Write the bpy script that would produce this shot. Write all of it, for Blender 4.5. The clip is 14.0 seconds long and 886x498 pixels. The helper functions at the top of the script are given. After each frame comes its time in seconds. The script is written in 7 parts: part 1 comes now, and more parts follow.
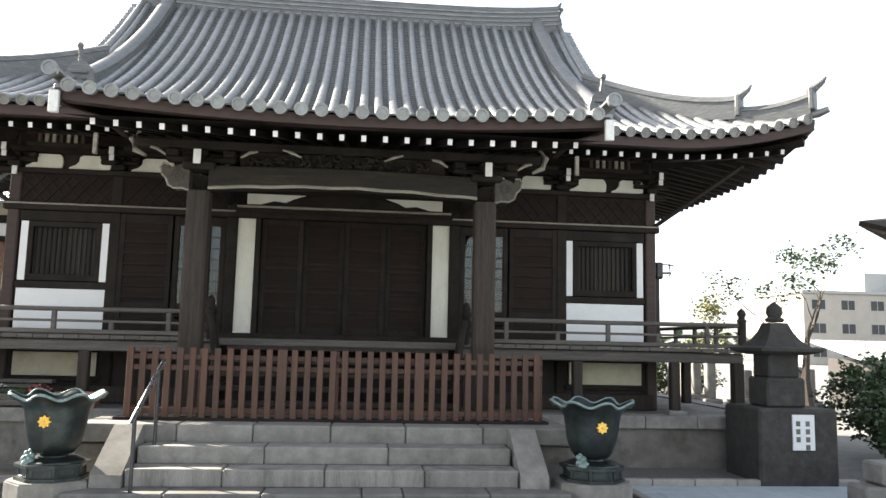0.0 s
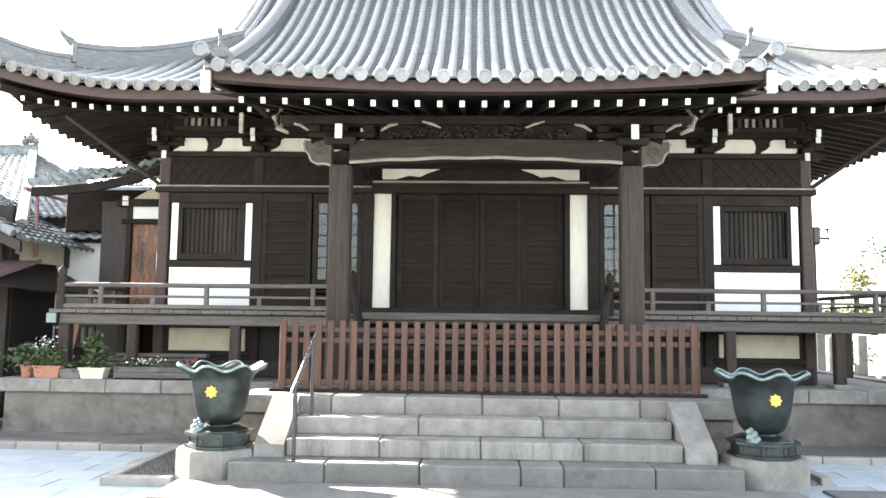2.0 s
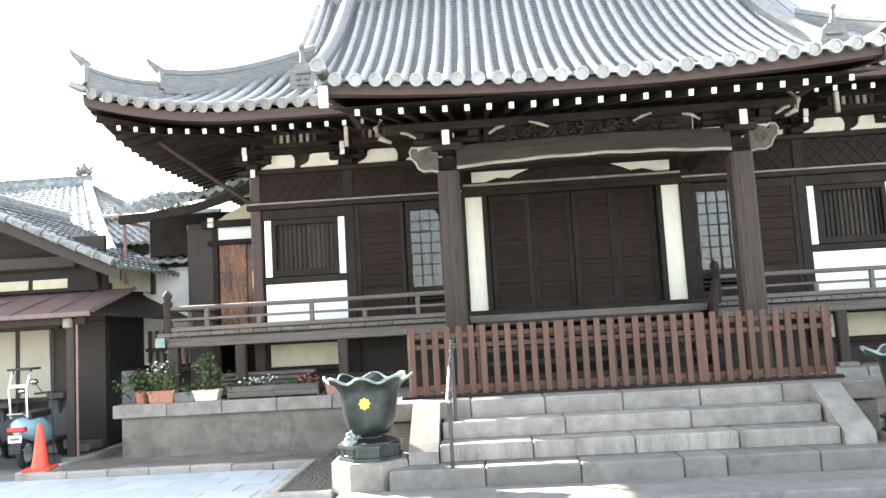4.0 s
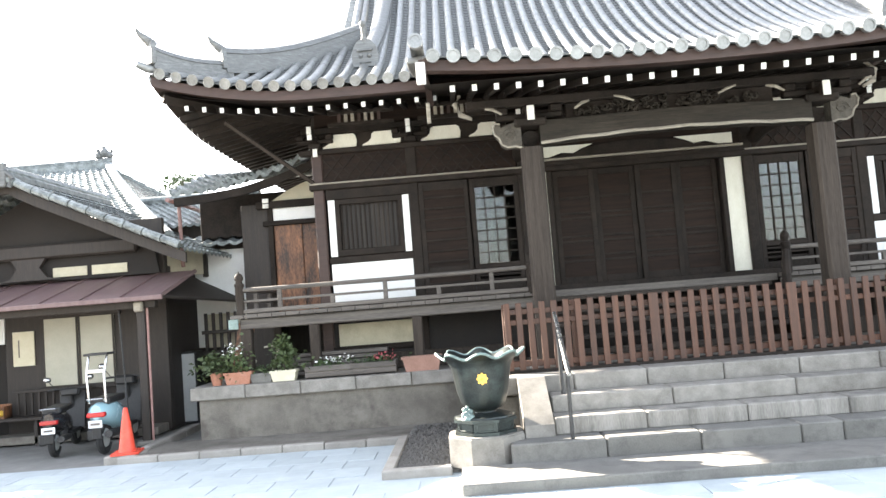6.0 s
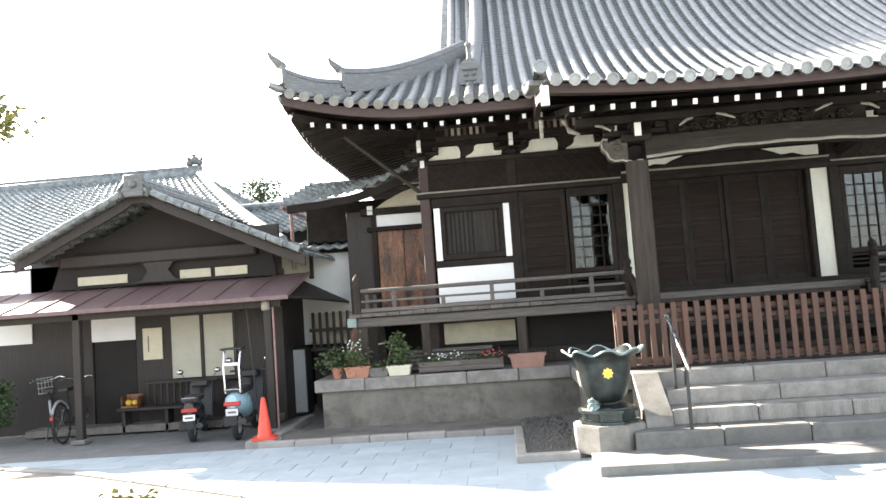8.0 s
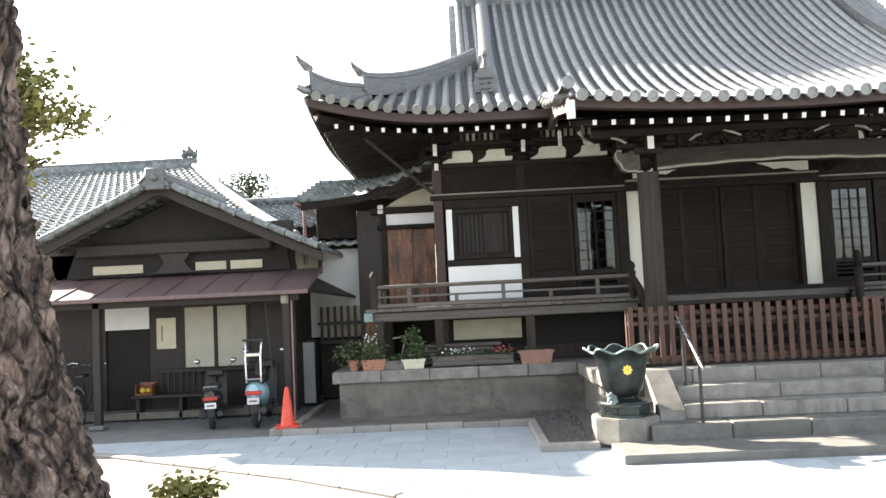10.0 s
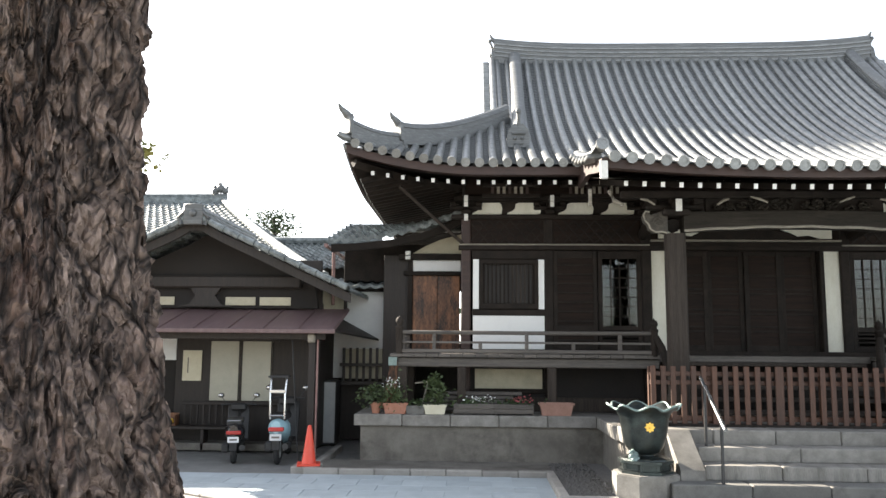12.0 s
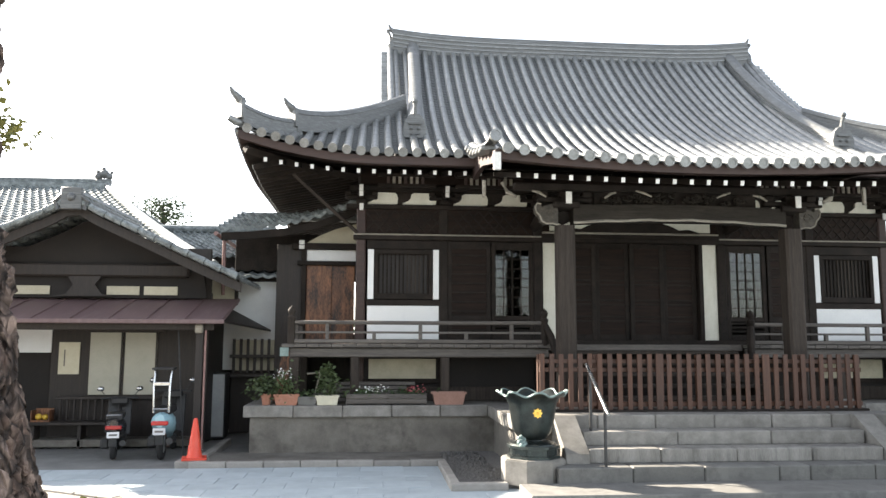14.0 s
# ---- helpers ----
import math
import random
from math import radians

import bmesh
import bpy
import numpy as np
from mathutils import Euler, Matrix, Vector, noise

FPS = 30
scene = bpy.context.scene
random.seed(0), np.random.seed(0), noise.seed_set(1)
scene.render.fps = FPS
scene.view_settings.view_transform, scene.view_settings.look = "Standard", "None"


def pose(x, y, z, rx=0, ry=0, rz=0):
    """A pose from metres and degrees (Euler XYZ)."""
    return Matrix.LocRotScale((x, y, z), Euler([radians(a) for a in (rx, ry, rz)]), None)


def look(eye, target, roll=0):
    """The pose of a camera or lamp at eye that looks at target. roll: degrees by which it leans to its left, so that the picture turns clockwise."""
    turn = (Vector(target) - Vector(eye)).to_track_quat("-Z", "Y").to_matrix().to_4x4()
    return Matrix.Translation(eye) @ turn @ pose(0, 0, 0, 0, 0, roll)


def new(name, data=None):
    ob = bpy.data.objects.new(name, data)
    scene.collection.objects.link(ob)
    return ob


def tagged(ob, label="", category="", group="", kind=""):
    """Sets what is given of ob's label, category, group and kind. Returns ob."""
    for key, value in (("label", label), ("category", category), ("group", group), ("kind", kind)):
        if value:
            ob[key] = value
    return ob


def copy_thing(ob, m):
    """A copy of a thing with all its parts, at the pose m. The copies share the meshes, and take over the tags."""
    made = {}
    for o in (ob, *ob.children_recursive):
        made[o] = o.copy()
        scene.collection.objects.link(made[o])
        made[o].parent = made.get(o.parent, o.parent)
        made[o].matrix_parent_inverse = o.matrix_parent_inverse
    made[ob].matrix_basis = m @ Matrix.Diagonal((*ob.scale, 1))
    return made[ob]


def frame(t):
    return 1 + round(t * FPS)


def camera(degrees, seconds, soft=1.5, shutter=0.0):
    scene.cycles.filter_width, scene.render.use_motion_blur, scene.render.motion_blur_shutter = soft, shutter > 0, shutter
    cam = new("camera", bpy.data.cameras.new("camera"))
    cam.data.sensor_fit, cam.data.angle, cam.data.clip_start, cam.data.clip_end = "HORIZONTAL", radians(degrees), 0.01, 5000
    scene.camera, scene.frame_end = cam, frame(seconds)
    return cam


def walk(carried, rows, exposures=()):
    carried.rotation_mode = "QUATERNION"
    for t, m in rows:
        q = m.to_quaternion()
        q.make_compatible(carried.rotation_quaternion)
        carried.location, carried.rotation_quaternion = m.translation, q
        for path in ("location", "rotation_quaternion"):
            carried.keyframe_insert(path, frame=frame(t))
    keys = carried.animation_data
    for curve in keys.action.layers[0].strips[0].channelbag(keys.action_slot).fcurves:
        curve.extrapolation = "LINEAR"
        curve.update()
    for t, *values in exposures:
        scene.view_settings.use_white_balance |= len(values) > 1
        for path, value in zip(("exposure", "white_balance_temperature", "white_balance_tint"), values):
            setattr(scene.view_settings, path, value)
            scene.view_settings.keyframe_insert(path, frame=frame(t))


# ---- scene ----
cam = camera(60.0, 14.0)
PATH = [
    (0, (0.278, -11.858, 1.723), (0.486, -9.884, 1.965), 1.3),
    (0.5, (0.209, -11.804, 1.68), (0.39, -9.826, 1.916), 1.5),
    (1, (0.129, -11.8, 1.659), (0.288, -9.818, 1.873), 1.4),
    (1.5, (0.016, -11.737, 1.618), (0.068, -9.748, 1.818), 1.3),
    (2, (-0.129, -11.602, 1.615), (-0.203, -9.612, 1.801), 0.7),
    (2.5, (-0.398, -11.627, 1.626), (-0.654, -9.65, 1.788), -1.2),
    (5, (-2.056, -11.684, 1.629), (-2.074, -9.695, 1.84), -4.4),
    (5.5, (-2.37, -11.658, 1.671), (-2.472, -9.667, 1.835), -4.2),
    (6, (-2.721, -11.76, 1.687), (-2.774, -9.766, 1.823), -4.5),
    (6.5, (-2.964, -11.898, 1.704), (-3.093, -9.906, 1.828), -4.7),
    (7, (-3.159, -12.118, 1.72), (-3.223, -10.122, 1.83), -4.6),
    (7.5, (-3.425, -12.406, 1.735), (-3.58, -10.418, 1.884), -4.1),
    (10, (-4.506, -13.28, 1.823), (-4.556, -11.285, 1.955), -2.7),
    (10.5, (-4.604, -13.389, 1.823), (-4.688, -11.395, 1.953), -0.9),
    (11, (-4.762, -13.639, 1.869), (-4.942, -11.652, 2.008), -0.3),
    (11.5, (-4.804, -13.66, 1.846), (-4.949, -11.675, 2.04), 1.4),
    (12, (-4.735, -13.57, 1.831), (-4.817, -11.588, 2.084), 0.5),
    (12.5, (-4.724, -13.544, 1.831), (-4.776, -11.556, 2.051), 0.0),
    (13, (-4.723, -13.552, 1.82), (-4.734, -11.566, 2.053), 0.1),
    (13.5, (-4.70, -13.549, 1.799), (-4.613, -11.565, 2.043), 0.0),
    (14, (-4.66, -13.53, 1.774), (-4.480, -11.551, 2.012), 0.2),
]
walk(cam, [(t, look(eye, target, roll)) for t, eye, target, roll in PATH],
     exposures=[(0, 2.45), (1.0, 2.72), (1.5, 3.35), (2.5, 3.72), (5.0, 3.78), (6.5, 3.5), (7.5, 3.32), (9.8, 2.82), (11.0, 2.6), (12.0, 2.45), (12.8, 2.4), (14.0, 2.6)])

# ---- light ----
SUN_DIR = Vector((-1.22, 0.96, 0.84)).normalized()
world = bpy.data.worlds.new("sky")
scene.world = world
world.use_nodes = True
wn = world.node_tree.nodes
sky = wn.new("ShaderNodeTexSky")
sky.sky_type, sky.sun_disc = "NISHITA", False
sky.sun_elevation = math.asin(SUN_DIR.z)
sky.sun_rotation = math.atan2(SUN_DIR.x, SUN_DIR.y)
sky.air_density, sky.dust_density, sky.ozone_density = 1.0, 1.5, 1.0
haze = wn.new("ShaderNodeHueSaturation")
haze.inputs["Saturation"].default_value = 0.4
world.node_tree.links.new(sky.outputs["Color"], haze.inputs["Color"])
world.node_tree.links.new(haze.outputs["Color"], wn["Background"].inputs["Color"])
wn["Background"].inputs["Strength"].default_value = 0.085
sun = new("sun", bpy.data.lights.new("sun", "SUN"))
sun.data.energy, sun.data.angle, sun.data.color = 5.0, radians(0.6), (1.0, 0.9, 0.76)
sun.matrix_world = look(SUN_DIR * 60, (0, 0, 0))


# ---- materials ----
def material(name, dark, light, rough=0.7, scale=6.0, stretch=(1, 1, 1), bump=0.25, metal=0.0, grain=60.0,
             stain=None, stain_scale=1.2, stain_amount=0.5, vary=0.12, spec=0.5, coat=0.0, bump_dist=0.01, lo=0.5, hi=1.0, island=False, cracks=None):
    """Two scales of noise between two colours, stains of a third, a little change from object to object."""
    m = bpy.data.materials.new(name)
    m.use_nodes = True
    nt = m.node_tree
    N, L = nt.nodes, nt.links.new
    bsdf = N["Principled BSDF"]
    co = N.new("ShaderNodeTexCoord")
    mp = N.new("ShaderNodeMapping")
    mp.inputs["Scale"].default_value = stretch
    L(co.outputs["Object"], mp.inputs["Vector"])
    info = N.new("ShaderNodeObjectInfo")
    shift = N.new("ShaderNodeVectorMath")
    shift.operation = "ADD"
    spread = N.new("ShaderNodeMath")
    spread.operation = "MULTIPLY"
    spread.inputs[1].default_value = 37.0
    L(info.outputs["Random"], spread.inputs[0])
    L(mp.outputs["Vector"], shift.inputs[0])
    L(spread.outputs[0], shift.inputs[1])
    n1 = N.new("ShaderNodeTexNoise")
    n1.inputs["Scale"].default_value, n1.inputs["Detail"].default_value, n1.inputs["Roughness"].default_value = scale, 6, 0.65
    n2 = N.new("ShaderNodeTexNoise")
    n2.inputs["Scale"].default_value, n2.inputs["Detail"].default_value = grain, 3
    L(shift.outputs[0], n1.inputs["Vector"])
    L(shift.outputs[0], n2.inputs["Vector"])
    mix = N.new("ShaderNodeMix")
    mix.data_type, mix.blend_type = "RGBA", "MIX"
    mix.inputs["A"].default_value, mix.inputs["B"].default_value = (*dark, 1), (*light, 1)
    blend = N.new("ShaderNodeMath")
    blend.operation = "MULTIPLY_ADD"
    L(n2.outputs["Fac"], blend.inputs[0])
    blend.inputs[1].default_value = 0.5
    L(n1.outputs["Fac"], blend.inputs[2])
    ramp = N.new("ShaderNodeMapRange")
    ramp.inputs["From Min"].default_value, ramp.inputs["From Max"].default_value = lo, hi
    L(blend.outputs[0], ramp.inputs["Value"])
    L(ramp.outputs["Result"], mix.inputs["Factor"])
    colour = mix.outputs["Result"]
    if stain:
        n3 = N.new("ShaderNodeTexNoise")
        n3.inputs["Scale"].default_value, n3.inputs["Detail"].default_value, n3.inputs["Roughness"].default_value = stain_scale, 8, 0.7
        L(shift.outputs[0], n3.inputs["Vector"])
        r3 = N.new("ShaderNodeMapRange")
        r3.inputs["From Min"].default_value, r3.inputs["From Max"].default_value = 0.52, 0.72
        r3.inputs["To Max"].default_value = stain_amount
        L(n3.outputs["Fac"], r3.inputs["Value"])
        mx = N.new("ShaderNodeMix")
        mx.data_type = "RGBA"
        L(r3.outputs["Result"], mx.inputs["Factor"])
        L(colour, mx.inputs["A"])
        mx.inputs["B"].default_value = (*stain, 1)
        colour = mx.outputs["Result"]
    height = blend.outputs[0]
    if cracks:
        # winding upright splits between the bark plates, their shade painted in dark colour
        size, furrow_shade = cracks
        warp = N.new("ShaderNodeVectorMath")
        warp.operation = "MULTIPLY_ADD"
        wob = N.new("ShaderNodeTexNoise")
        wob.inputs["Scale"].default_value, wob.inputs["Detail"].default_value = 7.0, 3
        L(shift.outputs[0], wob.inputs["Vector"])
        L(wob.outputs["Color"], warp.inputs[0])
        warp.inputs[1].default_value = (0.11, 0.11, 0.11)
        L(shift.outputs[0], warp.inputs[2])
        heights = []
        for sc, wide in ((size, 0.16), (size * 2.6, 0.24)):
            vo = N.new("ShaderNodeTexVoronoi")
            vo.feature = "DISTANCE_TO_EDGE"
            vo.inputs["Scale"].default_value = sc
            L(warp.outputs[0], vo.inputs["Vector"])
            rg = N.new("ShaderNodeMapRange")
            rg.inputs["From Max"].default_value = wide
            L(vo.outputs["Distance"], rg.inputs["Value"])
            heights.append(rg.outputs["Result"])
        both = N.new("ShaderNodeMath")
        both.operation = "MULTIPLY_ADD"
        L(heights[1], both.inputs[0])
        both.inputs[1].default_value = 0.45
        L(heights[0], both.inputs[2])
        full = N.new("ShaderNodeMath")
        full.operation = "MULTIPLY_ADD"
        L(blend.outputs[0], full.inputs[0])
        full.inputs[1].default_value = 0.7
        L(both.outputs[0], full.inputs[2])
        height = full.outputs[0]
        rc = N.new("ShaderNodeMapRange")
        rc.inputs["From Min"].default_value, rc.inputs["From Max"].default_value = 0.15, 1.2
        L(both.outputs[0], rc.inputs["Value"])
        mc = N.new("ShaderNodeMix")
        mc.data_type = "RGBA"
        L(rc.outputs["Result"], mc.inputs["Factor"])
        mc.inputs["A"].default_value = (*furrow_shade, 1)
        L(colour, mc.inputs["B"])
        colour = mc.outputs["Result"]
    hsv = N.new("ShaderNodeHueSaturation")
    vr = N.new("ShaderNodeMapRange")
    vr.inputs["To Min"].default_value, vr.inputs["To Max"].default_value = 1 - vary, 1 + vary
    if island:
        L(N.new("ShaderNodeNewGeometry").outputs["Random Per Island"], vr.inputs["Value"])
    else:
        L(info.outputs["Random"], vr.inputs["Value"])
    L(vr.outputs["Result"], hsv.inputs["Value"])
    L(colour, hsv.inputs["Color"])
    L(hsv.outputs["Color"], bsdf.inputs["Base Color"])
    rr = N.new("ShaderNodeMapRange")
    rr.inputs["To Min"].default_value, rr.inputs["To Max"].default_value = max(0.03, rough - 0.12), min(1, rough + 0.12)
    L(n1.outputs["Fac"], rr.inputs["Value"])
    L(rr.outputs["Result"], bsdf.inputs["Roughness"])
    bsdf.inputs["Metallic"].default_value = metal
    bsdf.inputs["Specular IOR Level"].default_value = spec
    bsdf.inputs["Coat Weight"].default_value = coat
    if bump:
        b = N.new("ShaderNodeBump")
        b.inputs["Strength"].default_value, b.inputs["Distance"].default_value = bump, bump_dist
        L(height, b.inputs["Height"])
        L(b.outputs["Normal"], bsdf.inputs["Normal"])
    return m


def glass(name, tint=(0.85, 0.92, 0.92), rough=0.03, ior=1.5):
    m = bpy.data.materials.new(name)
    m.use_nodes = True
    b = m.node_tree.nodes["Principled BSDF"]
    b.inputs["Base Color"].default_value = (*tint, 1)
    b.inputs["Roughness"].default_value, b.inputs["Transmission Weight"].default_value, b.inputs["IOR"].default_value = rough, 1.0, ior
    return m


WOOD_DARK = material("dark_weathered_wood", (0.009, 0.0068, 0.0052), (0.026, 0.0195, 0.0155), 0.75, 3, (1, 1, 1), 0.3, grain=45, stain=(0.036, 0.029, 0.024), stain_scale=2, spec=0.22, lo=0.58, hi=0.92)
BOARD_H = material("dark_board", (0.007, 0.0042, 0.003), (0.024, 0.0138, 0.0095), 0.7, 4, (0.3, 1, 6), 0.3, grain=30, stain=(0.026, 0.017, 0.0125), stain_scale=2.5, spec=0.18, lo=0.58, hi=0.92)
BOARD_V = material("dark_upright_board", (0.010, 0.0075, 0.006), (0.026, 0.020, 0.016), 0.6, 4, (6, 6, 0.3), 0.3, grain=30, stain=(0.07, 0.06, 0.05), stain_scale=2.5)
PILLAR = material("grey_weathered_pillar_wood", (0.020, 0.0155, 0.0125), (0.060, 0.048, 0.039), 0.8, 5, (5, 5, 0.25), 0.4, grain=40, stain=(0.036, 0.031, 0.027), stain_scale=3, spec=0.25)
BEAM_GREY = material("grey_weathered_beam_wood", (0.052, 0.045, 0.040), (0.145, 0.128, 0.112), 0.75, 5, (0.25, 5, 5), 0.4, grain=40, stain=(0.05, 0.042, 0.036), stain_scale=3)
ARCH_BEAM = material("dark_grey_arched_beam_wood", (0.014, 0.0118, 0.0095), (0.038, 0.032, 0.0255), 0.8, 5, (0.3, 4, 4), 0.4, spec=0.2, grain=40, stain=(0.075, 0.062, 0.048), stain_scale=4, stain_amount=0.4)
CARVED = material("carved_weathered_wood", (0.032, 0.027, 0.022), (0.105, 0.092, 0.073), 0.8, 12, (1, 1, 1), 0.6, grain=70, stain=(0.05, 0.045, 0.04), stain_scale=5, bump_dist=0.03)
EAVE_WOOD = material("reddish_eave_wood", (0.026, 0.015, 0.012), (0.058, 0.034, 0.028), 0.65, 5, (0.4, 4, 4), 0.3, grain=40)
BARE_EDGE = material("bare_wood_edge", (0.16, 0.14, 0.115), (0.36, 0.33, 0.27), 0.8, 9, (0.4, 3, 3), 0.4, stain=(0.08, 0.07, 0.06), stain_scale=6)
WHITE_PAINT = material("white_end_paint", (0.62, 0.61, 0.57), (0.8, 0.79, 0.76), 0.7, 20, bump=0.1)
PLASTER = material("white_plaster", (0.72, 0.72, 0.71), (0.84, 0.84, 0.82), 0.85, 3, bump=0.08, stain=(0.55, 0.53, 0.48), stain_scale=1.5, stain_amount=0.25, vary=0.03)
CREAM = material("cream_plaster", (0.42, 0.38, 0.28), (0.56, 0.52, 0.39), 0.85, 4, bump=0.1, stain=(0.3, 0.27, 0.2), stain_scale=3, vary=0.05)
CREAM_STRIP = material("cream_painted_strip", (0.62, 0.60, 0.50), (0.74, 0.72, 0.63), 0.8, 5, (1, 1, 0.4), 0.1, stain=(0.5, 0.46, 0.36), stain_scale=4, stain_amount=0.35, vary=0.03)
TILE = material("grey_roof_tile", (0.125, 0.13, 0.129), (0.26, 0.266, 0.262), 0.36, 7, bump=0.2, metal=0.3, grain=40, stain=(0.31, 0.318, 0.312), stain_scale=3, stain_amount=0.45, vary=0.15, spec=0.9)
# pans coloured darker than the cover tiles, painting the shade between rows
PAN_SHADE = material("shade_darkened_pan_tile", (0.04, 0.043, 0.043), (0.10, 0.105, 0.104), 0.5, 7, bump=0.25, grain=40, vary=0.1)
RIDGE = material("ridge_tile", (0.08, 0.083, 0.083), (0.17, 0.175, 0.174), 0.5, 6, (0.5, 2, 8), 0.4, grain=30, stain=(0.26, 0.28, 0.28), stain_scale=3, vary=0.1)
HOUSE_TILE = material("silver_grey_house_tile", (0.085, 0.098, 0.098), (0.25, 0.275, 0.275), 0.5, 8, bump=0.25, grain=40, stain=(0.06, 0.066, 0.066), stain_scale=2.5, vary=0.38, spec=0.4, lo=0.58, hi=0.92, island=True)
GRANITE = material("pale_granite", (0.135, 0.126, 0.112), (0.26, 0.247, 0.225), 0.8, 5, bump=0.25, grain=160, stain=(0.13, 0.12, 0.10), stain_scale=2.2, stain_amount=0.6, vary=0.14, lo=0.55, hi=0.95)
GRANITE_DRIP = material("drip_stained_granite", (0.135, 0.126, 0.112), (0.26, 0.247, 0.225), 0.8, 5, (1, 1, 0.12), bump=0.25, grain=160, stain=(0.045, 0.043, 0.04), stain_scale=7, stain_amount=0.75, vary=0.1, lo=0.55, hi=0.95)
GRANITE_OLD = material("dark_old_stone", (0.085, 0.082, 0.076), (0.20, 0.195, 0.18), 0.85, 5, bump=0.4, grain=120, stain=(0.06, 0.06, 0.055), stain_scale=2.5, vary=0.12)
CONCRETE = material("stained_concrete", (0.11, 0.10, 0.085), (0.205, 0.19, 0.165), 0.85, 2.5, bump=0.2, grain=90, stain=(0.05, 0.043, 0.035), stain_scale=1.7, stain_amount=0.85, lo=0.6, hi=0.92)
PAVE = material("pale_blue_grey_paving", (0.31, 0.352, 0.376), (0.42, 0.468, 0.488), 0.8, 3, bump=0.12, grain=150, stain=(0.28, 0.317, 0.332), stain_scale=1.0, stain_amount=0.5, vary=0.06)
KERB = material("kerb_stone", (0.22, 0.205, 0.185), (0.35, 0.33, 0.30), 0.85, 6, bump=0.3, grain=120, stain=(0.18, 0.17, 0.16), stain_scale=3, vary=0.15)
DIRT = material("packed_earth", (0.17, 0.15, 0.125), (0.32, 0.285, 0.24), 0.95, 2, bump=0.5, grain=80, stain=(0.10, 0.09, 0.07), stain_scale=1.1)
YARD = material("grey_yard_asphalt", (0.13, 0.13, 0.125), (0.22, 0.215, 0.205), 0.9, 3, bump=0.3, grain=150, stain=(0.09, 0.09, 0.085), stain_scale=0.9)
GRAVEL = material("dark_gravel", (0.05, 0.048, 0.044), (0.17, 0.16, 0.15), 0.9, 25, bump=0.3, grain=120, vary=0.3)
FENCE_RED = material("reddish_stained_fence_wood", (0.033, 0.0135, 0.0075), (0.094, 0.039, 0.020), 0.6, 6, (5, 5, 0.3), 0.25, grain=50, stain=(0.06, 0.030, 0.019), stain_scale=4, vary=0.2)
BRONZE = material("patinated_bronze", (0.020, 0.024, 0.024), (0.05, 0.06, 0.058), 0.4, 6, bump=0.15, metal=0.65, stain=(0.07, 0.095, 0.09), stain_scale=3, stain_amount=0.5)
BRONZE_RIM = material("verdigris_rim", (0.11, 0.15, 0.145), (0.23, 0.30, 0.28), 0.5, 12, bump=0.2, metal=0.4)
GOLD = material("gold_emblem", (0.62, 0.36, 0.06), (0.85, 0.55, 0.12), 0.35, 10, bump=0.1, metal=0.6)
STEEL = material("polished_steel", (0.55, 0.55, 0.54), (0.72, 0.72, 0.71), 0.25, 10, bump=0.05, metal=0.9)
AWNING = material("maroon_metal_roof", (0.12, 0.078, 0.078), (0.19, 0.125, 0.122), 0.5, 3, (4, 0.6, 1), 0.1, stain=(0.25, 0.2, 0.19), stain_scale=2, stain_amount=0.4, spec=0.5)
HOUSE_WOOD = material("dark_house_wood", (0.016, 0.0127, 0.0105), (0.042, 0.0325, 0.027), 0.65, 5, (5, 5, 0.4), 0.3, grain=40)
BROWN_DOOR = material("figured_brown_wood", (0.02, 0.009, 0.006), (0.30, 0.13, 0.06), 0.5, 1.6, (3.2, 3.2, 0.8), 0.2, grain=20, stain=(0.02, 0.010, 0.007), stain_scale=1.2, stain_amount=0.9, lo=0.6, hi=0.9)
PAPER = material("shoji_paper", (0.40, 0.385, 0.31), (0.48, 0.46, 0.38), 0.9, 4, bump=0.04, vary=0.03)
POSTER = material("cream_notice_paper", (0.62, 0.56, 0.40), (0.72, 0.67, 0.52), 0.85, 6, bump=0.03)
INK = material("faded_ink", (0.10, 0.09, 0.08), (0.2, 0.18, 0.16), 0.9, 20, bump=0)
TERRACOTTA = material("terracotta", (0.30, 0.13, 0.08), (0.42, 0.20, 0.135), 0.8, 9, bump=0.2, stain=(0.5, 0.36, 0.3), stain_scale=5, vary=0.1)
PINK_POT = material("dusty_pink_plastic", (0.25, 0.135, 0.10), (0.34, 0.195, 0.15), 0.7, 9, bump=0.1)
CREAM_POT = material("cream_plastic", (0.60, 0.56, 0.42), (0.72, 0.68, 0.54), 0.6, 9, bump=0.1)
LEAF = material("green_leaf", (0.032, 0.048, 0.018), (0.09, 0.125, 0.045), 0.6, 9, bump=0.1, vary=0.25)
LEAF_DARK = material("dark_green_leaf", (0.02, 0.04, 0.014), (0.065, 0.10, 0.035), 0.6, 6, bump=0.1, vary=0.2)
LEAF_YELLOW = material("yellowish_leaf", (0.10, 0.115, 0.025), (0.26, 0.24, 0.07), 0.6, 6, bump=0.1, vary=0.2)
PETAL_WHITE = material("white_petal", (0.7, 0.7, 0.68), (0.82, 0.82, 0.8), 0.6, 20, bump=0)
PETAL_RED = material("red_petal", (0.26, 0.05, 0.06), (0.42, 0.10, 0.11), 0.6, 20, bump=0)
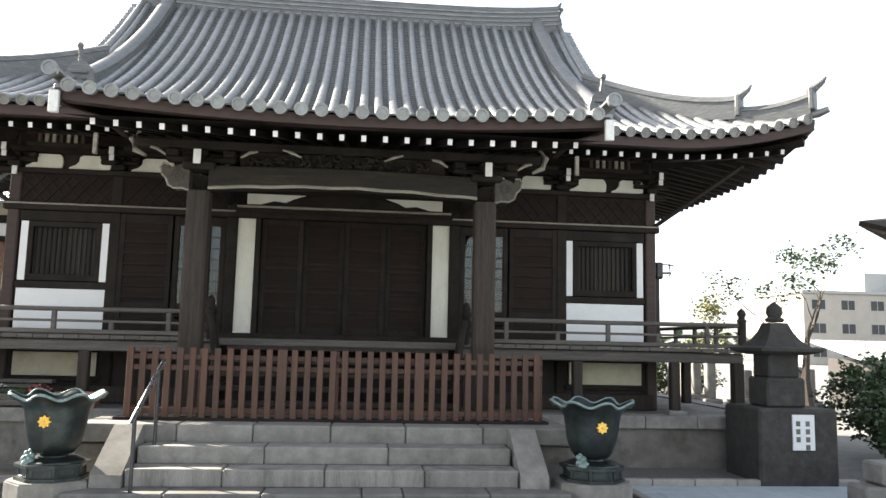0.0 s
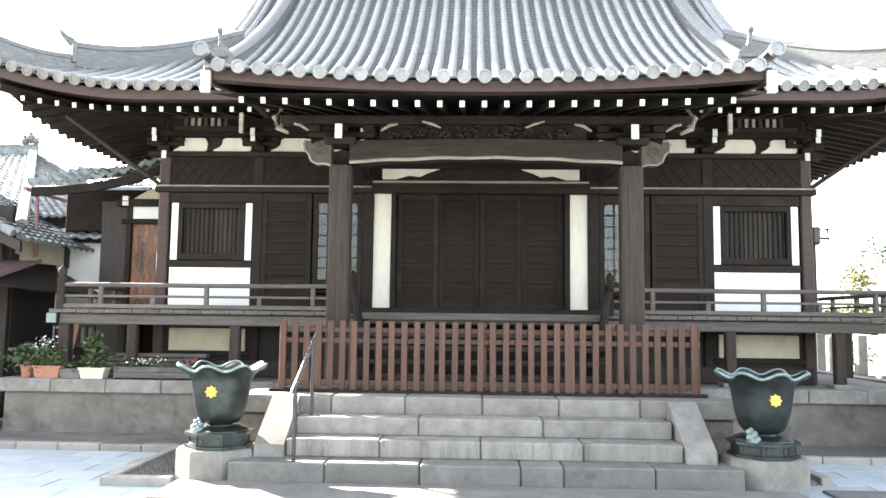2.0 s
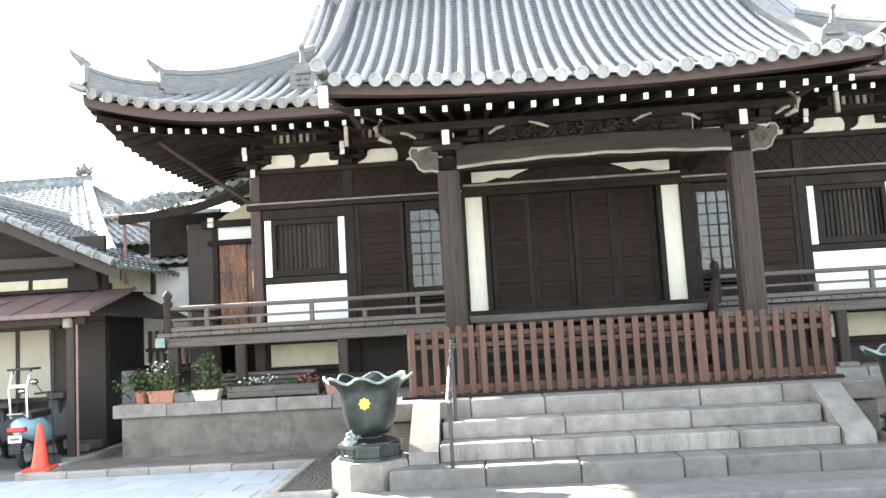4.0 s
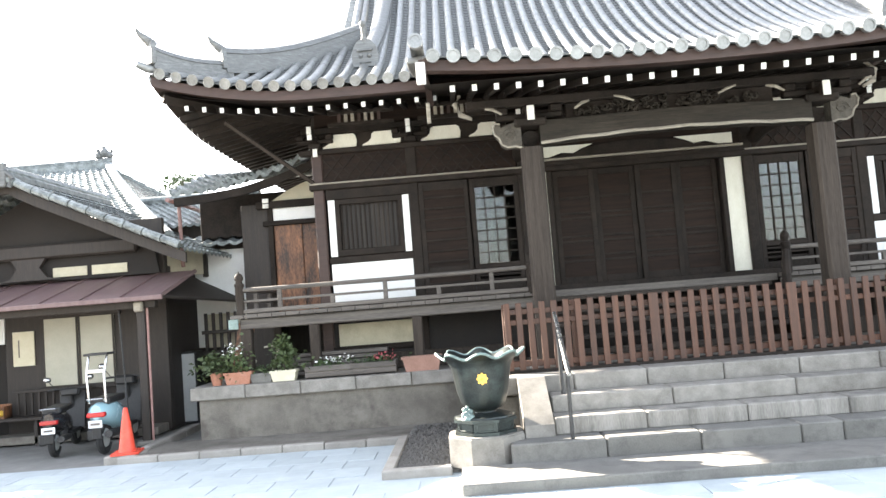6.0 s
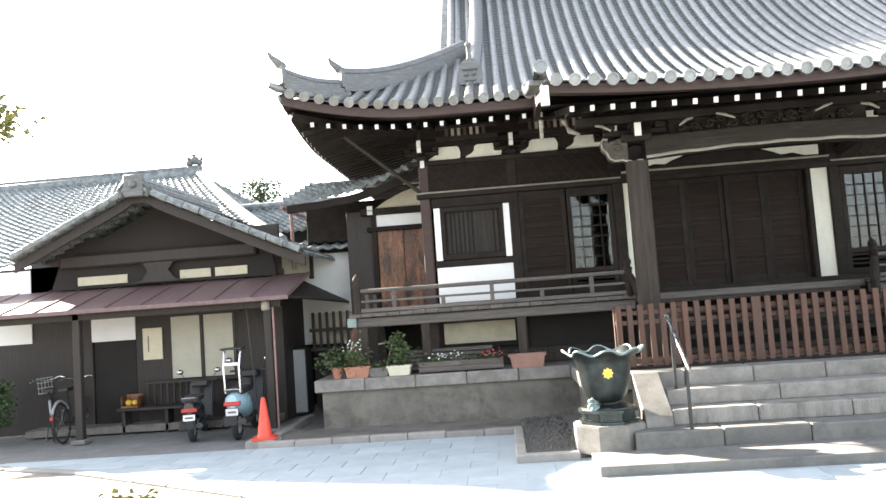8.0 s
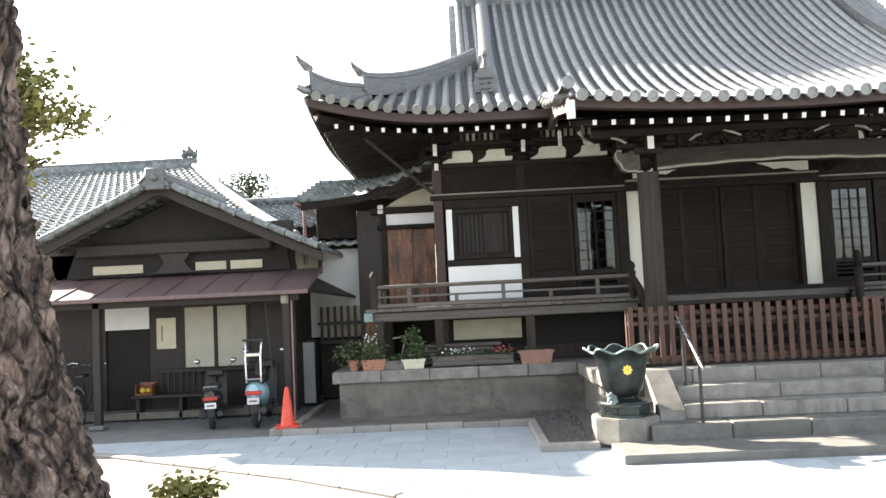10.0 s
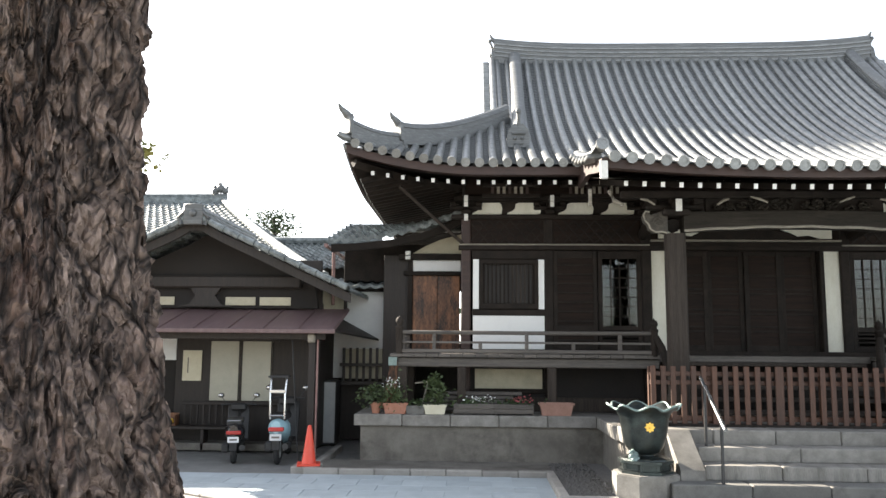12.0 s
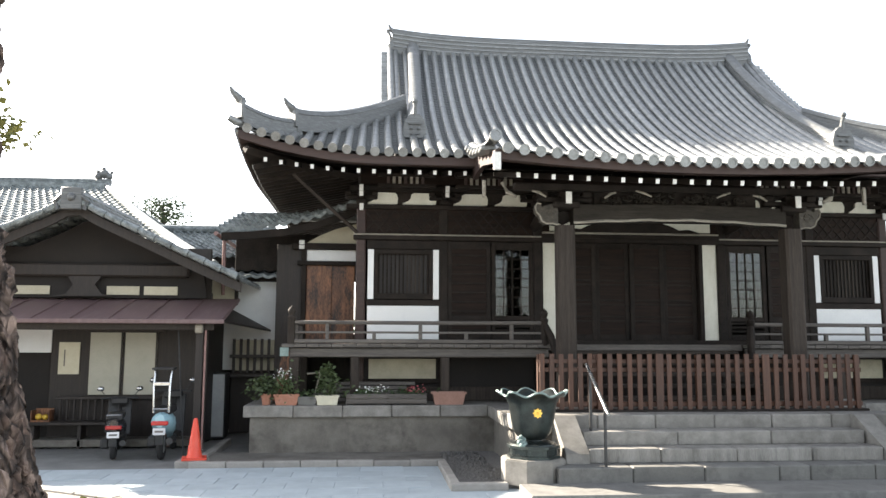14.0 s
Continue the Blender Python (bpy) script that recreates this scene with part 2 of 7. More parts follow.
# the near-black crack colour paints shade into the furrows
BARK = material("thick_bark_with_furrow_shade", (0.085, 0.056, 0.043), (0.36, 0.265, 0.215), 0.95, 9, (1, 1, 0.5), 0.9, grain=60, stain=(0.13, 0.064, 0.045), stain_scale=4, stain_amount=0.8, bump_dist=0.05, lo=0.6, hi=0.95, cracks=(12.5, (0.018, 0.011, 0.008)))
TWIG = material("twig_bark", (0.03, 0.024, 0.02), (0.08, 0.067, 0.056), 0.9, 20, bump=0.3)
CONE_RED = material("orange_red_plastic", (0.62, 0.055, 0.03), (0.72, 0.085, 0.045), 0.45, 6, bump=0.05, stain=(0.6, 0.2, 0.12), stain_scale=6, stain_amount=0.3)
BLUE_BODY = material("pale_blue_bodywork", (0.30, 0.50, 0.57), (0.36, 0.56, 0.63), 0.25, 4, bump=0.02, coat=0.5, vary=0.0)
BLACK_BODY = material("black_bodywork", (0.012, 0.012, 0.014), (0.025, 0.025, 0.028), 0.25, 4, bump=0.02, coat=0.5, vary=0.0)
RUBBER = material("tyre_rubber", (0.012, 0.012, 0.012), (0.03, 0.03, 0.03), 0.85, 30, bump=0.2)
SEAT = material("black_vinyl", (0.015, 0.015, 0.016), (0.03, 0.03, 0.03), 0.5, 30, bump=0.15)
RED_LENS = material("red_lamp_lens", (0.40, 0.015, 0.02), (0.5, 0.03, 0.03), 0.2, 10, bump=0, coat=0.5)
PLATE = material("white_plate", (0.7, 0.71, 0.72), (0.8, 0.8, 0.8), 0.5, 20, bump=0.02)
GREY_PLASTIC = material("grey_painted_metal", (0.32, 0.33, 0.33), (0.42, 0.43, 0.42), 0.5, 5, bump=0.05)
DARK_METAL = material("dark_metal", (0.03, 0.03, 0.032), (0.07, 0.07, 0.07), 0.45, 10, bump=0.1, metal=0.5)
COPPER_PIPE = material("reddish_drain_pipe", (0.20, 0.11, 0.10), (0.32, 0.19, 0.17), 0.5, 10, bump=0.05)
YELLOW = material("yellow_plastic", (0.6, 0.38, 0.04), (0.75, 0.5, 0.07), 0.5, 10, bump=0.03)
FAR_WALL = material("pale_render_wall", (0.36, 0.33, 0.29), (0.45, 0.42, 0.375), 0.9, 0.8, bump=0.05, stain=(0.4, 0.39, 0.36), stain_scale=0.4)
# near-black colour that paints the shade of rooms, crawl space and gable recess
SHADE_DARK = material("near_black_painted_shade", (0.012, 0.010, 0.009), (0.025, 0.021, 0.018), 0.9, 2, bump=0)
LANTERN_STONE = material("dark_lichened_stone", (0.018, 0.0168, 0.0148), (0.055, 0.051, 0.046), 0.9, 7, bump=0.5, grain=110, stain=(0.08, 0.076, 0.069), stain_scale=4, stain_amount=0.5)
GLASS = glass("window_glass", ior=1.4)


# ---- mesh helpers ----
class Shape:
    """Collects vertices and faces of one mesh."""

    def __init__(self):
        self.v, self.f = [], []

    def add(self, verts, faces, m=None):
        n = len(self.v)
        self.v += [tuple(m @ Vector(p)) if m else tuple(p) for p in verts]
        self.f += [tuple(n + i for i in f) for f in faces]
        return self

    def box(self, x0, x1, y0, y1, z0, z1, c=0.006, m=None):
        cx, cy, cz = (x0 + x1) / 2, (y0 + y1) / 2, (z0 + z1) / 2
        hx, hy, hz = abs(x1 - x0) / 2, abs(y1 - y0) / 2, abs(z1 - z0) / 2
        c = min(c, 0.4 * min(hx, hy, hz))
        vs, idx = [], {}
        for sx in (-1, 1):
            for sy in (-1, 1):
                for sz in (-1, 1):
                    for a in range(3):
                        d = [hx - c, hy - c, hz - c]
                        d[a] += c
                        idx[sx, sy, sz, a] = len(vs)
                        vs.append((cx + sx * d[0], cy + sy * d[1], cz + sz * d[2]))
        fs = []
        for s in (-1, 1):
            fs.append([idx[s, p, q, 0] for p, q in ((-1, -1), (1, -1), (1, 1), (-1, 1))])
            fs.append([idx[p, s, q, 1] for p, q in ((-1, -1), (1, -1), (1, 1), (-1, 1))])
            fs.append([idx[p, q, s, 2] for p, q in ((-1, -1), (1, -1), (1, 1), (-1, 1))])
            for r in (-1, 1):
                fs.append([idx[s, r, -1, 0], idx[s, r, 1, 0], idx[s, r, 1, 1], idx[s, r, -1, 1]])
                fs.append([idx[s, -1, r, 0], idx[s, 1, r, 0], idx[s, 1, r, 2], idx[s, -1, r, 2]])
                fs.append([idx[-1, s, r, 1], idx[1, s, r, 1], idx[1, s, r, 2], idx[-1, s, r, 2]])
                for q in (-1, 1):
                    fs.append([idx[s, r, q, 0], idx[s, r, q, 1], idx[s, r, q, 2]])
        mid = Vector((cx, cy, cz))
        out = []
        for f in fs:
            p = [Vector(vs[i]) for i in f]
            n = (p[1] - p[0]).cross(p[2] - p[0])
            out.append(f if n.dot(sum(p, Vector()) / len(p) - mid) > 0 else f[::-1])
        return self.add(vs, out, m)

    def prism(self, outline, axis, a, b, m=None):
        """Extrudes an outline of 2D points along an axis ('x': points are y, z; 'y': x, z; 'z': x, y)."""
        put = {"x": lambda p, d: (d, p[0], p[1]), "y": lambda p, d: (p[0], d, p[1]), "z": lambda p, d: (p[0], p[1], d)}[axis]
        n = len(outline)
        vs = [put(p, a) for p in outline] + [put(p, b) for p in outline]
        fs = [tuple(range(n)), tuple(range(2 * n - 1, n - 1, -1))]
        fs += [(i, (i + 1) % n, n + (i + 1) % n, n + i) for i in range(n)]
        return self.add(vs, fs, m)

    def lathe(self, profile, n=24, m=None, wave=None):
        """Turns (radius, z) pairs about z. wave(angle, k) adds (dr, dz) at ring k."""
        vs, fs = [], []
        for k, (r, z) in enumerate(profile):
            for i in range(n):
                a = 2 * math.pi * i / n
                dr, dz = wave(a, k) if wave else (0, 0)
                vs.append(((r + dr) * math.cos(a), (r + dr) * math.sin(a), z + dz))
        for k in range(len(profile) - 1):
            for i in range(n):
                j = (i + 1) % n
                fs.append((k * n + i, k * n + j, (k + 1) * n + j, (k + 1) * n + i))
        fs.append(tuple(range(n - 1, -1, -1)))
        fs.append(tuple((len(profile) - 1) * n + i for i in range(n)))
        return self.add(vs, fs, m)

    def tube(self, path, radius, n=8, m=None, close=False):
        """A round bar along points; radius is one number or one for each point."""
        pts = [Vector(p) for p in path]
        rs = radius if isinstance(radius, (list, tuple)) else [radius] * len(pts)
        vs, fs = [], []
        for k, p in enumerate(pts):
            if close:
                d = pts[(k + 1) % len(pts)] - pts[k - 1]
            else:
                d = pts[min(k + 1, len(pts) - 1)] - pts[max(k - 1, 0)]
            d.normalize()
            ref = Vector((0, 0, 1)) if abs(d.z) < 0.9 else Vector((0, 1, 0))
            u = d.cross(ref).normalized()
            w = u.cross(d)
            vs += [p + rs[k] * (math.cos(2 * math.pi * i / n) * u + math.sin(2 * math.pi * i / n) * w) for i in range(n)]
        last = len(pts) if close else len(pts) - 1
        for k in range(last):
            q = (k + 1) % len(pts)
            fs += [(k * n + i, k * n + (i + 1) % n, q * n + (i + 1) % n, q * n + i) for i in range(n)]
        if not close:
            fs += [tuple(range(n - 1, -1, -1)), tuple((len(pts) - 1) * n + i for i in range(n))]
        return self.add(vs, fs, m)

    def ball(self, c, r, n=10, squash=1.0, m=None):
        prof = [(max(1e-4, r * math.sin(math.pi * k / n)), -squash * r * math.cos(math.pi * k / n)) for k in range(n + 1)]
        return self.lathe(prof, 2 * n, (m or Matrix()) @ Matrix.Translation(c))

    def mesh(self, name, smooth=False):
        me = bpy.data.meshes.new(name)
        me.from_pydata(self.v, [], self.f)
        if smooth:
            me.polygons.foreach_set("use_smooth", [True] * len(me.polygons))
            me.set_sharp_from_angle(angle=radians(40))
        me.update()
        return me


def part(name, shape, material, parent, label="", smooth=False, kind=""):
    me = shape.mesh(name, smooth) if isinstance(shape, Shape) else shape
    if not me.materials:
        me.materials.append(material)
    ob = new(name, me)
    ob.parent = parent
    return tagged(ob, label=label, kind=kind)


def thing(name, label, category, group="", kind="", at=None):
    ob = new(name)
    ob.empty_display_size = 0.2
    if at:
        ob.matrix_basis = at
    return tagged(ob, label, category, group, kind)


def solid(name, shape, material, label, category, group="", kind="", smooth=False):
    me = shape.mesh(name, smooth)
    me.materials.append(material)
    return tagged(new(name, me), label, category, group, kind)


def fix_normals(me):
    bm = bmesh.new()
    bm.from_mesh(me)
    bmesh.ops.recalc_face_normals(bm, faces=bm.faces)
    bm.to_mesh(me)
    bm.free()


# ---- ground ----
def flat(name, outline, z, mat_, label, category, depth=0.0):
    s = Shape()
    s.prism(outline, "z", z - (depth or 0.05), z)
    ob = solid(name, s, mat_, label, category, kind="structure")
    fix_normals(ob.data)
    return ob


flat("ground", [(-400, -400), (400, -400), (400, 400), (-400, 400)], -0.03, YARD, "grey worn yard ground stretching to the horizon", "ground", 0.3)
flat("garden_soil", [(-14, -20), (-4.2, -20), (-4.2, -6.75), (-5.2, -5.98), (-6.4, -5.05), (-9.1, -3.4), (-14, -1.4)], 0.0, DIRT, "sunlit packed earth of the tree bed", "soil", 0.02)

# stone platform under the hall
platform = thing("stone_platform", "concrete platform with pale granite capping under the temple hall", "platform")
part("body", Shape().box(-6.55, 6.55, -1.1, 8.6, -0.05, 0.58, 0.01).box(-2.7, 2.7, -3.15, -1.0, -0.05, 0.578, 0.01), CONCRETE, platform, "stained grey concrete face")
part("paved_top", Shape().box(-6.4, 6.4, -0.9, 8.5, 0.56, 0.735, 0.01).box(-2.4, 2.4, -2.95, -0.8, 0.56, 0.765, 0.01), CONCRETE, platform)


def capping(x0, x1, y0, y1, count, along):
    for k in range(count):
        a, b = k / count, (k + 1) / count
        g = 0.004
        if along == "x":
            s = Shape().box(x0 + (x1 - x0) * a + g, x0 + (x1 - x0) * b - g, y0, y1, 0.575 + random.uniform(0, 0.004), 0.755 + random.uniform(-0.004, 0.006), 0.012)
        else:
            s = Shape().box(x0, x1, y0 + (y1 - y0) * a + g, y0 + (y1 - y0) * b - g, 0.575, 0.755 + random.uniform(-0.004, 0.006), 0.012)
        part("capping_stone", s, GRANITE, platform)


capping(-6.65, -2.8, -1.17, -0.75, 5, "x")
capping(2.8, 6.65, -1.17, -0.75, 5, "x")
capping(-6.66, -6.3, -0.745, 8.6, 10, "y")
capping(6.3, 6.66, -0.745, 8.6, 10, "y")
capping(-2.8, -2.4, -2.84, -0.74, 2, "y")
capping(2.4, 2.8, -2.84, -0.74, 2, "y")

# front steps
steps = thing("stone_steps", "pale granite steps between sloping cheek stones before the hall", "steps")
for y0, y1, z0, z1, xs in ((-3.25, -2.85, 0.60, 0.79, (-2.8, -1.63, -0.83, 0.0, 0.82, 1.68, 2.8)),
                           (-3.59, -3.1, 0.43, 0.61, (-1.93, -0.66, 0.62, 1.93)),
                           (-3.93, -3.45, 0.26, 0.435, (-1.95, -1.02, -0.02, 0.98, 1.95)),
                           (-4.26, -3.8, -0.03, 0.265, (-2.42, -1.5, -0.6, 0.35, 0.75, 1.6, 2.42))):
    for a, b in zip(xs, xs[1:]):
        stone = GRANITE_OLD if z0 < 0 else GRANITE_DRIP if z0 < 0.3 else GRANITE
        part("step_stone", Shape().box(a + 0.004, b - 0.004, y0 + random.uniform(-0.004, 0.004), y1, z0, z1 + random.uniform(-0.003, 0.003), 0.014), stone, steps)
for sx in (-1, 1):
    s = Shape()
    s.prism([(-3.2, 0.265), (-3.2, 0.785), (-3.32, 0.79), (-3.88, 0.45), (-3.98, 0.385), (-3.99, 0.265)], "x", sx * 1.955, sx * 2.25)
    fix_normals(part("cheek_stone", s, GRANITE, steps).data)
part("landing_slab", Shape().box(-2.9, 2.9, -5.0, -4.27, -0.06, 0.09, 0.012), GRANITE_OLD, steps, "worn dark landing slab")

# ---- temple hall ----
hall = thing("temple_hall", "dark weathered timber temple hall with a sweeping grey tiled roof", "temple")

EAVE_X, EAVE_Y, RIDGE_Y, GABLE_X = 6.85, -1.58, 3.75, 4.2
RUN = RIDGE_Y - EAVE_Y


def profile(d):
    """Height of the main roof at the distance d from its eave."""
    s = max(0.0, d) / RUN
    return 4.76 + 3.79 * (0.56 * s + 0.44 * s * s)


def upturn(u, d, far=6.85):
    """Rise of an eave towards its corner: u along the eave from the middle."""
    k = max(0.0, (abs(u) - (far - 2.3)) / 2.3)
    return 0.38 * k * k * max(0.0, 1 - d / 3.2) ** 1.5


def roof_z(x, y):
    df = y - EAVE_Y if y < RIDGE_Y else 2 * RIDGE_Y - EAVE_Y - y
    ds = EAVE_X - abs(x)
    if abs(x) > GABLE_X and ds < df:
        return profile(ds) + upturn(y - RIDGE_Y, ds, RUN)
    return profile(df) + upturn(x, df)


def porch_z(x, y):
    u = y + 0.5
    z = profile(-0.5 - EAVE_Y) + 0.545 * u + 0.5 * 0.135 * u * u
    return z + 0.13 * (abs(x) / 2.9) ** 2 * min(1.0, max(0.0, -0.8 - y) / 2.0)


def tile_row(path, across, r=0.068, seg=0.33, end=True):
    """A row of lapped half-round cover tiles down a line of points (from eave to top)."""
    pts = [Vector(p) for p in path]
    dist = [0.0]
    for a, b in zip(pts, pts[1:]):
        dist.append(dist[-1] + (b - a).length)

    def at(d):
        d = min(max(d, 0), dist[-1])
        for k in range(len(pts) - 1):
            if d <= dist[k + 1] or k == len(pts) - 2:
                return pts[k].lerp(pts[k + 1], (d - dist[k]) / max(1e-6, dist[k + 1] - dist[k]))

    s, n, rings = Shape(), 6, []
    count = max(1, round(dist[-1] / seg))
    acr = Vector(across).normalized()
    for k in range(count):
        for d, rr in ((dist[-1] * k / count, r * 1.025), (dist[-1] * (k + 1) / count, r * 0.975)):
            p, q = at(d), at(d + 0.05) - at(d - 0.05)
            up = acr.cross(q.normalized())
            up = up if up.z > 0 else -up
            rings.append([p + rr * (math.cos(math.pi * i / n) * acr + (math.sin(math.pi * i / n) - 0.12) * up) for i in range(n + 1)])
    vs = [v for ring in rings for v in ring]
    m = n + 1
    fs = [(k * m + i, k * m + i + 1, (k + 1) * m + i + 1, (k + 1) * m + i) for k in range(len(rings) - 1) for i in range(n)]
    s.add(vs, fs)
    if end:
        q = (at(0.05) - at(0)).normalized()
        up = acr.cross(q)
        up = up if up.z > 0 else -up
        c = at(0)
        ring = lambda rad, off: [c + q * off + rad * (math.cos(2 * math.pi * i / 14) * acr + math.sin(2 * math.pi * i / 14) * up) for i in range(14)]
        e = ring(r * 1.12, 0.03) + ring(r * 1.12, -0.035) + ring(r * 0.8, -0.035) + ring(r * 0.78, -0.022)
        fs = [(k * 14 + i, k * 14 + (i + 1) % 14, (k + 1) * 14 + (i + 1) % 14, (k + 1) * 14 + i) for k in range(3) for i in range(14)]
        fs += [tuple(42 + i for i in range(14)), tuple(13 - i for i in range(14))]
        s.add(e, fs)
    me = s.mesh("tile_strip", True)
    return me


def pan_field(columns, course=0.115, lift=0.018):
    """Lapped flat tiles: columns of eave-to-top lines of points; each course steps down over the next."""
    s = Shape()
    grids = []
    for line in columns:
        pts = [Vector(p) for p in line]
        grids.append(pts)
    n = len(grids[0])
    for a, b in zip(grids, grids[1:]):
        mid = [(p + q) / 2 - Vector((0, 0, 0.022)) for p, q in zip(a, b)]
        for k in range(n - 1):
            up = Vector((0, 0, lift))
            low, high = (a[k] + up, mid[k] + up, b[k] + up), (a[k + 1], mid[k + 1], b[k + 1])
            s.add([*low, *high, a[k], mid[k], b[k]], [(0, 1, 4, 3), (1, 2, 5, 4), (6, 7, 1, 0), (7, 8, 2, 1)])
    return s


ROW = 0.222
roof = part("roof", Shape().box(-4.0, 4.0, RIDGE_Y - 0.14, RIDGE_Y + 0.14, 8.3, 8.72, 0.02), RIDGE, hall, "sweeping hip-and-gable roof of grey cover tiles")


def main_path(x, y0=EAVE_Y, back=False):
    top = RIDGE_Y - 0.05 if abs(x) < GABLE_X + 0.2 else EAVE_Y + (EAVE_X - abs(x))
    if top - y0 < 0.15:
        return None
    k = max(2, int((top - y0) / 0.3) + 2)
    ys = [y0 + (top - y0) * i / (k - 1) for i in range(k)]
    return [(x, y, roof_z(x if abs(x) < GABLE_X or abs(x) > GABLE_X + 0.25 else GABLE_X - 0.01, y)) for y in ys]


def porch_path(x):
    ys = [-3.6 + 3.1 * i / 10 for i in range(11)]
    low = [(x, y, porch_z(x, y)) for y in ys]
    return low[:-1] + main_path(x, -0.5)


nrow = int(EAVE_X / ROW)
for k in range(-nrow, nrow + 1):
    x = k * ROW
    path = porch_path(x) if abs(x) < 3.0 else main_path(x)
    if path:
        part("tile_strip", tile_row(path, (1, 0, 0)), TILE, roof)
# side slopes, and the back slope that closes the roof
for sx in (-1, 1):
    m = int((RUN) / ROW)
    for k in range(-m, m + 1):
        y = RIDGE_Y + k * ROW
        reach = min(EAVE_X - GABLE_X + 0.02, RUN - abs(k * ROW))
        if reach < 0.2:
            continue
        q = max(2, int(reach / 0.3) + 2)
        path = [(sx * (EAVE_X - reach * i / (q - 1)), y, roof_z(sx * (EAVE_X - reach * i / (q - 1) + 1e-4), y)) for i in range(q)]
        part("tile_strip", tile_row(path, (0, 1, 0)), TILE, roof)


def lines_between(fn, u0, u1, d0, d1, step_u, course=0.115):
    cols = max(1, round((u1 - u0) / step_u))
    rows = max(2, round((d1 - d0) / course))
    return [[fn(u0 + (u1 - u0) * c / cols, d0 + (d1 - d0) * r / rows) for r in range(rows + 1)] for c in range(cols + 1)]


half = ROW / 2
pans = Shape()
front = lambda x, d: (x, EAVE_Y + d, roof_z(x, EAVE_Y + d) - 0.012)
pans = pan_field(lines_between(front, -GABLE_X + 0.01, GABLE_X - 0.01, 0.9, RUN - 0.05, ROW))
for sx in (-1, 1):
    for k in range(13):
        x0, x1 = 3.0 + k * ROW * 1.32, 3.0 + (k + 1) * ROW * 1.32
        top = RUN if x1 < GABLE_X else EAVE_X - x1 + 0.12
        top = min(top, 1.2) if x1 < GABLE_X else top
        if top > 0.12:
            f = pan_field(lines_between(lambda x, d: (sx * x, EAVE_Y + d, roof_z(min(x, EAVE_X - 0.01), EAVE_Y + d) - 0.012), x0, min(x1, EAVE_X - 0.05), 0, top, ROW))
            pans.add(f.v, f.f)
    for k in range(-17, 17):
        y0, y1 = RIDGE_Y + k * 0.308, RIDGE_Y + (k + 1) * 0.308
        top = min(EAVE_X - GABLE_X, RUN - max(abs(y0 - RIDGE_Y), abs(y1 - RIDGE_Y)) + 0.1)
        if top > 0.12:
            f = pan_field(lines_between(lambda y, d: (sx * (EAVE_X - d), y, roof_z(sx * (EAVE_X - d + 1e-4), y) - 0.012), y0, y1, 0, top, ROW))
            pans.add(f.v, f.f)
porch = pan_field(lines_between(lambda x, d: (x, -3.58 + d, porch_z(x, -3.58 + d) - 0.012), -3.0, 3.0, 0, 3.06, ROW))
pans.add(porch.v, porch.f)
back = pan_field(lines_between(lambda x, d: (x, 2 * RIDGE_Y - EAVE_Y - d, roof_z(x, EAVE_Y + d) - 0.012), -4.2, 4.2, 0, RUN - 0.05, 0.45, 0.3))
pans.add(back.v, back.f)
part("pan_tile", pans, PAN_SHADE, roof, "lapped flat tiles, darkened as shade between the rows", kind="stuff")

# ridges
ridge_top = Shape()
n = 36
sec = [(-0.16, 0.0), (-0.16, 0.46), (-0.10, 0.47), (-0.085, 0.56), (0, 0.6), (0.085, 0.56), (0.10, 0.47), (0.16, 0.46), (0.16, 0.0)]
for i in range(n + 1):
    x = -4.3 + 8.6 * i / n
    lift = 0.15 * (abs(x) / 4.3) ** 4
    ridge_top.v += [(x, RIDGE_Y + a, 8.30 + (b if b < 0.1 else b + lift)) for a, b in sec]
w = len(sec)
ridge_top.f = [(i * w + j, (i + 1) * w + j, (i + 1) * w + (j + 1) % w, i * w + (j + 1) % w) for i in range(n) for j in range(w)]
ridge_top.f += [tuple(range(w)), tuple(n * w + j for j in range(w - 1, -1, -1))]
part("main_ridge", ridge_top, RIDGE, roof, "tall layered main ridge with upswept ends", True)
for k in range(4):
    s = Shape()
    z = 8.40 + 0.095 * k
    for i in range(n + 1):
        x = -4.28 + 8.56 * i / n
        up = 0.15 * (abs(x) / 4.3) ** 4
        s.v += [(x, RIDGE_Y - 0.15, z + up), (x, RIDGE_Y - 0.178, z + up), (x, RIDGE_Y - 0.178, z + 0.03 + up), (x, RIDGE_Y - 0.15, z + 0.03 + up)]
    s.f = [(4 * i + j, 4 * i + 4 + j, 4 * i + 5 + j, 4 * i + 1 + j) for i in range(n) for j in range(3)]
    part("ridge_course", s, TILE, roof)


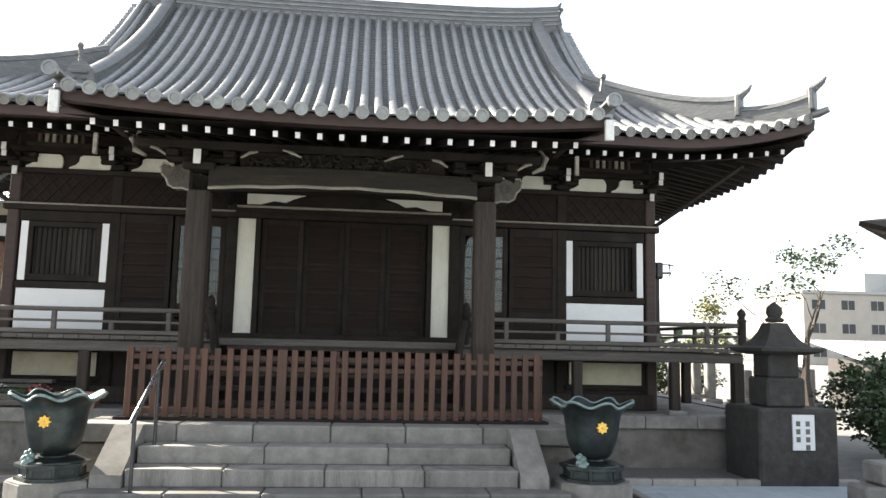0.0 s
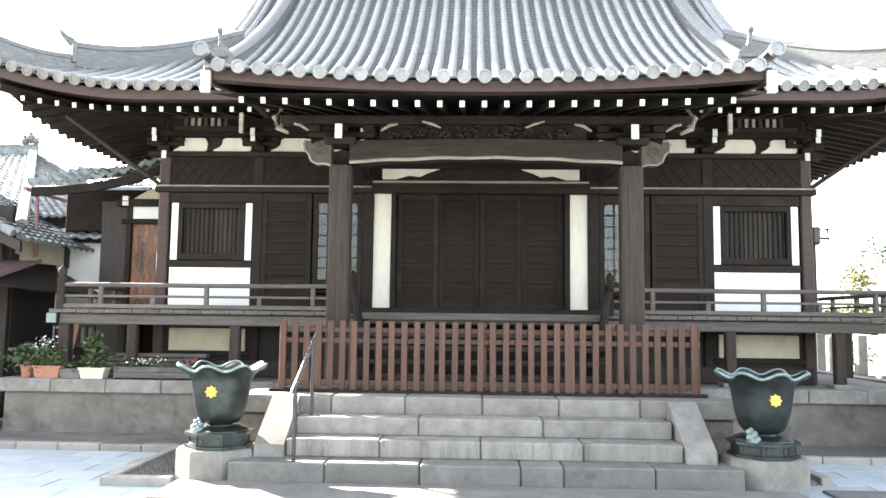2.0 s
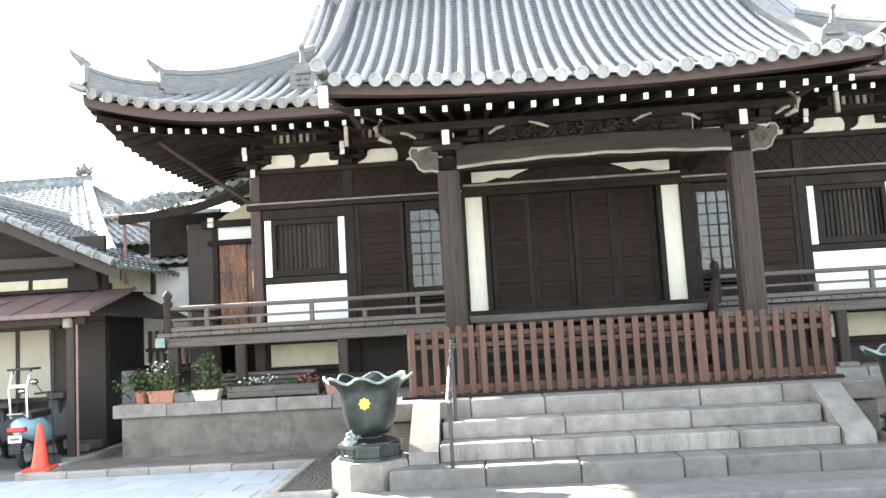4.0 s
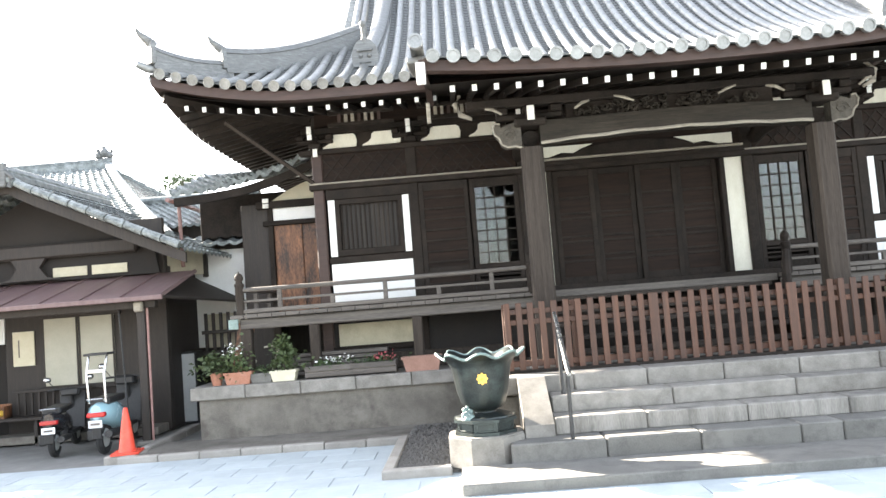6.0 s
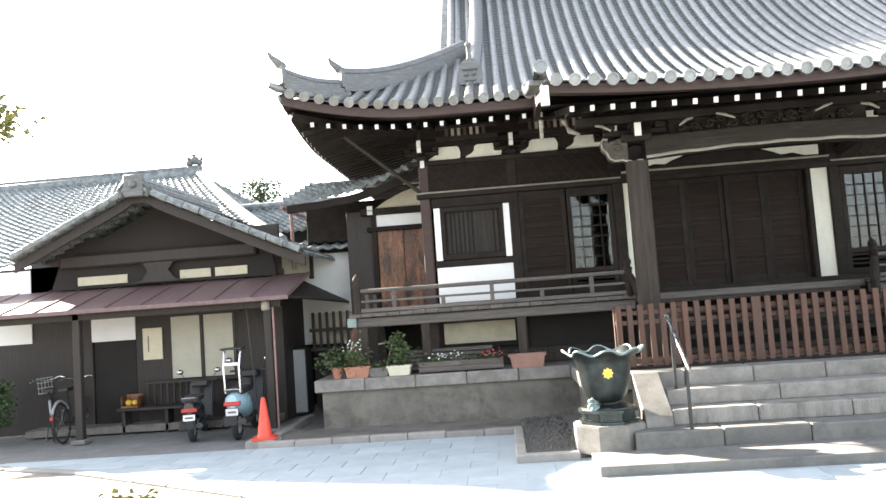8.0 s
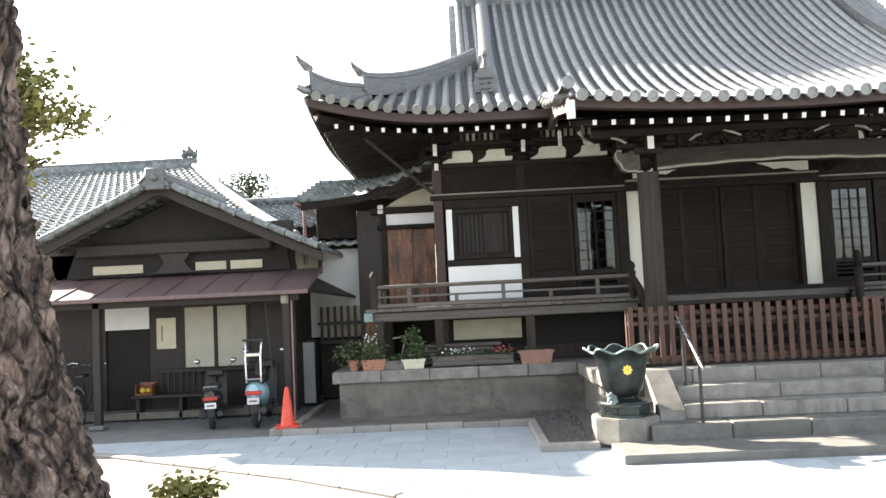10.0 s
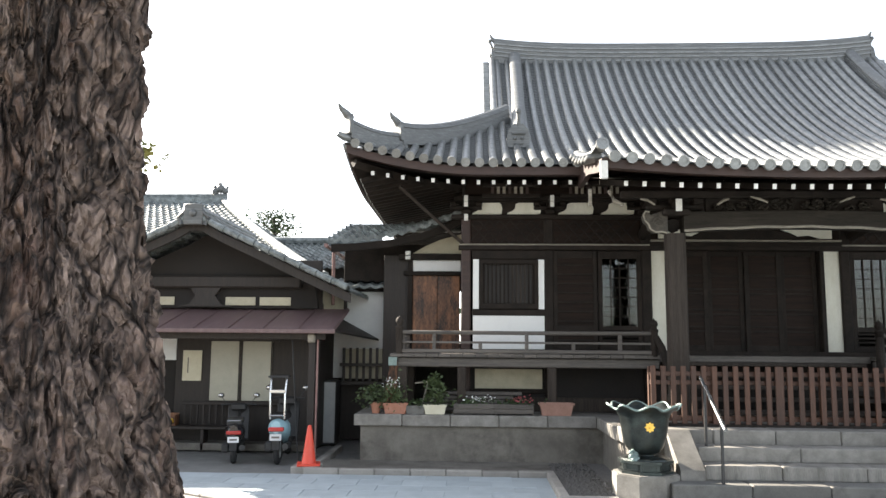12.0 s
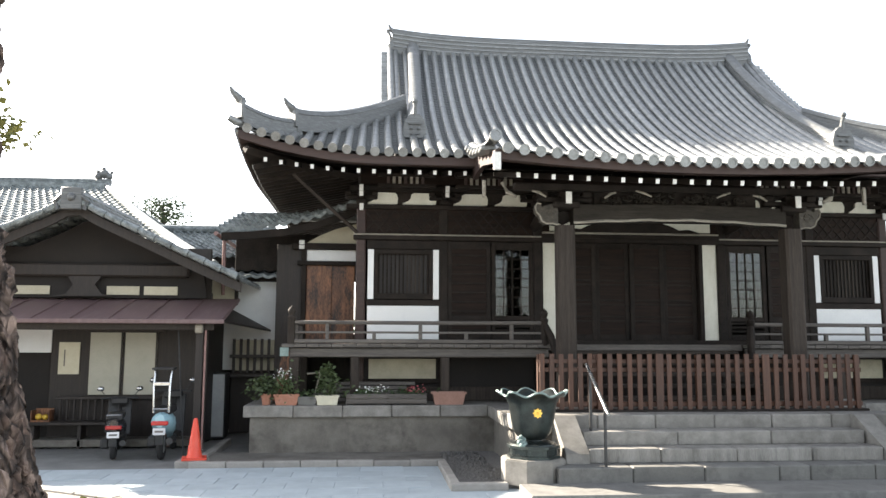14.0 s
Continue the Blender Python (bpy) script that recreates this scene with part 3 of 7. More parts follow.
def ridge_tile(at, turn, size=1.0, tall=1.0):
    """An ogre-face end tile: arched slab with shoulders, brow relief and a knobbed spike."""
    s = Shape()
    o = [(-0.17, 0), (-0.19, 0.12), (-0.15, 0.24), (-0.07, 0.31), (0.07, 0.31), (0.15, 0.24), (0.19, 0.12), (0.17, 0)]
    s.prism([(a * size, b * size * tall) for a, b in o], "y", -0.04 * size, 0.05 * size)
    s.box(-0.11 * size, 0.11 * size, -0.075 * size, -0.03, 0.17 * size * tall, 0.205 * size * tall, 0.01)
    s.ball((-0.06 * size, -0.05 * size, 0.12 * size * tall), 0.032 * size, 5)
    s.ball((0.06 * size, -0.05 * size, 0.12 * size * tall), 0.032 * size, 5)
    s.box(-0.08 * size, 0.08 * size, -0.065 * size, -0.03, 0.04 * size * tall, 0.06 * size * tall, 0.008)
    s.tube([(0, 0, 0.28 * size * tall), (0, -0.03 * size, 0.38 * size * tall), (0.0, -0.07 * size, 0.45 * size * tall)], [0.05 * size, 0.03 * size, 0.035 * size], 8)
    s.ball((0, -0.08 * size, 0.47 * size * tall), 0.048 * size, 5)
    ob = part("ridge_end_tile", s, RIDGE, roof, "", True)
    fix_normals(ob.data)
    ob.matrix_basis = Matrix.Translation(at) @ Matrix.Rotation(turn, 4, "Z")
    return ob


def sloped_ridge(path, width, height, name="descending_ridge"):
    """A layered ridge over a line of points, with a half-round capping."""
    s = Shape()
    pts = [Vector(p) for p in path]
    w2 = width / 2
    sec2 = [(-w2, -0.1), (-w2, height * 0.3), (-w2 * 0.8, height * 0.32), (-w2 * 0.8, height * 0.62), (-w2 * 0.95, height * 0.64), (-w2 * 0.62, height * 0.9), (0, height),
            (w2 * 0.62, height * 0.9), (w2 * 0.95, height * 0.64), (w2 * 0.8, height * 0.62), (w2 * 0.8, height * 0.32), (w2, height * 0.3), (w2, -0.1)]
    q = len(sec2)
    for k, p in enumerate(pts):
        d = pts[min(k + 1, len(pts) - 1)] - pts[max(0, k - 1)]
        side = Vector((d.y, -d.x, 0)).normalized()
        s.v += [tuple(p + side * a + Vector((0, 0, b))) for a, b in sec2]
    s.f = [(k * q + j, (k + 1) * q + j, (k + 1) * q + (j + 1) % q, k * q + (j + 1) % q) for k in range(len(pts) - 1) for j in range(q)]
    s.f += [tuple(range(q)), tuple((len(pts) - 1) * q + j for j in range(q - 1, -1, -1))]
    ob = part(name, s, RIDGE, roof, "", True)
    fix_normals(ob.data)
    return ob


for sx in (-1, 1):
    ys = [-0.3 + (RIDGE_Y + 0.2) * i / 14 for i in range(15)]
    sloped_ridge([(sx * (3.82 + 0.15 * (1 - i / 14) ** 2), y, roof_z(3.9, y) + 0.02) for i, y in enumerate(ys)], 0.27, 0.26)
    ridge_tile((sx * 3.97, -0.36, roof_z(3.97, -0.36) - 0.02), 0, 1.1, 1.25)
    # verge of the gable
    gable_ys = [EAVE_Y + (EAVE_X - GABLE_X) - 0.1 + (RIDGE_Y - EAVE_Y - EAVE_X + GABLE_X) * i / 12 for i in range(13)]
    part("verge_strip", tile_row([(sx * (GABLE_X + 0.14), y, roof_z(GABLE_X - 0.01, y) + 0.04) for y in gable_ys], (1, 0, 0), 0.07), TILE, roof)
    for k, y in enumerate(gable_ys[:-1]):
        for h in range(2):
            yy = y + h * 0.125
            part("verge_tile", Shape().box(sx * (GABLE_X + 0.05), sx * (GABLE_X + 0.36), yy, yy + 0.1, roof_z(4.1, yy) - 0.05, roof_z(4.1, yy) + 0.045, 0.012), TILE, roof)
    # gable wall and barge board
    tri = [(y, roof_z(GABLE_X - 0.01, y) - 0.06) for y in gable_ys]
    tri += [(2 * RIDGE_Y - y, z) for y, z in reversed(tri[:-1])]
    s = Shape()
    s.prism(tri, "x", sx * (GABLE_X - 0.08), sx * (GABLE_X - 0.02))
    fix_normals(part("gable_wall", s, BOARD_V, hall).data)
    s = Shape()
    s.prism([(y, z + 0.04) for y, z in tri] + [(y, z - 0.24) for y, z in reversed(tri)], "x", sx * (GABLE_X + 0.1), sx * (GABLE_X + 0.16))
    fix_normals(part("barge_board", s, EAVE_WOOD, hall).data)
    ridge_tile((sx * 4.32, RIDGE_Y, 8.36), sx * math.pi / 2, 1.0, 1.3)
    part("ridge_finial", Shape().tube([(sx * 4.22, RIDGE_Y, 8.93), (sx * 4.33, RIDGE_Y, 9.01), (sx * 4.39, RIDGE_Y, 9.13)], [0.07, 0.05, 0.02], 8), RIDGE, roof, "", True)
    # hip ridges in two tiers, each with an upswept end
    for sy, tiers in ((-1, True), (1, False)):
        mid_y = RIDGE_Y
        hip = lambda d: (sx * (EAVE_X - d), mid_y + sy * (RUN - d))
        span = lambda a, b, lift, n=10: [(*hip(a + (b - a) * i / (n - 1)), roof_z(hip(a + (b - a) * i / (n - 1))[0], EAVE_Y + a + (b - a) * i / (n - 1)) + 0.01 + lift(i / (n - 1))) for i in range(n)]
        sloped_ridge(span(0.82, 2.72, lambda u: 0.13 * (1 - u) ** 3), 0.22, 0.31, "hip_ridge")
        sloped_ridge(span(0.06, 0.9, lambda u: 0.13 * (1 - u) ** 2), 0.19, 0.25, "hip_ridge")
        for d in (0.80, 0.05):
            x, y = hip(d)
            z = roof_z(x, EAVE_Y + d)
            part("hip_end_tile", Shape().box(-0.12, 0.12, -0.035, 0.035, -0.08, 0.25, 0.02).tube([(0, 0.06, 0.18), (0, -0.03, 0.26), (0, -0.14, 0.33), (0, -0.19, 0.40)], [0.075, 0.065, 0.04, 0.016], 8), RIDGE, roof, "", True).matrix_basis = \
                Matrix.Translation((x, y, z + 0.18)) @ Matrix.Rotation(sx * math.pi / 4 if sy < 0 else math.pi - sx * math.pi / 4, 4, "Z")
        x, y = hip(-0.06)
        part("corner_tile", Shape().tube([(*hip(0.3), profile(0) + 0.40), (*hip(0.0), profile(0) + 0.42), (*hip(-0.1), profile(0) + 0.46)], [0.065, 0.06, 0.045], 10), TILE, roof, "", True)

# porch roof side ridges
for sx in (-1, 1):
    pts = [(sx * 3.06, -3.66 + 2.36 * i / 8, porch_z(3.0, -3.66 + 2.36 * i / 8) + 0.06 + 0.09 * max(0, 1 - i / 3) ** 2) for i in range(9)]
    part("verge_strip", tile_row(pts, (1, 0, 0), 0.075), TILE, roof)
    s = Shape()
    ys = [-3.54 + 2.36 * i / 8 for i in range(9)]
    s.prism([(y, porch_z(3.0, y) - 0.03) for y in ys] + [(y, min(porch_z(3.0, y) - 0.2, 4.42)) for y in reversed(ys)], "x", sx * 2.97, sx * 3.05)
    fix_normals(part("porch_barge_board", s, EAVE_WOOD, hall, "reddish brown board along the porch roof").data)
    part("board_end", Shape().box(sx * 2.98, sx * 3.08, -3.60, -3.545, 4.05, 4.29, 0.006), WHITE_PAINT, hall, "white-painted board end")
    part("board_end", Shape().box(sx * 2.995, sx * 3.045, -2.3, -2.25, 3.92, 4.18, 0.006), BARE_EDGE, hall, "white-painted bracket end")
    for k in range(6):
        y = -3.2 + 0.34 * k
        part("verge_tile", Shape().box(sx * 2.98, sx * 3.2, y, y + 0.3, porch_z(3.0, y + 0.15) - 0.03, porch_z(3.0, y + 0.15) + 0.04, 0.015), TILE, roof)


# eaves: fascia, boards and white-ended rafters
def fascia(line, depth, height, mat_, name):
    s = Shape()
    pts = [Vector(p) for p in line]
    for k, p in enumerate(pts):
        d = pts[min(k + 1, len(pts) - 1)] - pts[max(0, k - 1)]
        inn = Vector((-d.y, d.x, 0)).normalized() * depth
        s.v += [tuple(p), tuple(p + inn), tuple(p + inn - Vector((0, 0, height))), tuple(p - Vector((0, 0, height)))]
    s.f = [(4 * k + j, 4 * k + 4 + j, 4 * k + 4 + (j + 1) % 4, 4 * k + (j + 1) % 4) for k in range(len(pts) - 1) for j in range(4)]
    s.f += [(0, 1, 2, 3), tuple(4 * len(pts) - 1 - j for j in range(4))]
    ob = part(name, s, mat_, hall)
    fix_normals(ob.data)


RAFTER = Shape().box(-0.032, 0.032, 0.0, 1.0, -0.04, 0.04, 0.003).mesh("rafter")
RAFTER.materials.append(WOOD_DARK)
TIP = Shape().box(-0.027, 0.027, -0.006, 0.001, -0.034, 0.034, 0.002).mesh("rafter_end")
TIP.materials.append(WHITE_PAINT)


def rafter(foot, head):
    """A rafter from its eave end to the wall, with a white-painted end."""
    a, b = Vector(foot), Vector(head)
    d = b - a
    turn = math.atan2(-d.x, d.y)
    rise = math.atan2(d.z, math.hypot(d.x, d.y))
    ob = part("rafter", RAFTER, WOOD_DARK, hall)
    ob.matrix_basis = Matrix.Translation(a) @ Matrix.Rotation(turn, 4, "Z") @ Matrix.Rotation(rise, 4, "X") @ Matrix.Diagonal((1, d.length, 1, 1))
    tip = part("rafter_end", TIP, WHITE_PAINT, hall)
    tip.matrix_basis = Matrix.Translation(a) @ Matrix.Rotation(turn, 4, "Z") @ Matrix.Rotation(rise, 4, "X")


STEP = 0.246
edge = lambda u, far: upturn(u, 0, far)
for k in range(-26, 27):
    x = k * STEP
    if abs(x) < EAVE_X - 0.45:
        over = max(0.0, abs(x) - 4.9)
        run = 1.42 if over == 0 else min(1.42, max(0.25, EAVE_X - 0.25 - abs(x)))
        rafter((x, -1.37, 4.48 + 0.62 * edge(x, EAVE_X)), (x, -1.37 + run, 4.48 + 0.62 * edge(x, EAVE_X) + 0.2 * run))
for sx in (-1, 1):
    for k in range(-19, 20):
        y = RIDGE_Y + k * STEP
        over = max(0.0, abs(k * STEP) - 3.4)
        run = 1.95 if over == 0 else max(0.25, RUN - 0.2 - abs(k * STEP))
        rafter((sx * (EAVE_X - 0.2), y, 4.48 + 0.62 * edge(k * STEP, RUN)), (sx * (EAVE_X - 0.2 - run), y, 4.48 + 0.62 * edge(k * STEP, RUN) + 0.2 * run))
for k in range(-11, 12):
    x = k * 0.2455
    rafter((x, -3.35, 3.99 + 0.05 * (x / 2.8) ** 2), (x, -1.4, 4.47))
lineF = [((EAVE_X - 0.04) * (i / 20 - 1), EAVE_Y + 0.05, 4.70 + edge((EAVE_X - 0.04) * (i / 20 - 1), EAVE_X)) for i in range(41)]
fascia(lineF, 0.14, 0.13, EAVE_WOOD, "eave_board")
for sx in (-1, 1):
    lineS = [(sx * (EAVE_X - 0.05), RIDGE_Y + sx * (-RUN + 0.06 + (2 * RUN - 0.12) * i / 40), 4.70 + edge(-RUN + 0.06 + (2 * RUN - 0.12) * i / 40, RUN)) for i in range(41)]
    fascia(lineS, 0.14, 0.13, EAVE_WOOD, "eave_board")
fascia([(-3.0 + 6.0 * i / 16, -3.52, porch_z(-3.0 + 6.0 * i / 16, -3.52) - 0.03) for i in range(17)], 0.14, 0.12, EAVE_WOOD, "eave_board")
# boarded undersides
s = Shape()
nx = 40
for i in range(nx + 1):
    x = (EAVE_X - 0.12) * (2 * i / nx - 1)
    y1 = max(-1.48 + 0.02, -1.48 + min(1.9, EAVE_X - 0.1 - abs(x)))
    s.v += [(x, -1.48, 4.57 + 0.8 * edge(x, EAVE_X)), (x, y1, 4.57 + 0.8 * edge(x, EAVE_X) + 0.2 * (y1 + 1.48))]
s.f = [(2 * i, 2 * i + 1, 2 * i + 3, 2 * i + 2) for i in range(nx)]
part("eave_lining", s, WOOD_DARK, hall)
for sx in (-1, 1):
    s = Shape()
    for i in range(nx + 1):
        u = -RUN + 0.1 + (2 * RUN - 0.2) * i / nx
        x1 = min(2.3, RUN - abs(u) + 0.02)
        s.v += [(sx * (EAVE_X - 0.1), RIDGE_Y + u, 4.57 + 0.8 * edge(u, RUN)), (sx * (EAVE_X - 0.1 - x1), RIDGE_Y + u, 4.57 + 0.8 * edge(u, RUN) + 0.2 * x1)]
    s.f = [(2 * i, 2 * i + 1, 2 * i + 3, 2 * i + 2) for i in range(nx)]
    part("eave_lining", s, WOOD_DARK, hall)
    a, b = Vector((sx * (EAVE_X - 0.15), EAVE_Y + 0.15, 4.8)), Vector((sx * 5.0, 0.1, 4.72))
    s = Shape()
    s.tube([a, a.lerp(b, 0.5) + Vector((0, 0, -0.05)), b], [0.09, 0.1, 0.1], 4)
    part("hip_rafter", s, WOOD_DARK, hall)
    s = Shape().tube([(sx * 6.0, -0.95, 4.5), (sx * 4.95, -0.06, 3.66)], 0.035, 4)
    part("hip_strut", s, PILLAR, hall, "weathered slanting strut under the corner")
part("eave_lining", Shape().add([(-3.0, -3.47, 4.07), (3.0, -3.47, 4.07), (3.0, -1.4, 4.56), (-3.0, -1.4, 4.56)], [(0, 1, 2, 3)]), WOOD_DARK, hall)


# ---- hall walls, front ----
def beam(name, x0, x1, y0, y1, z0, z1, mat_, label="", c=0.012):
    return part(name, Shape().box(x0, x1, y0, y1, z0, z1, c), mat_, hall, label)


# closed body behind the front
beam("side_wall", -4.96, -4.88, 0.1, 7.5, 0.75, 4.95, BOARD_V)
beam("side_wall", 4.88, 4.96, 0.1, 7.5, 0.75, 4.95, BOARD_V)
beam("back_wall", -4.96, 4.96, 7.44, 7.5, 0.75, 4.95, BOARD_V)
# wall behind the panes has the room's shade put in its colour
beam("inner_wall", -4.8, 4.8, 0.9, 0.95, 1.7, 4.6, SHADE_DARK)
beam("floor", -4.85, 4.85, 0.05, 7.4, 1.62, 1.70, BOARD_H)
for x in (-4.885, -3.42, -1.71, 1.71, 3.42, 4.885):
    beam("pillar", x - 0.085, x + 0.085, -0.03, 0.14, 0.74, 4.15, WOOD_DARK if abs(x) < 4 else EAVE_WOOD, "", 0.02)
# long horizontal members
beam("tie_beam", -5.02, 5.02, -0.075, 0.06, 3.545, 3.63, WOOD_DARK)
beam("tie_beam_edge", -5.02, -1.66, -0.085, -0.03, 3.625, 3.652, BARE_EDGE, "worn pale upper edge of the tie beam")
beam("tie_beam_edge", 1.66, 5.02, -0.085, -0.03, 3.625, 3.652, BARE_EDGE, "worn pale upper edge of the tie beam")
beam("tie_beam_edge", -1.64, 1.64, -0.10, -0.03, 3.70, 3.735, BARE_EDGE, "worn pale lintel edge")
beam("frieze_board", -4.8, -1.8, 0.0, 0.06, 3.63, 4.12, BOARD_H)
beam("frieze_board", 1.8, 4.8, 0.0, 0.06, 3.63, 4.12, BOARD_H)
beam("frieze_board", -1.7, 1.7, 0.0, 0.06, 3.63, 4.12, BOARD_H)
LATTICE = Shape()
for k in range(7):
    for lean in (-1, 1):
        LATTICE.box(-0.012, 0.012, -0.012, 0.004, -0.29, 0.29, 0.002, Matrix.Translation((0.28 * (k - 3) / 1.5, 0, 0)) @ Matrix.Rotation(lean * 0.72, 4, "Y"))
LATTICE = LATTICE.mesh("frieze_lattice")
LATTICE.materials.append(WOOD_DARK)
for x in (-4.1, -2.6, 2.6, 4.1):
    part("frieze_lattice", LATTICE, WOOD_DARK, hall, "crossed lattice strips on the frieze board").matrix_basis = Matrix.Translation((x, -0.004, 3.875))
beam("head_beam", -5.15, 5.15, -0.07, 0.08, 4.10, 4.18, WOOD_DARK)
beam("wall_plate", -5.1, 5.1, -0.06, 0.1, 4.42, 4.52, WOOD_DARK)
beam("upper_boarding", -4.9, 4.9, 0.04, 0.08, 4.5, 4.95, BOARD_H)
beam("sill_beam", -5.0, 5.0, -0.06, 0.10, 1.68, 1.80, WOOD_DARK)

# white scalloped panels and bracket sets between head beam and plate
for x0, x1 in ((-4.78, -4.24), (-4.16, -3.55), (-3.25, -2.62), (-2.5, -1.9), (1.9, 2.5), (2.62, 3.25), (3.55, 4.16), (4.24, 4.78)):
    flip = x0 if abs(x0) < abs(x1) else x1
    w = x1 - x0
    o = [(x0, 4.185), (x0 + 0.02 * w, 4.215), (x0 + 0.16 * w, 4.25), (x0 + 0.24 * w, 4.30), (x0 + 0.26 * w, 4.375), (x0 + 0.34 * w, 4.40), (x0 + 0.9 * w, 4.40), (x1 - 0.04 * w, 4.37), (x1, 4.30), (x1 - 0.02 * w, 4.20), (x1 - 0.2 * w, 4.185)]
    s = Shape()
    s.prism(o, "y", -0.015, 0.03)
    fix_normals(part("white_panel", s, CREAM_STRIP, hall, "off-white scalloped plaster panel").data)
part("panel_backing", Shape().box(-4.9, 4.9, 0.02, 0.06, 4.16, 4.46, 0.004), WOOD_DARK, hall)


def bracket(x, y=-0.05, z=4.18, white=True):
    s = Shape()
    s.box(x - 0.09, x + 0.09, y - 0.10, y + 0.1, z, z + 0.085, 0.02)
    s.box(x - 0.28, x + 0.28, y - 0.045, y + 0.05, z + 0.088, z + 0.15, 0.02)
    for dx in (-0.23, 0, 0.23):
        s.box(x + dx - 0.055, x + dx + 0.055, y - 0.06, y + 0.06, z + 0.152, z + 0.225, 0.015)
    s.box(x - 0.04, x + 0.04, y - 0.42, y + 0.05, z + 0.09, z + 0.15, 0.015)
    s.box(x - 0.06, x + 0.06, y - 0.44, y - 0.31, z + 0.152, z + 0.225, 0.015)
    b = part("bracket_set", s, WOOD_DARK, hall, "stacked dark timber brackets")
    if white:
        for yy, z0, z1 in ((y - 0.425, z + 0.085, z + 0.15), (y - 0.45, z + 0.17, z + 0.26)):
            part("bracket_end", Shape().box(x - 0.034, x + 0.034, yy - 0.012, yy - 0.002, z0 - 0.02, z1, 0.003), WHITE_PAINT, b, "white-painted bracket end")


for x in (-4.885, -3.4, -1.75, 1.75, 3.4, 4.885):
    bracket(x)
for x in (-4.885, 4.885):
    part("bracket_end", Shape().box(x - 0.035, x + 0.035, -0.12, -0.09, 4.06, 4.19, 0.004), WHITE_PAINT, hall, "white-painted beam end")
# small louvre slats above the white panels
for x0, x1 in ((-4.45, -3.75), (-3.1, -2.2), (2.2, 3.1), (3.75, 4.45)):
    k = 0
    while x0 + k * 0.1 < x1:
        x = x0 + k * 0.1
        part("louvre_slat", Shape().box(x, x + 0.05, -0.46, -0.43, 4.47, 4.61, 0.004), BARE_EDGE if k % 3 else EAVE_WOOD, hall)
        k += 1
    part("louvre_rail", Shape().box(x0 - 0.15, x1 + 0.15, -0.47, -0.38, 4.42, 4.475, 0.006).box(x0 - 0.15, x1 + 0.15, -0.47, -0.38, 4.60, 4.66, 0.006), WOOD_DARK, hall)


# end bays: window between white strips, white panel below
def end_bay(sx):
    a, b = sx * 4.76, sx * 3.5
    x0, x1 = min(a, b), max(a, b)
    for x in (x0, x1 - 0.105):
        part("white_strip", Shape().box(x, x + 0.105, -0.012, 0.03, 2.50, 3.38, 0.004), PLASTER, hall, "white plaster strip beside the window")
    part("white_panel", Shape().box(x0, x1, -0.012, 0.03, 1.80, 2.385, 0.004), PLASTER, hall, "white plaster panel below the window")
    part("window_rail", Shape().box(x0 - 0.02, x1 + 0.02, -0.035, 0.05, 2.39, 2.49, 0.008), WOOD_DARK, hall)
    part("window_head", Shape().box(x0 - 0.02, x1 + 0.02, -0.03, 0.05, 3.385, 3.54, 0.008), WOOD_DARK, hall)
    w0, w1 = x0 + 0.11, x1 - 0.11
    win = part("window", Shape().box(w0, w0 + 0.07, -0.02, 0.06, 2.5, 3.38, 0.006).box(w1 - 0.07, w1, -0.02, 0.06, 2.5, 3.38, 0.006)
               .box(w0, w1, -0.022, 0.06, 2.5, 2.60, 0.006).box(w0, w1, -0.022, 0.06, 3.30, 3.38, 0.006), WOOD_DARK, hall, "dark barred window")
    n = 13
    for k in range(n):
        x = w0 + 0.09 + (w1 - w0 - 0.18) * k / (n - 1)
        part("bar", Shape().box(x - 0.014, x + 0.014, 0.03, 0.055, 2.58, 3.32, 0.003), PILLAR if (k * sx) in (4, 5, 6, 7, 8, 9) and sx > 0 or sx < 0 and 6 < k < 11 else WOOD_DARK, win)
    part("shutter", Shape().box(w0, w1, 0.07, 0.09, 2.5, 3.38, 0.003), BOARD_V, win)


end_bay(-1)
end_bay(1)


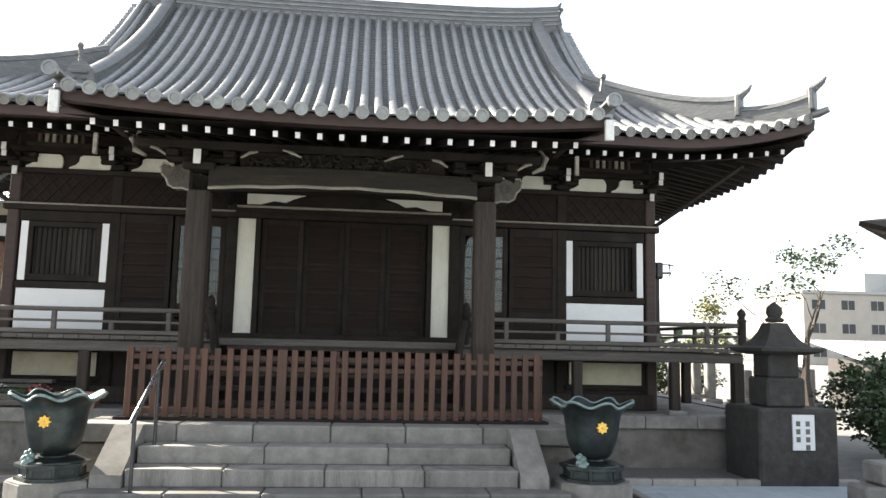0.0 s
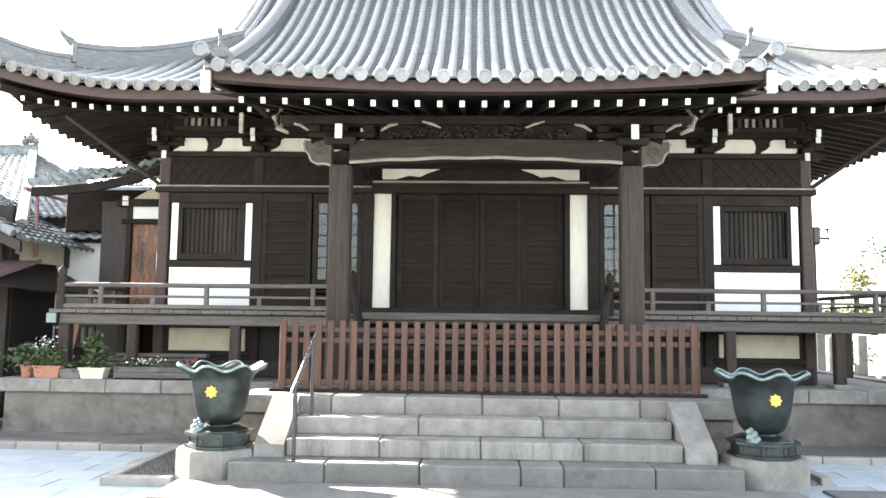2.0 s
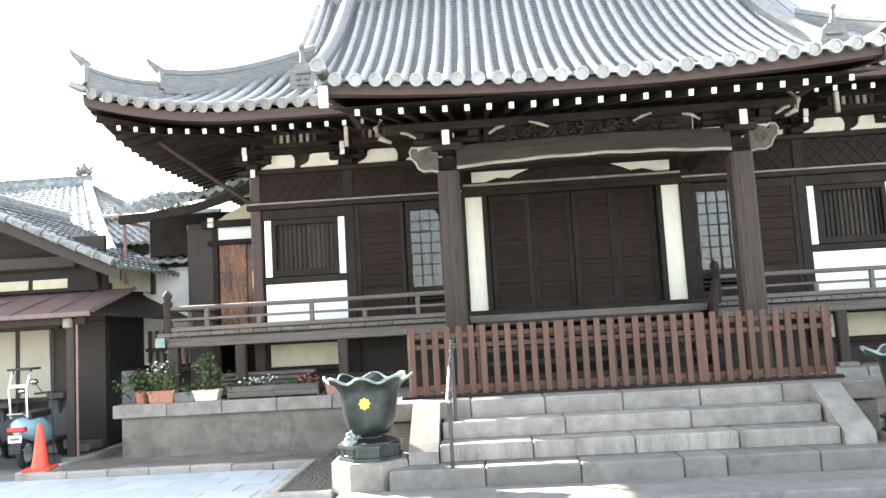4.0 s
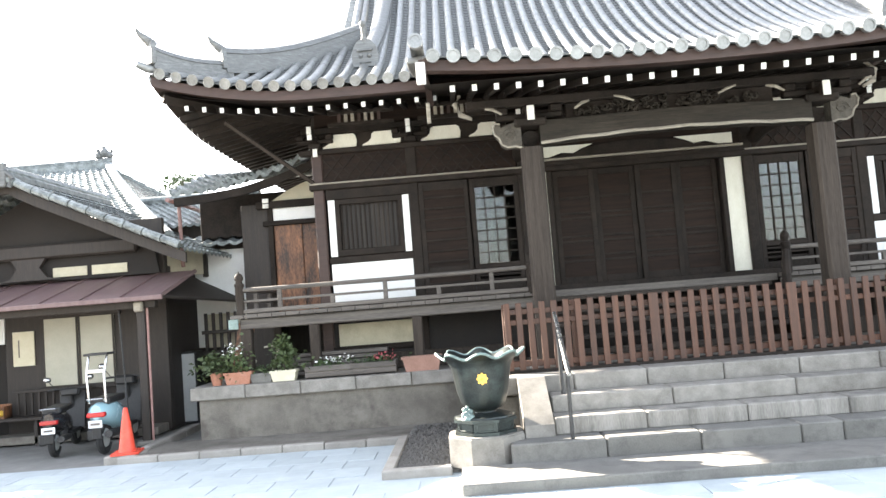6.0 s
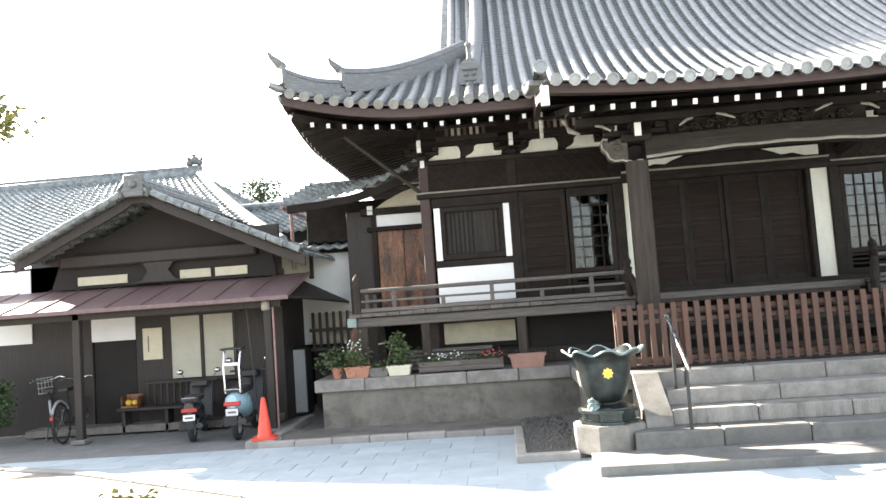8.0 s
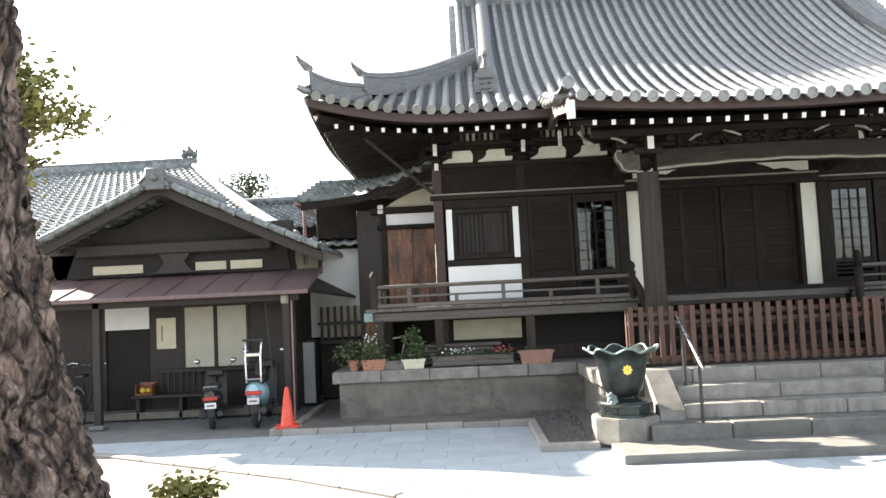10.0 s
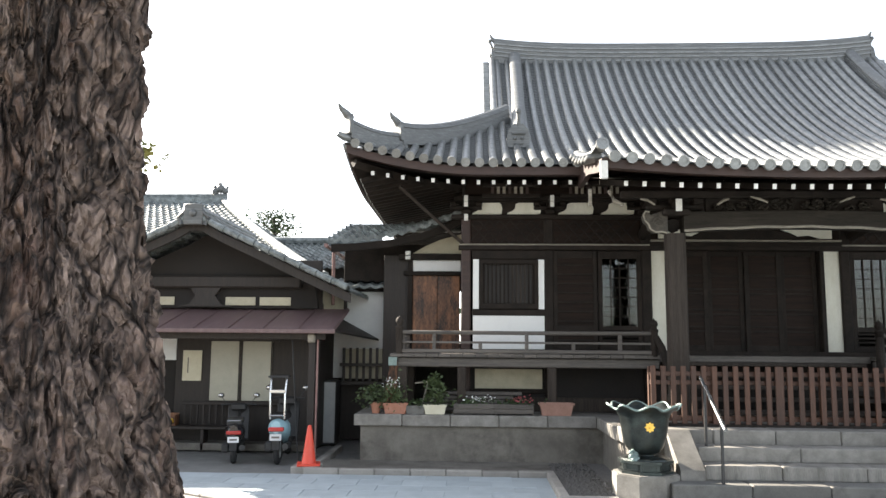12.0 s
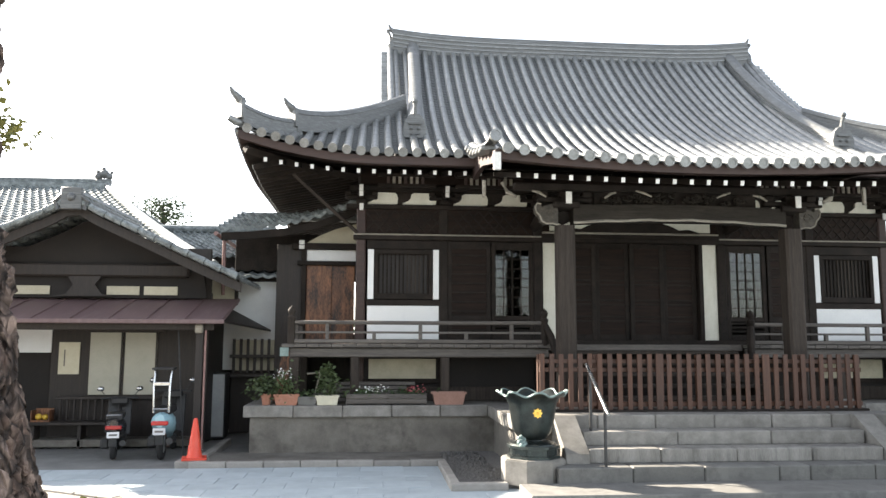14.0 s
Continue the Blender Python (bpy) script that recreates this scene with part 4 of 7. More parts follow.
# inner side bays: battened sliding doors and a glazed lattice
def side_bay(sx):
    for x0, x1, glazed in ((1.8, 2.56, True), (2.58, 3.34, False)):
        a, b = sorted((sx * x0, sx * x1))
        off = 0.0 if glazed else -0.025
        door = part("sliding_door", Shape().box(a, a + 0.07, off, off + 0.04, 1.80, 3.54, 0.005).box(b - 0.07, b, off, off + 0.04, 1.80, 3.54, 0.005)
                    .box(a + 0.07, b - 0.07, off + 0.003, off + 0.038, 3.40, 3.537, 0.005).box(a + 0.07, b - 0.07, off + 0.003, off + 0.038, 1.803, 1.9, 0.005).box(a + 0.07, b - 0.07, off + 0.003, off + 0.038, 2.14, 2.22, 0.005), WOOD_DARK, hall,
                    "sliding door with glazed lattice" if glazed else "battened dark sliding door")
        for k in range(3 if glazed else 9):
            z = 1.95 + k * (0.07 if glazed else 0.165)
            part("batten", Shape().box(a + 0.06, b - 0.06, off - 0.004, off + 0.03, z, z + 0.03, 0.004), WOOD_DARK, door)
        if glazed:
            for k in range(5):
                x = a + 0.07 + (b - a - 0.14) * k / 4
                part("muntin", Shape().box(x - 0.009, x + 0.009, off + 0.004, off + 0.024, 2.2, 3.42, 0.001), WOOD_DARK, door)
            for k in range(1, 7):
                z = 2.22 + 1.18 * k / 7
                part("muntin", Shape().box(a + 0.05, b - 0.05, off + 0.005, off + 0.025, z - 0.010, z + 0.010, 0.001), WOOD_DARK, door)
            for k in range(4):
                for j in range(7):
                    x = a + 0.07 + (b - a - 0.14) * k / 4
                    z = 2.22 + 1.18 * j / 7
                    tilt = random.uniform(-0.0004, 0.0004)
                    g = Shape()
                    w, h = (b - a - 0.14) / 4, 1.18 / 7
                    y = off + 0.026
                    g.add([(x, y + tilt, z), (x + w, y - tilt, z), (x + w, y - tilt, z + h), (x, y + tilt, z + h), (x, y + tilt + 0.004, z), (x + w, y - tilt + 0.004, z), (x + w, y - tilt + 0.004, z + h), (x, y + tilt + 0.004, z + h)],
                          [(0, 1, 2, 3), (7, 6, 5, 4), (0, 4, 5, 1), (1, 5, 6, 2), (2, 6, 7, 3), (3, 7, 4, 0)])
                    part("pane", g, GLASS, door)
        else:
            part("door_board", Shape().box(a, b, off + 0.02, off + 0.038, 1.8, 3.5, 0.002), BOARD_H, door)


side_bay(-1)
side_bay(1)

# centre: pale strips and four dark panelled doors
for sx in (-1, 1):
    a, b = sorted((sx * 1.36, sx * 1.63))
    part("pale_strip", Shape().box(a, b, 0.02, 0.07, 1.78, 3.56, 0.004), CREAM_STRIP, hall, "cream painted strip beside the doors")
    part("jamb", Shape().box(min(sx * 1.28, sx * 1.36), max(sx * 1.28, sx * 1.36), -0.01, 0.14, 1.78, 3.7, 0.01), WOOD_DARK, hall)
beam("lintel", -1.66, 1.66, -0.06, 0.14, 3.56, 3.70, WOOD_DARK)
for k in range(4):
    a, b = -1.27 + k * 0.635, -1.27 + (k + 1) * 0.635
    y = 0.06 + 0.05 * (k % 2)
    door = part("panel_door", Shape().box(a, a + 0.08, y, y + 0.045, 1.79, 3.56, 0.006).box(b - 0.08, b, y, y + 0.045, 1.79, 3.56, 0.006)
                .box(a + 0.08, b - 0.08, y + 0.003, y + 0.043, 3.46, 3.557, 0.006).box(a + 0.08, b - 0.08, y + 0.003, y + 0.043, 1.793, 1.90, 0.006), WOOD_DARK, hall, "dark panelled door")
    part("panel", Shape().box(a + 0.05, b - 0.05, y + 0.02, y + 0.035, 1.85, 3.5, 0.002), BOARD_H, door)
    for z in (2.12, 2.2, 2.42, 2.5, 2.78, 2.86, 3.1):
        part("batten", Shape().box(a + 0.06, b - 0.06, y + 0.002, y + 0.04, z, z + 0.035, 0.004), WOOD_DARK, door)
# transom carving over the doors
s = Shape()
s.prism([(-1.3, 3.74), (-1.1, 3.80), (-0.9, 3.79), (-0.75, 3.86), (-0.5, 3.90), (-0.2, 3.93), (0.2, 3.93), (0.5, 3.90), (0.75, 3.86), (0.9, 3.79), (1.1, 3.80), (1.3, 3.74)], "y", -0.05, 0.01)
fix_normals(part("transom_carving", s, WOOD_DARK, hall).data)
for sx in (-1, 1):
    s = Shape()
    s.prism([(sx * 0.62, 3.92), (sx * 0.8, 3.86), (sx * 0.92, 3.80), (sx * 1.1, 3.82), (sx * 1.3, 3.76), (sx * 1.5, 3.76), (sx * 1.5, 3.92)], "y", -0.045, -0.02)
    fix_normals(part("white_panel", s, CREAM_STRIP, hall, "off-white transom panel").data)

# below the floor: sheet painted near-black as crawl-space shade, cream panels
beam("crawl_wall", -4.85, 4.85, 0.03, 0.08, 0.74, 1.70, SHADE_DARK)
for sx in (-1, 1):
    a, b = sorted((sx * 4.72, sx * 3.55))
    part("cream_panel", Shape().box(a, b, -0.01, 0.025, 1.12, 1.46, 0.004), CREAM, hall, "cream plaster panel under the veranda")
    part("cream_panel_rail", Shape().box(a - 0.1, b + 0.1, -0.03, 0.028, 1.04, 1.115, 0.006), WOOD_DARK, hall)
    part("low_plinth", Shape().box(min(sx * 1.9, sx * 4.9), max(sx * 1.9, sx * 4.9), -0.06, 0.02, 0.74, 0.98, 0.01), PILLAR, hall)

# ---- veranda ----
VY = -0.84


def veranda(sx):
    f0, f1 = sorted((sx * 1.72, sx * 6.0))
    ver = part("veranda", Shape().box(f0, f1, VY + 0.02, VY + 0.13, 1.505, 1.655, 0.015).box(min(sx * 5.86, sx * 5.97), max(sx * 5.86, sx * 5.97), VY + 0.13, 7.4, 1.505, 1.655, 0.015), BEAM_GREY, hall,
               "grey weathered raised veranda")
    k = 0
    x = 1.72
    while x < 6.05:
        a, b = sorted((sx * x, sx * (x + 0.195)))
        part("floor_board", Shape().box(a, b, VY - 0.05, -0.07, 1.665, 1.722 + random.uniform(-0.002, 0.002), 0.006), BEAM_GREY, ver)
        x += 0.2
    y = -0.06
    while y < 7.3:
        a, b = sorted((sx * 5.0, sx * 6.06))
        part("floor_board", Shape().box(a, b, y, y + 0.29, 1.665, 1.72, 0.006), BEAM_GREY, ver)
        y += 0.3
    for px in (3.46, 4.94):
        part("veranda_post", Shape().box(sx * px - 0.07, sx * px + 0.07, VY + 0.01, VY + 0.14, 0.80, 1.51, 0.015), PILLAR, ver)
        part("pad_stone", Shape().box(sx * px - 0.14, sx * px + 0.14, VY - 0.06, VY + 0.21, 0.74, 0.81, 0.02), GRANITE, ver)
    for py in (1.0, 2.6, 4.2, 5.8, 7.2):
        part("veranda_post", Shape().box(sx * 5.92 - 0.07, sx * 5.92 + 0.07, py, py + 0.14, 0.78, 1.51, 0.015), PILLAR, ver)
    part("veranda_post", Shape().box(sx * 5.92 - 0.08, sx * 5.92 + 0.08, VY, VY + 0.16, 0.80, 1.51, 0.015), PILLAR, ver)
    part("pad_stone", Shape().box(sx * 5.92 - 0.15, sx * 5.92 + 0.15, VY - 0.07, VY + 0.23, 0.74, 0.81, 0.02), GRANITE, ver)
    # balustrade
    knob = [(0.062, 1.72), (0.062, 2.12), (0.07, 2.13), (0.07, 2.16), (0.05, 2.17), (0.046, 2.20), (0.062, 2.225), (0.064, 2.26), (0.045, 2.30), (0.012, 2.325), (0.004, 2.345)]
    part("newel_post", Shape().lathe(knob, 16, Matrix.Translation((sx * 5.97, VY + 0.0, 0))), PILLAR, ver, "grey newel post with onion-shaped cap", True)
    part("newel_post", Shape().lathe(knob, 16, Matrix.Translation((sx * 1.80, VY + 0.0, -0.02))), WOOD_DARK, ver, "dark newel post with onion-shaped cap", True)
    a, b = sorted((sx * 1.84, sx * 5.94))
    part("hand_rail", Shape().tube([(a, VY, 2.07), ((a + b) / 2, VY, 2.065), (b, VY, 2.075)], 0.032, 8), BEAM_GREY, ver, "", True)
    part("middle_rail", Shape().box(a, b, VY - 0.018, VY + 0.018, 1.89, 1.925, 0.005), BEAM_GREY, ver)
    part("base_rail", Shape().box(a, b, VY - 0.032, VY + 0.032, 1.735, 1.795, 0.008), BEAM_GREY, ver)
    for i in range(5):
        x = a + (b - a) * (i + 0.72) / 5.4
        part("baluster", Shape().box(x - 0.03, x + 0.03, VY - 0.03, VY + 0.03, 1.79, 2.045 if i % 2 == 0 else 1.9, 0.006), BEAM_GREY, ver)
    part("hand_rail", Shape().tube([(sx * 5.97, VY + 0.05, 2.07), (sx * 5.97, 7.3, 2.07)], 0.032, 8), BEAM_GREY, ver, "", True)
    part("middle_rail", Shape().box(sx * 5.97 - 0.018, sx * 5.97 + 0.018, VY + 0.05, 7.3, 1.89, 1.925, 0.005), BEAM_GREY, ver)
    part("base_rail", Shape().box(sx * 5.97 - 0.032, sx * 5.97 + 0.032, VY + 0.05, 7.3, 1.735, 1.795, 0.008), BEAM_GREY, ver)
    for i in range(9):
        y = 0.0 + i * 0.8
        part("baluster", Shape().box(sx * 5.97 - 0.03, sx * 5.97 + 0.03, y - 0.03, y + 0.03, 1.79, 2.045, 0.006), BEAM_GREY, ver)
    # curved wing rail running down beside the inner stairs
    pts = [(sx * 1.78, VY - 0.04, 2.02), (sx * 1.72, VY - 0.14, 1.85), (sx * 1.64, VY - 0.3, 1.45), (sx * 1.62, VY - 0.5, 1.2)]
    part("wing_rail", Shape().tube(pts, [0.05, 0.06, 0.065, 0.06], 8), WOOD_DARK, ver, "", True)


veranda(-1)
veranda(1)
# inner wooden stairs behind the fence
for k in range(5):
    z = 0.92 + 0.175 * k
    part("wooden_step", Shape().box(-1.55, 1.55, -1.75 + 0.22 * k, -1.45 + 0.22 * k, z - 0.06, z, 0.01), PILLAR, hall)
for sx in (-1, 1):
    part("stair_string", Shape().box(min(sx * 1.62, sx * 1.55), max(sx * 1.62, sx * 1.55), -1.85, -0.5, 0.75, 1.1, 0.01), PILLAR, hall)
part("veranda_floor", Shape().box(-1.7, 1.7, -0.72, -0.07, 1.62, 1.722, 0.01), BEAM_GREY, hall)

# ---- porch: pillars, rainbow beam, carvings ----
PY = -2.16
for sx in (-1, 1):
    x = 1.83 if sx > 0 else -1.765
    s = Shape()
    c = 0.135
    s.prism([(x - c, PY - c + 0.035), (x - c + 0.035, PY - c), (x + c - 0.035, PY - c), (x + c, PY - c + 0.035), (x + c, PY + c - 0.035), (x + c - 0.035, PY + c), (x - c + 0.035, PY + c), (x - c, PY + c - 0.035)], "z", 0.86, 3.52)
    fix_normals(part("porch_pillar", s, PILLAR, hall, "grey chamfered porch pillar").data)
    part("pillar_base", Shape().box(x - 0.24, x + 0.24, PY - 0.24, PY + 0.24, 0.74, 0.87, 0.03), GRANITE, hall)
    cap = Shape()
    cap.box(x - 0.2, x + 0.2, PY - 0.19, PY + 0.19, 3.78, 3.88, 0.03)
    cap.box(x - 0.42, x + 0.42, PY - 0.06, PY + 0.06, 3.885, 3.96, 0.03)
    for dx in (-0.34, 0, 0.34):
        cap.box(x + dx - 0.075, x + dx + 0.075, PY - 0.09, PY + 0.09, 3.962, 4.05, 0.02)
    part("capital", cap, WOOD_DARK, hall)
    part("bracket_end", Shape().box(x - 0.045, x + 0.045, PY - 0.30, PY - 0.28, 3.82, 4.0, 0.004), WHITE_PAINT, hall, "white-painted bracket end")
    part("bracket_arm", Shape().box(x - 0.05, x + 0.05, PY - 0.28, PY + 0.3, 3.84, 3.99, 0.015), WOOD_DARK, hall)
    # carved nosing curling out beside the pillar
    edge = [(0.12, 3.52), (0.2, 3.545), (0.3, 3.54), (0.37, 3.58), (0.40, 3.66), (0.45, 3.71), (0.47, 3.79), (0.44, 3.85), (0.38, 3.84), (0.37, 3.79), (0.33, 3.81), (0.24, 3.84), (0.12, 3.86)]
    s = Shape()
    s.prism([(x + sx * a, b) for a, b in edge], "y", PY - 0.09, PY + 0.09)
    nosing = part("carved_nosing", s, CARVED, hall, "weathered carved beam nosing")
    fix_normals(nosing.data)
    part("carved_edge", Shape().tube([(x + sx * a, PY - 0.092, b) for a, b in edge[:9]], 0.014, 6), BARE_EDGE, nosing, "pale worn edge", True)
    spiral = [(x + sx * (0.26 + 0.09 * (1 - k / 14) * math.cos(0.8 * k)), PY - 0.092, 3.69 + 0.085 * (1 - k / 14) * math.sin(0.8 * k)) for k in range(12)]
    part("carved_scroll", Shape().tube(spiral, 0.012, 6), CARVED, nosing, "", True)
    # pale curled bracket tips under the eave
    for dx, w in ((-0.72, 1), (0.55, -1)):
        pts = [(x + sx * dx, PY - 0.28, 4.0), (x + sx * (dx + 0.09 * w), PY - 0.33, 3.97), (x + sx * (dx + 0.19 * w), PY - 0.35, 3.9)]
        part("bracket_tip", Shape().tube(pts, [0.016, 0.022, 0.014], 6), BARE_EDGE, hall, "pale curled bracket tip", True)
    pts = [(sx * 2.62, -1.9, 4.33), (sx * 2.68, -1.98, 4.2), (sx * 2.62, -2.03, 4.05), (sx * 2.48, -2.05, 3.98)]
    part("bracket_tip", Shape().tube(pts, [0.03, 0.042, 0.04, 0.02], 6), BARE_EDGE, hall, "pale curled bracket tip", True)
    # tie from porch pillar back to the hall
    pts = [(x, PY + 0.1, 3.66), (x, PY + 0.8, 3.86), (x, PY + 1.6, 3.9), (x, -0.05, 3.82)]
    part("lobster_beam", Shape().tube(pts, [0.11, 0.12, 0.12, 0.1], 8), WOOD_DARK, hall, "", True)
s = Shape()
n = 20
low = [(-1.65 + 3.36 * i / n, 3.55 + 0.06 * math.sin(math.pi * i / n)) for i in range(n + 1)]
top = [(x, 3.83 + 0.03 * math.sin(math.pi * (x + 1.65) / 3.36)) for x, z in low]
s.prism(low + top[::-1], "y", PY - 0.12, PY + 0.12)
fix_normals(part("rainbow_beam", s, ARCH_BEAM, hall, "grey arched rainbow beam between the porch pillars").data)
part("rainbow_beam_edge", Shape().tube([(x, PY - 0.115, z + 0.012 + 0.006 * math.sin(9 * x)) for x, z in low], 0.022, 6), BARE_EDGE, hall, "pale worn lower edge of the rainbow beam", True)
part("porch_purlin", Shape().box(-2.55, 2.55, PY - 0.08, PY + 0.08, 4.06, 4.17, 0.015), WOOD_DARK, hall)
# carved scrollwork over the beam
rng = random.Random(5)
s = Shape()
for k in range(46):
    x = rng.uniform(-1.15, 1.15)
    z = 3.87 + rng.uniform(0, 0.16) * (1 - (abs(x) / 1.5) ** 2)
    r = rng.uniform(0.035, 0.07)
    a0 = rng.uniform(0, 6.28)
    pts = [(x + r * (1 - 0.09 * i) * math.cos(a0 + i * 0.75), PY - 0.05 - 0.006 * i + rng.uniform(-0.02, 0.02), z + r * (1 - 0.09 * i) * math.sin(a0 + i * 0.75)) for i in range(8)]
    s.tube(pts, [0.026 - 0.002 * i for i in range(8)], 5)
part("scrollwork_carving", s, ARCH_BEAM, hall, "weathered carved scrollwork over the porch beam", True, "stuff")
part("carving_backing", Shape().box(-1.3, 1.3, PY + 0.0, PY + 0.05, 3.84, 4.06, 0.01), WOOD_DARK, hall)
for x in (-0.62, 0.62):
    w = 1 if x < 0 else -1
    part("bracket_tip", Shape().tube([(x - 0.12 * w, PY - 0.3, 4.03), (x, PY - 0.33, 3.99), (x + 0.11 * w, PY - 0.34, 3.94)], [0.012, 0.02, 0.012], 6), BARE_EDGE, hall, "pale curled bracket tip", True)


# ---- fence before the porch ----
fence = thing("wooden_fence", "reddish stained wooden slat fence across the top of the steps", "fence")
FY = -2.8
SLAT = {}
for wide in (0.07, 0.11):
    me = Shape().box(-wide / 2, wide / 2, -0.012, 0.012, 0.0, 0.80, 0.004).mesh("slat")
    me.materials.append(FENCE_RED)
    SLAT[wide] = me
x = -2.28
k = 0
while x < 2.45:
    wide = 0.11 if k in (12, 23) else 0.07
    inner = -1.5 < x < 1.55
    ob = part("slat", SLAT[wide], FENCE_RED, fence)
    ob.matrix_basis = Matrix.Translation((x, FY + (-0.03 if inner else 0), 0.80 + random.uniform(-0.004, 0.004))) @ Matrix.Rotation(random.uniform(-0.006, 0.006), 4, "Y")
    x += 0.144 if inner else 0.137
    k += 1
for z in (1.345, 1.465):
    part("rail", Shape().box(-2.32, -0.02, FY + 0.013, FY + 0.05, z, z + 0.06, 0.005), FENCE_RED, fence)
    part("rail", Shape().box(0.0, 2.46, FY + 0.013, FY + 0.05, z, z + 0.06, 0.005), FENCE_RED, fence)
part("rail", Shape().box(-2.32, 2.46, FY + 0.013, FY + 0.05, 0.86, 0.93, 0.005), FENCE_RED, fence)
for x in (-2.3, -1.5, 0.02, 1.56, 2.43):
    part("post", Shape().box(x - 0.035, x + 0.035, FY + 0.05, FY + 0.12, 0.80, 1.59, 0.006), FENCE_RED, fence)
part("foot_beam", Shape().box(-2.42, 2.52, FY - 0.05, FY + 0.13, 0.765, 0.825, 0.008), WOOD_DARK, fence, "dark foot beam")

# ---- steel handrail ----
rail = thing("handrail", "slanting polished steel handrail beside the stone steps", "handrail")
part("grip", Shape().tube([(-1.79, -3.3, 1.465), (-1.79, -3.36, 1.44), (-1.81, -4.24, 0.945), (-1.81, -4.33, 0.9)], [0.022, 0.024, 0.024, 0.022], 10), STEEL, rail, "", True)
part("upright", Shape().tube([(-1.79, -3.48, 0.59), (-1.79, -3.48, 1.37)], 0.02, 8), DARK_METAL, rail, "dark upright", True)
part("upright", Shape().tube([(-1.81, -4.18, 0.25), (-1.81, -4.18, 0.97)], 0.02, 8), DARK_METAL, rail, "dark upright", True)

# ---- lotus-shaped bronze basins ----
def basin(at):
    b = thing("lotus_basin", "patinated bronze lotus-shaped water basin on an eight-sided stone base", "water basin", "basins beside the steps", at=at)
    ang = lambda a, k: (0, 0)

    def wave(a, k):
        w = math.cos(8 * a)
        return {6: (0.010 * w, 0.004 * w), 7: (0.022 * w, 0.012 * w), 8: (0.03 * w, 0.026 * w), 9: (0.028 * w, 0.03 * w), 10: (0.0, 0.02 * w)}.get(k, (0.004 * w, 0))

    prof = [(0.10, 0.51), (0.18, 0.54), (0.225, 0.60), (0.262, 0.72), (0.284, 0.86), (0.298, 0.95), (0.325, 1.01), (0.37, 1.05), (0.425, 1.075), (0.415, 1.09), (0.33, 1.045), (0.28, 0.96), (0.02, 0.93)]
    part("bowl", Shape().lathe(prof, 64, None, wave), BRONZE, b, "dark bronze bowl with a wavy flared rim", True)
    rim = [((0.422 + 0.03 * math.cos(8 * a)) * math.cos(a), (0.422 + 0.03 * math.cos(8 * a)) * math.sin(a), 1.087 + 0.03 * math.cos(8 * a)) for a in [2 * math.pi * i / 72 for i in range(72)]]
    part("rim", Shape().tube(rim, 0.014, 6, close=True), BRONZE_RIM, b, "verdigris edge of the rim", True)
    s = Shape()
    flower = [(0.05 * (1 + 0.16 * math.cos(8 * t)) * math.cos(t), 0.86 + 0.052 * (1 + 0.16 * math.cos(8 * t)) * math.sin(t)) for t in [2 * math.pi * i / 48 for i in range(48)]]
    s.prism(flower, "y", -0.312, -0.27)
    s.ball((0, -0.312, 0.86), 0.014, 5)
    fix_normals(part("emblem", s, GOLD, b, "gilt flower-shaped emblem").data)
    part("neck", Shape().lathe([(0.22, 0.455), (0.2, 0.47), (0.125, 0.49), (0.11, 0.53), (0.135, 0.56)], 24), BRONZE, b, "", True)
    part("lotus_foot", Shape().lathe([(0.29, 0.44), (0.28, 0.47), (0.2, 0.5)], 32, None, lambda a, k: (0.015 * math.cos(8 * a), 0)), BRONZE, b, "", True)
    eight = lambda r: [(r * math.cos(math.pi / 8 + math.pi * i / 4), r * math.sin(math.pi / 8 + math.pi * i / 4)) for i in range(8)]
    ped = Shape()
    for r, z0, z1 in ((0.335, 0.30, 0.33), (0.30, 0.33, 0.425), (0.34, 0.425, 0.455)):
        ped.prism(eight(r), "z", z0, z1)
    fix_normals(part("pedestal", ped, BRONZE, b, "eight-sided bronze pedestal with recessed panels").data)
    for i in range(8):
        a = math.pi / 4 * i - math.pi / 2
        m = Matrix.Rotation(a + math.pi / 2, 4, "Z")
        fr = Shape()
        y = -0.30 * math.cos(math.pi / 8)
        fr.box(-0.095, 0.095, y - 0.008, y + 0.01, 0.335, 0.35, 0.002, m).box(-0.095, 0.095, y - 0.008, y + 0.01, 0.408, 0.423, 0.002, m)
        fr.box(-0.095, -0.075, y - 0.008, y + 0.01, 0.335, 0.423, 0.002, m).box(0.075, 0.095, y - 0.008, y + 0.01, 0.335, 0.423, 0.002, m)
        part("panel_frame", fr, BRONZE, b)
    # small crouching ornament of melted bronze at the foot
    orn = Shape()
    for i in range(7):
        orn.ball((-0.17 + 0.03 * math.sin(i * 2.1), -0.2 + 0.012 * i, 0.46 + 0.017 * i), 0.05 - 0.004 * i, 5)
    part("foot_ornament", orn, BRONZE_RIM, b, "rounded bronze ornament at the foot", True)
    base = Shape()
    base.prism(eight(0.41), "z", 0.0, 0.285)
    base.prism(eight(0.395), "z", 0.285, 0.30)
    fix_normals(part("stone_base", base, GRANITE, b, "pale eight-sided stone base").data)
    return b


first = basin(Matrix.Translation((-2.64, -3.84, 0.04)))
second = copy_thing(first, Matrix.Translation((2.74, -3.84, 0.04)) @ Matrix.Rotation(0.05, 4, "Z"))

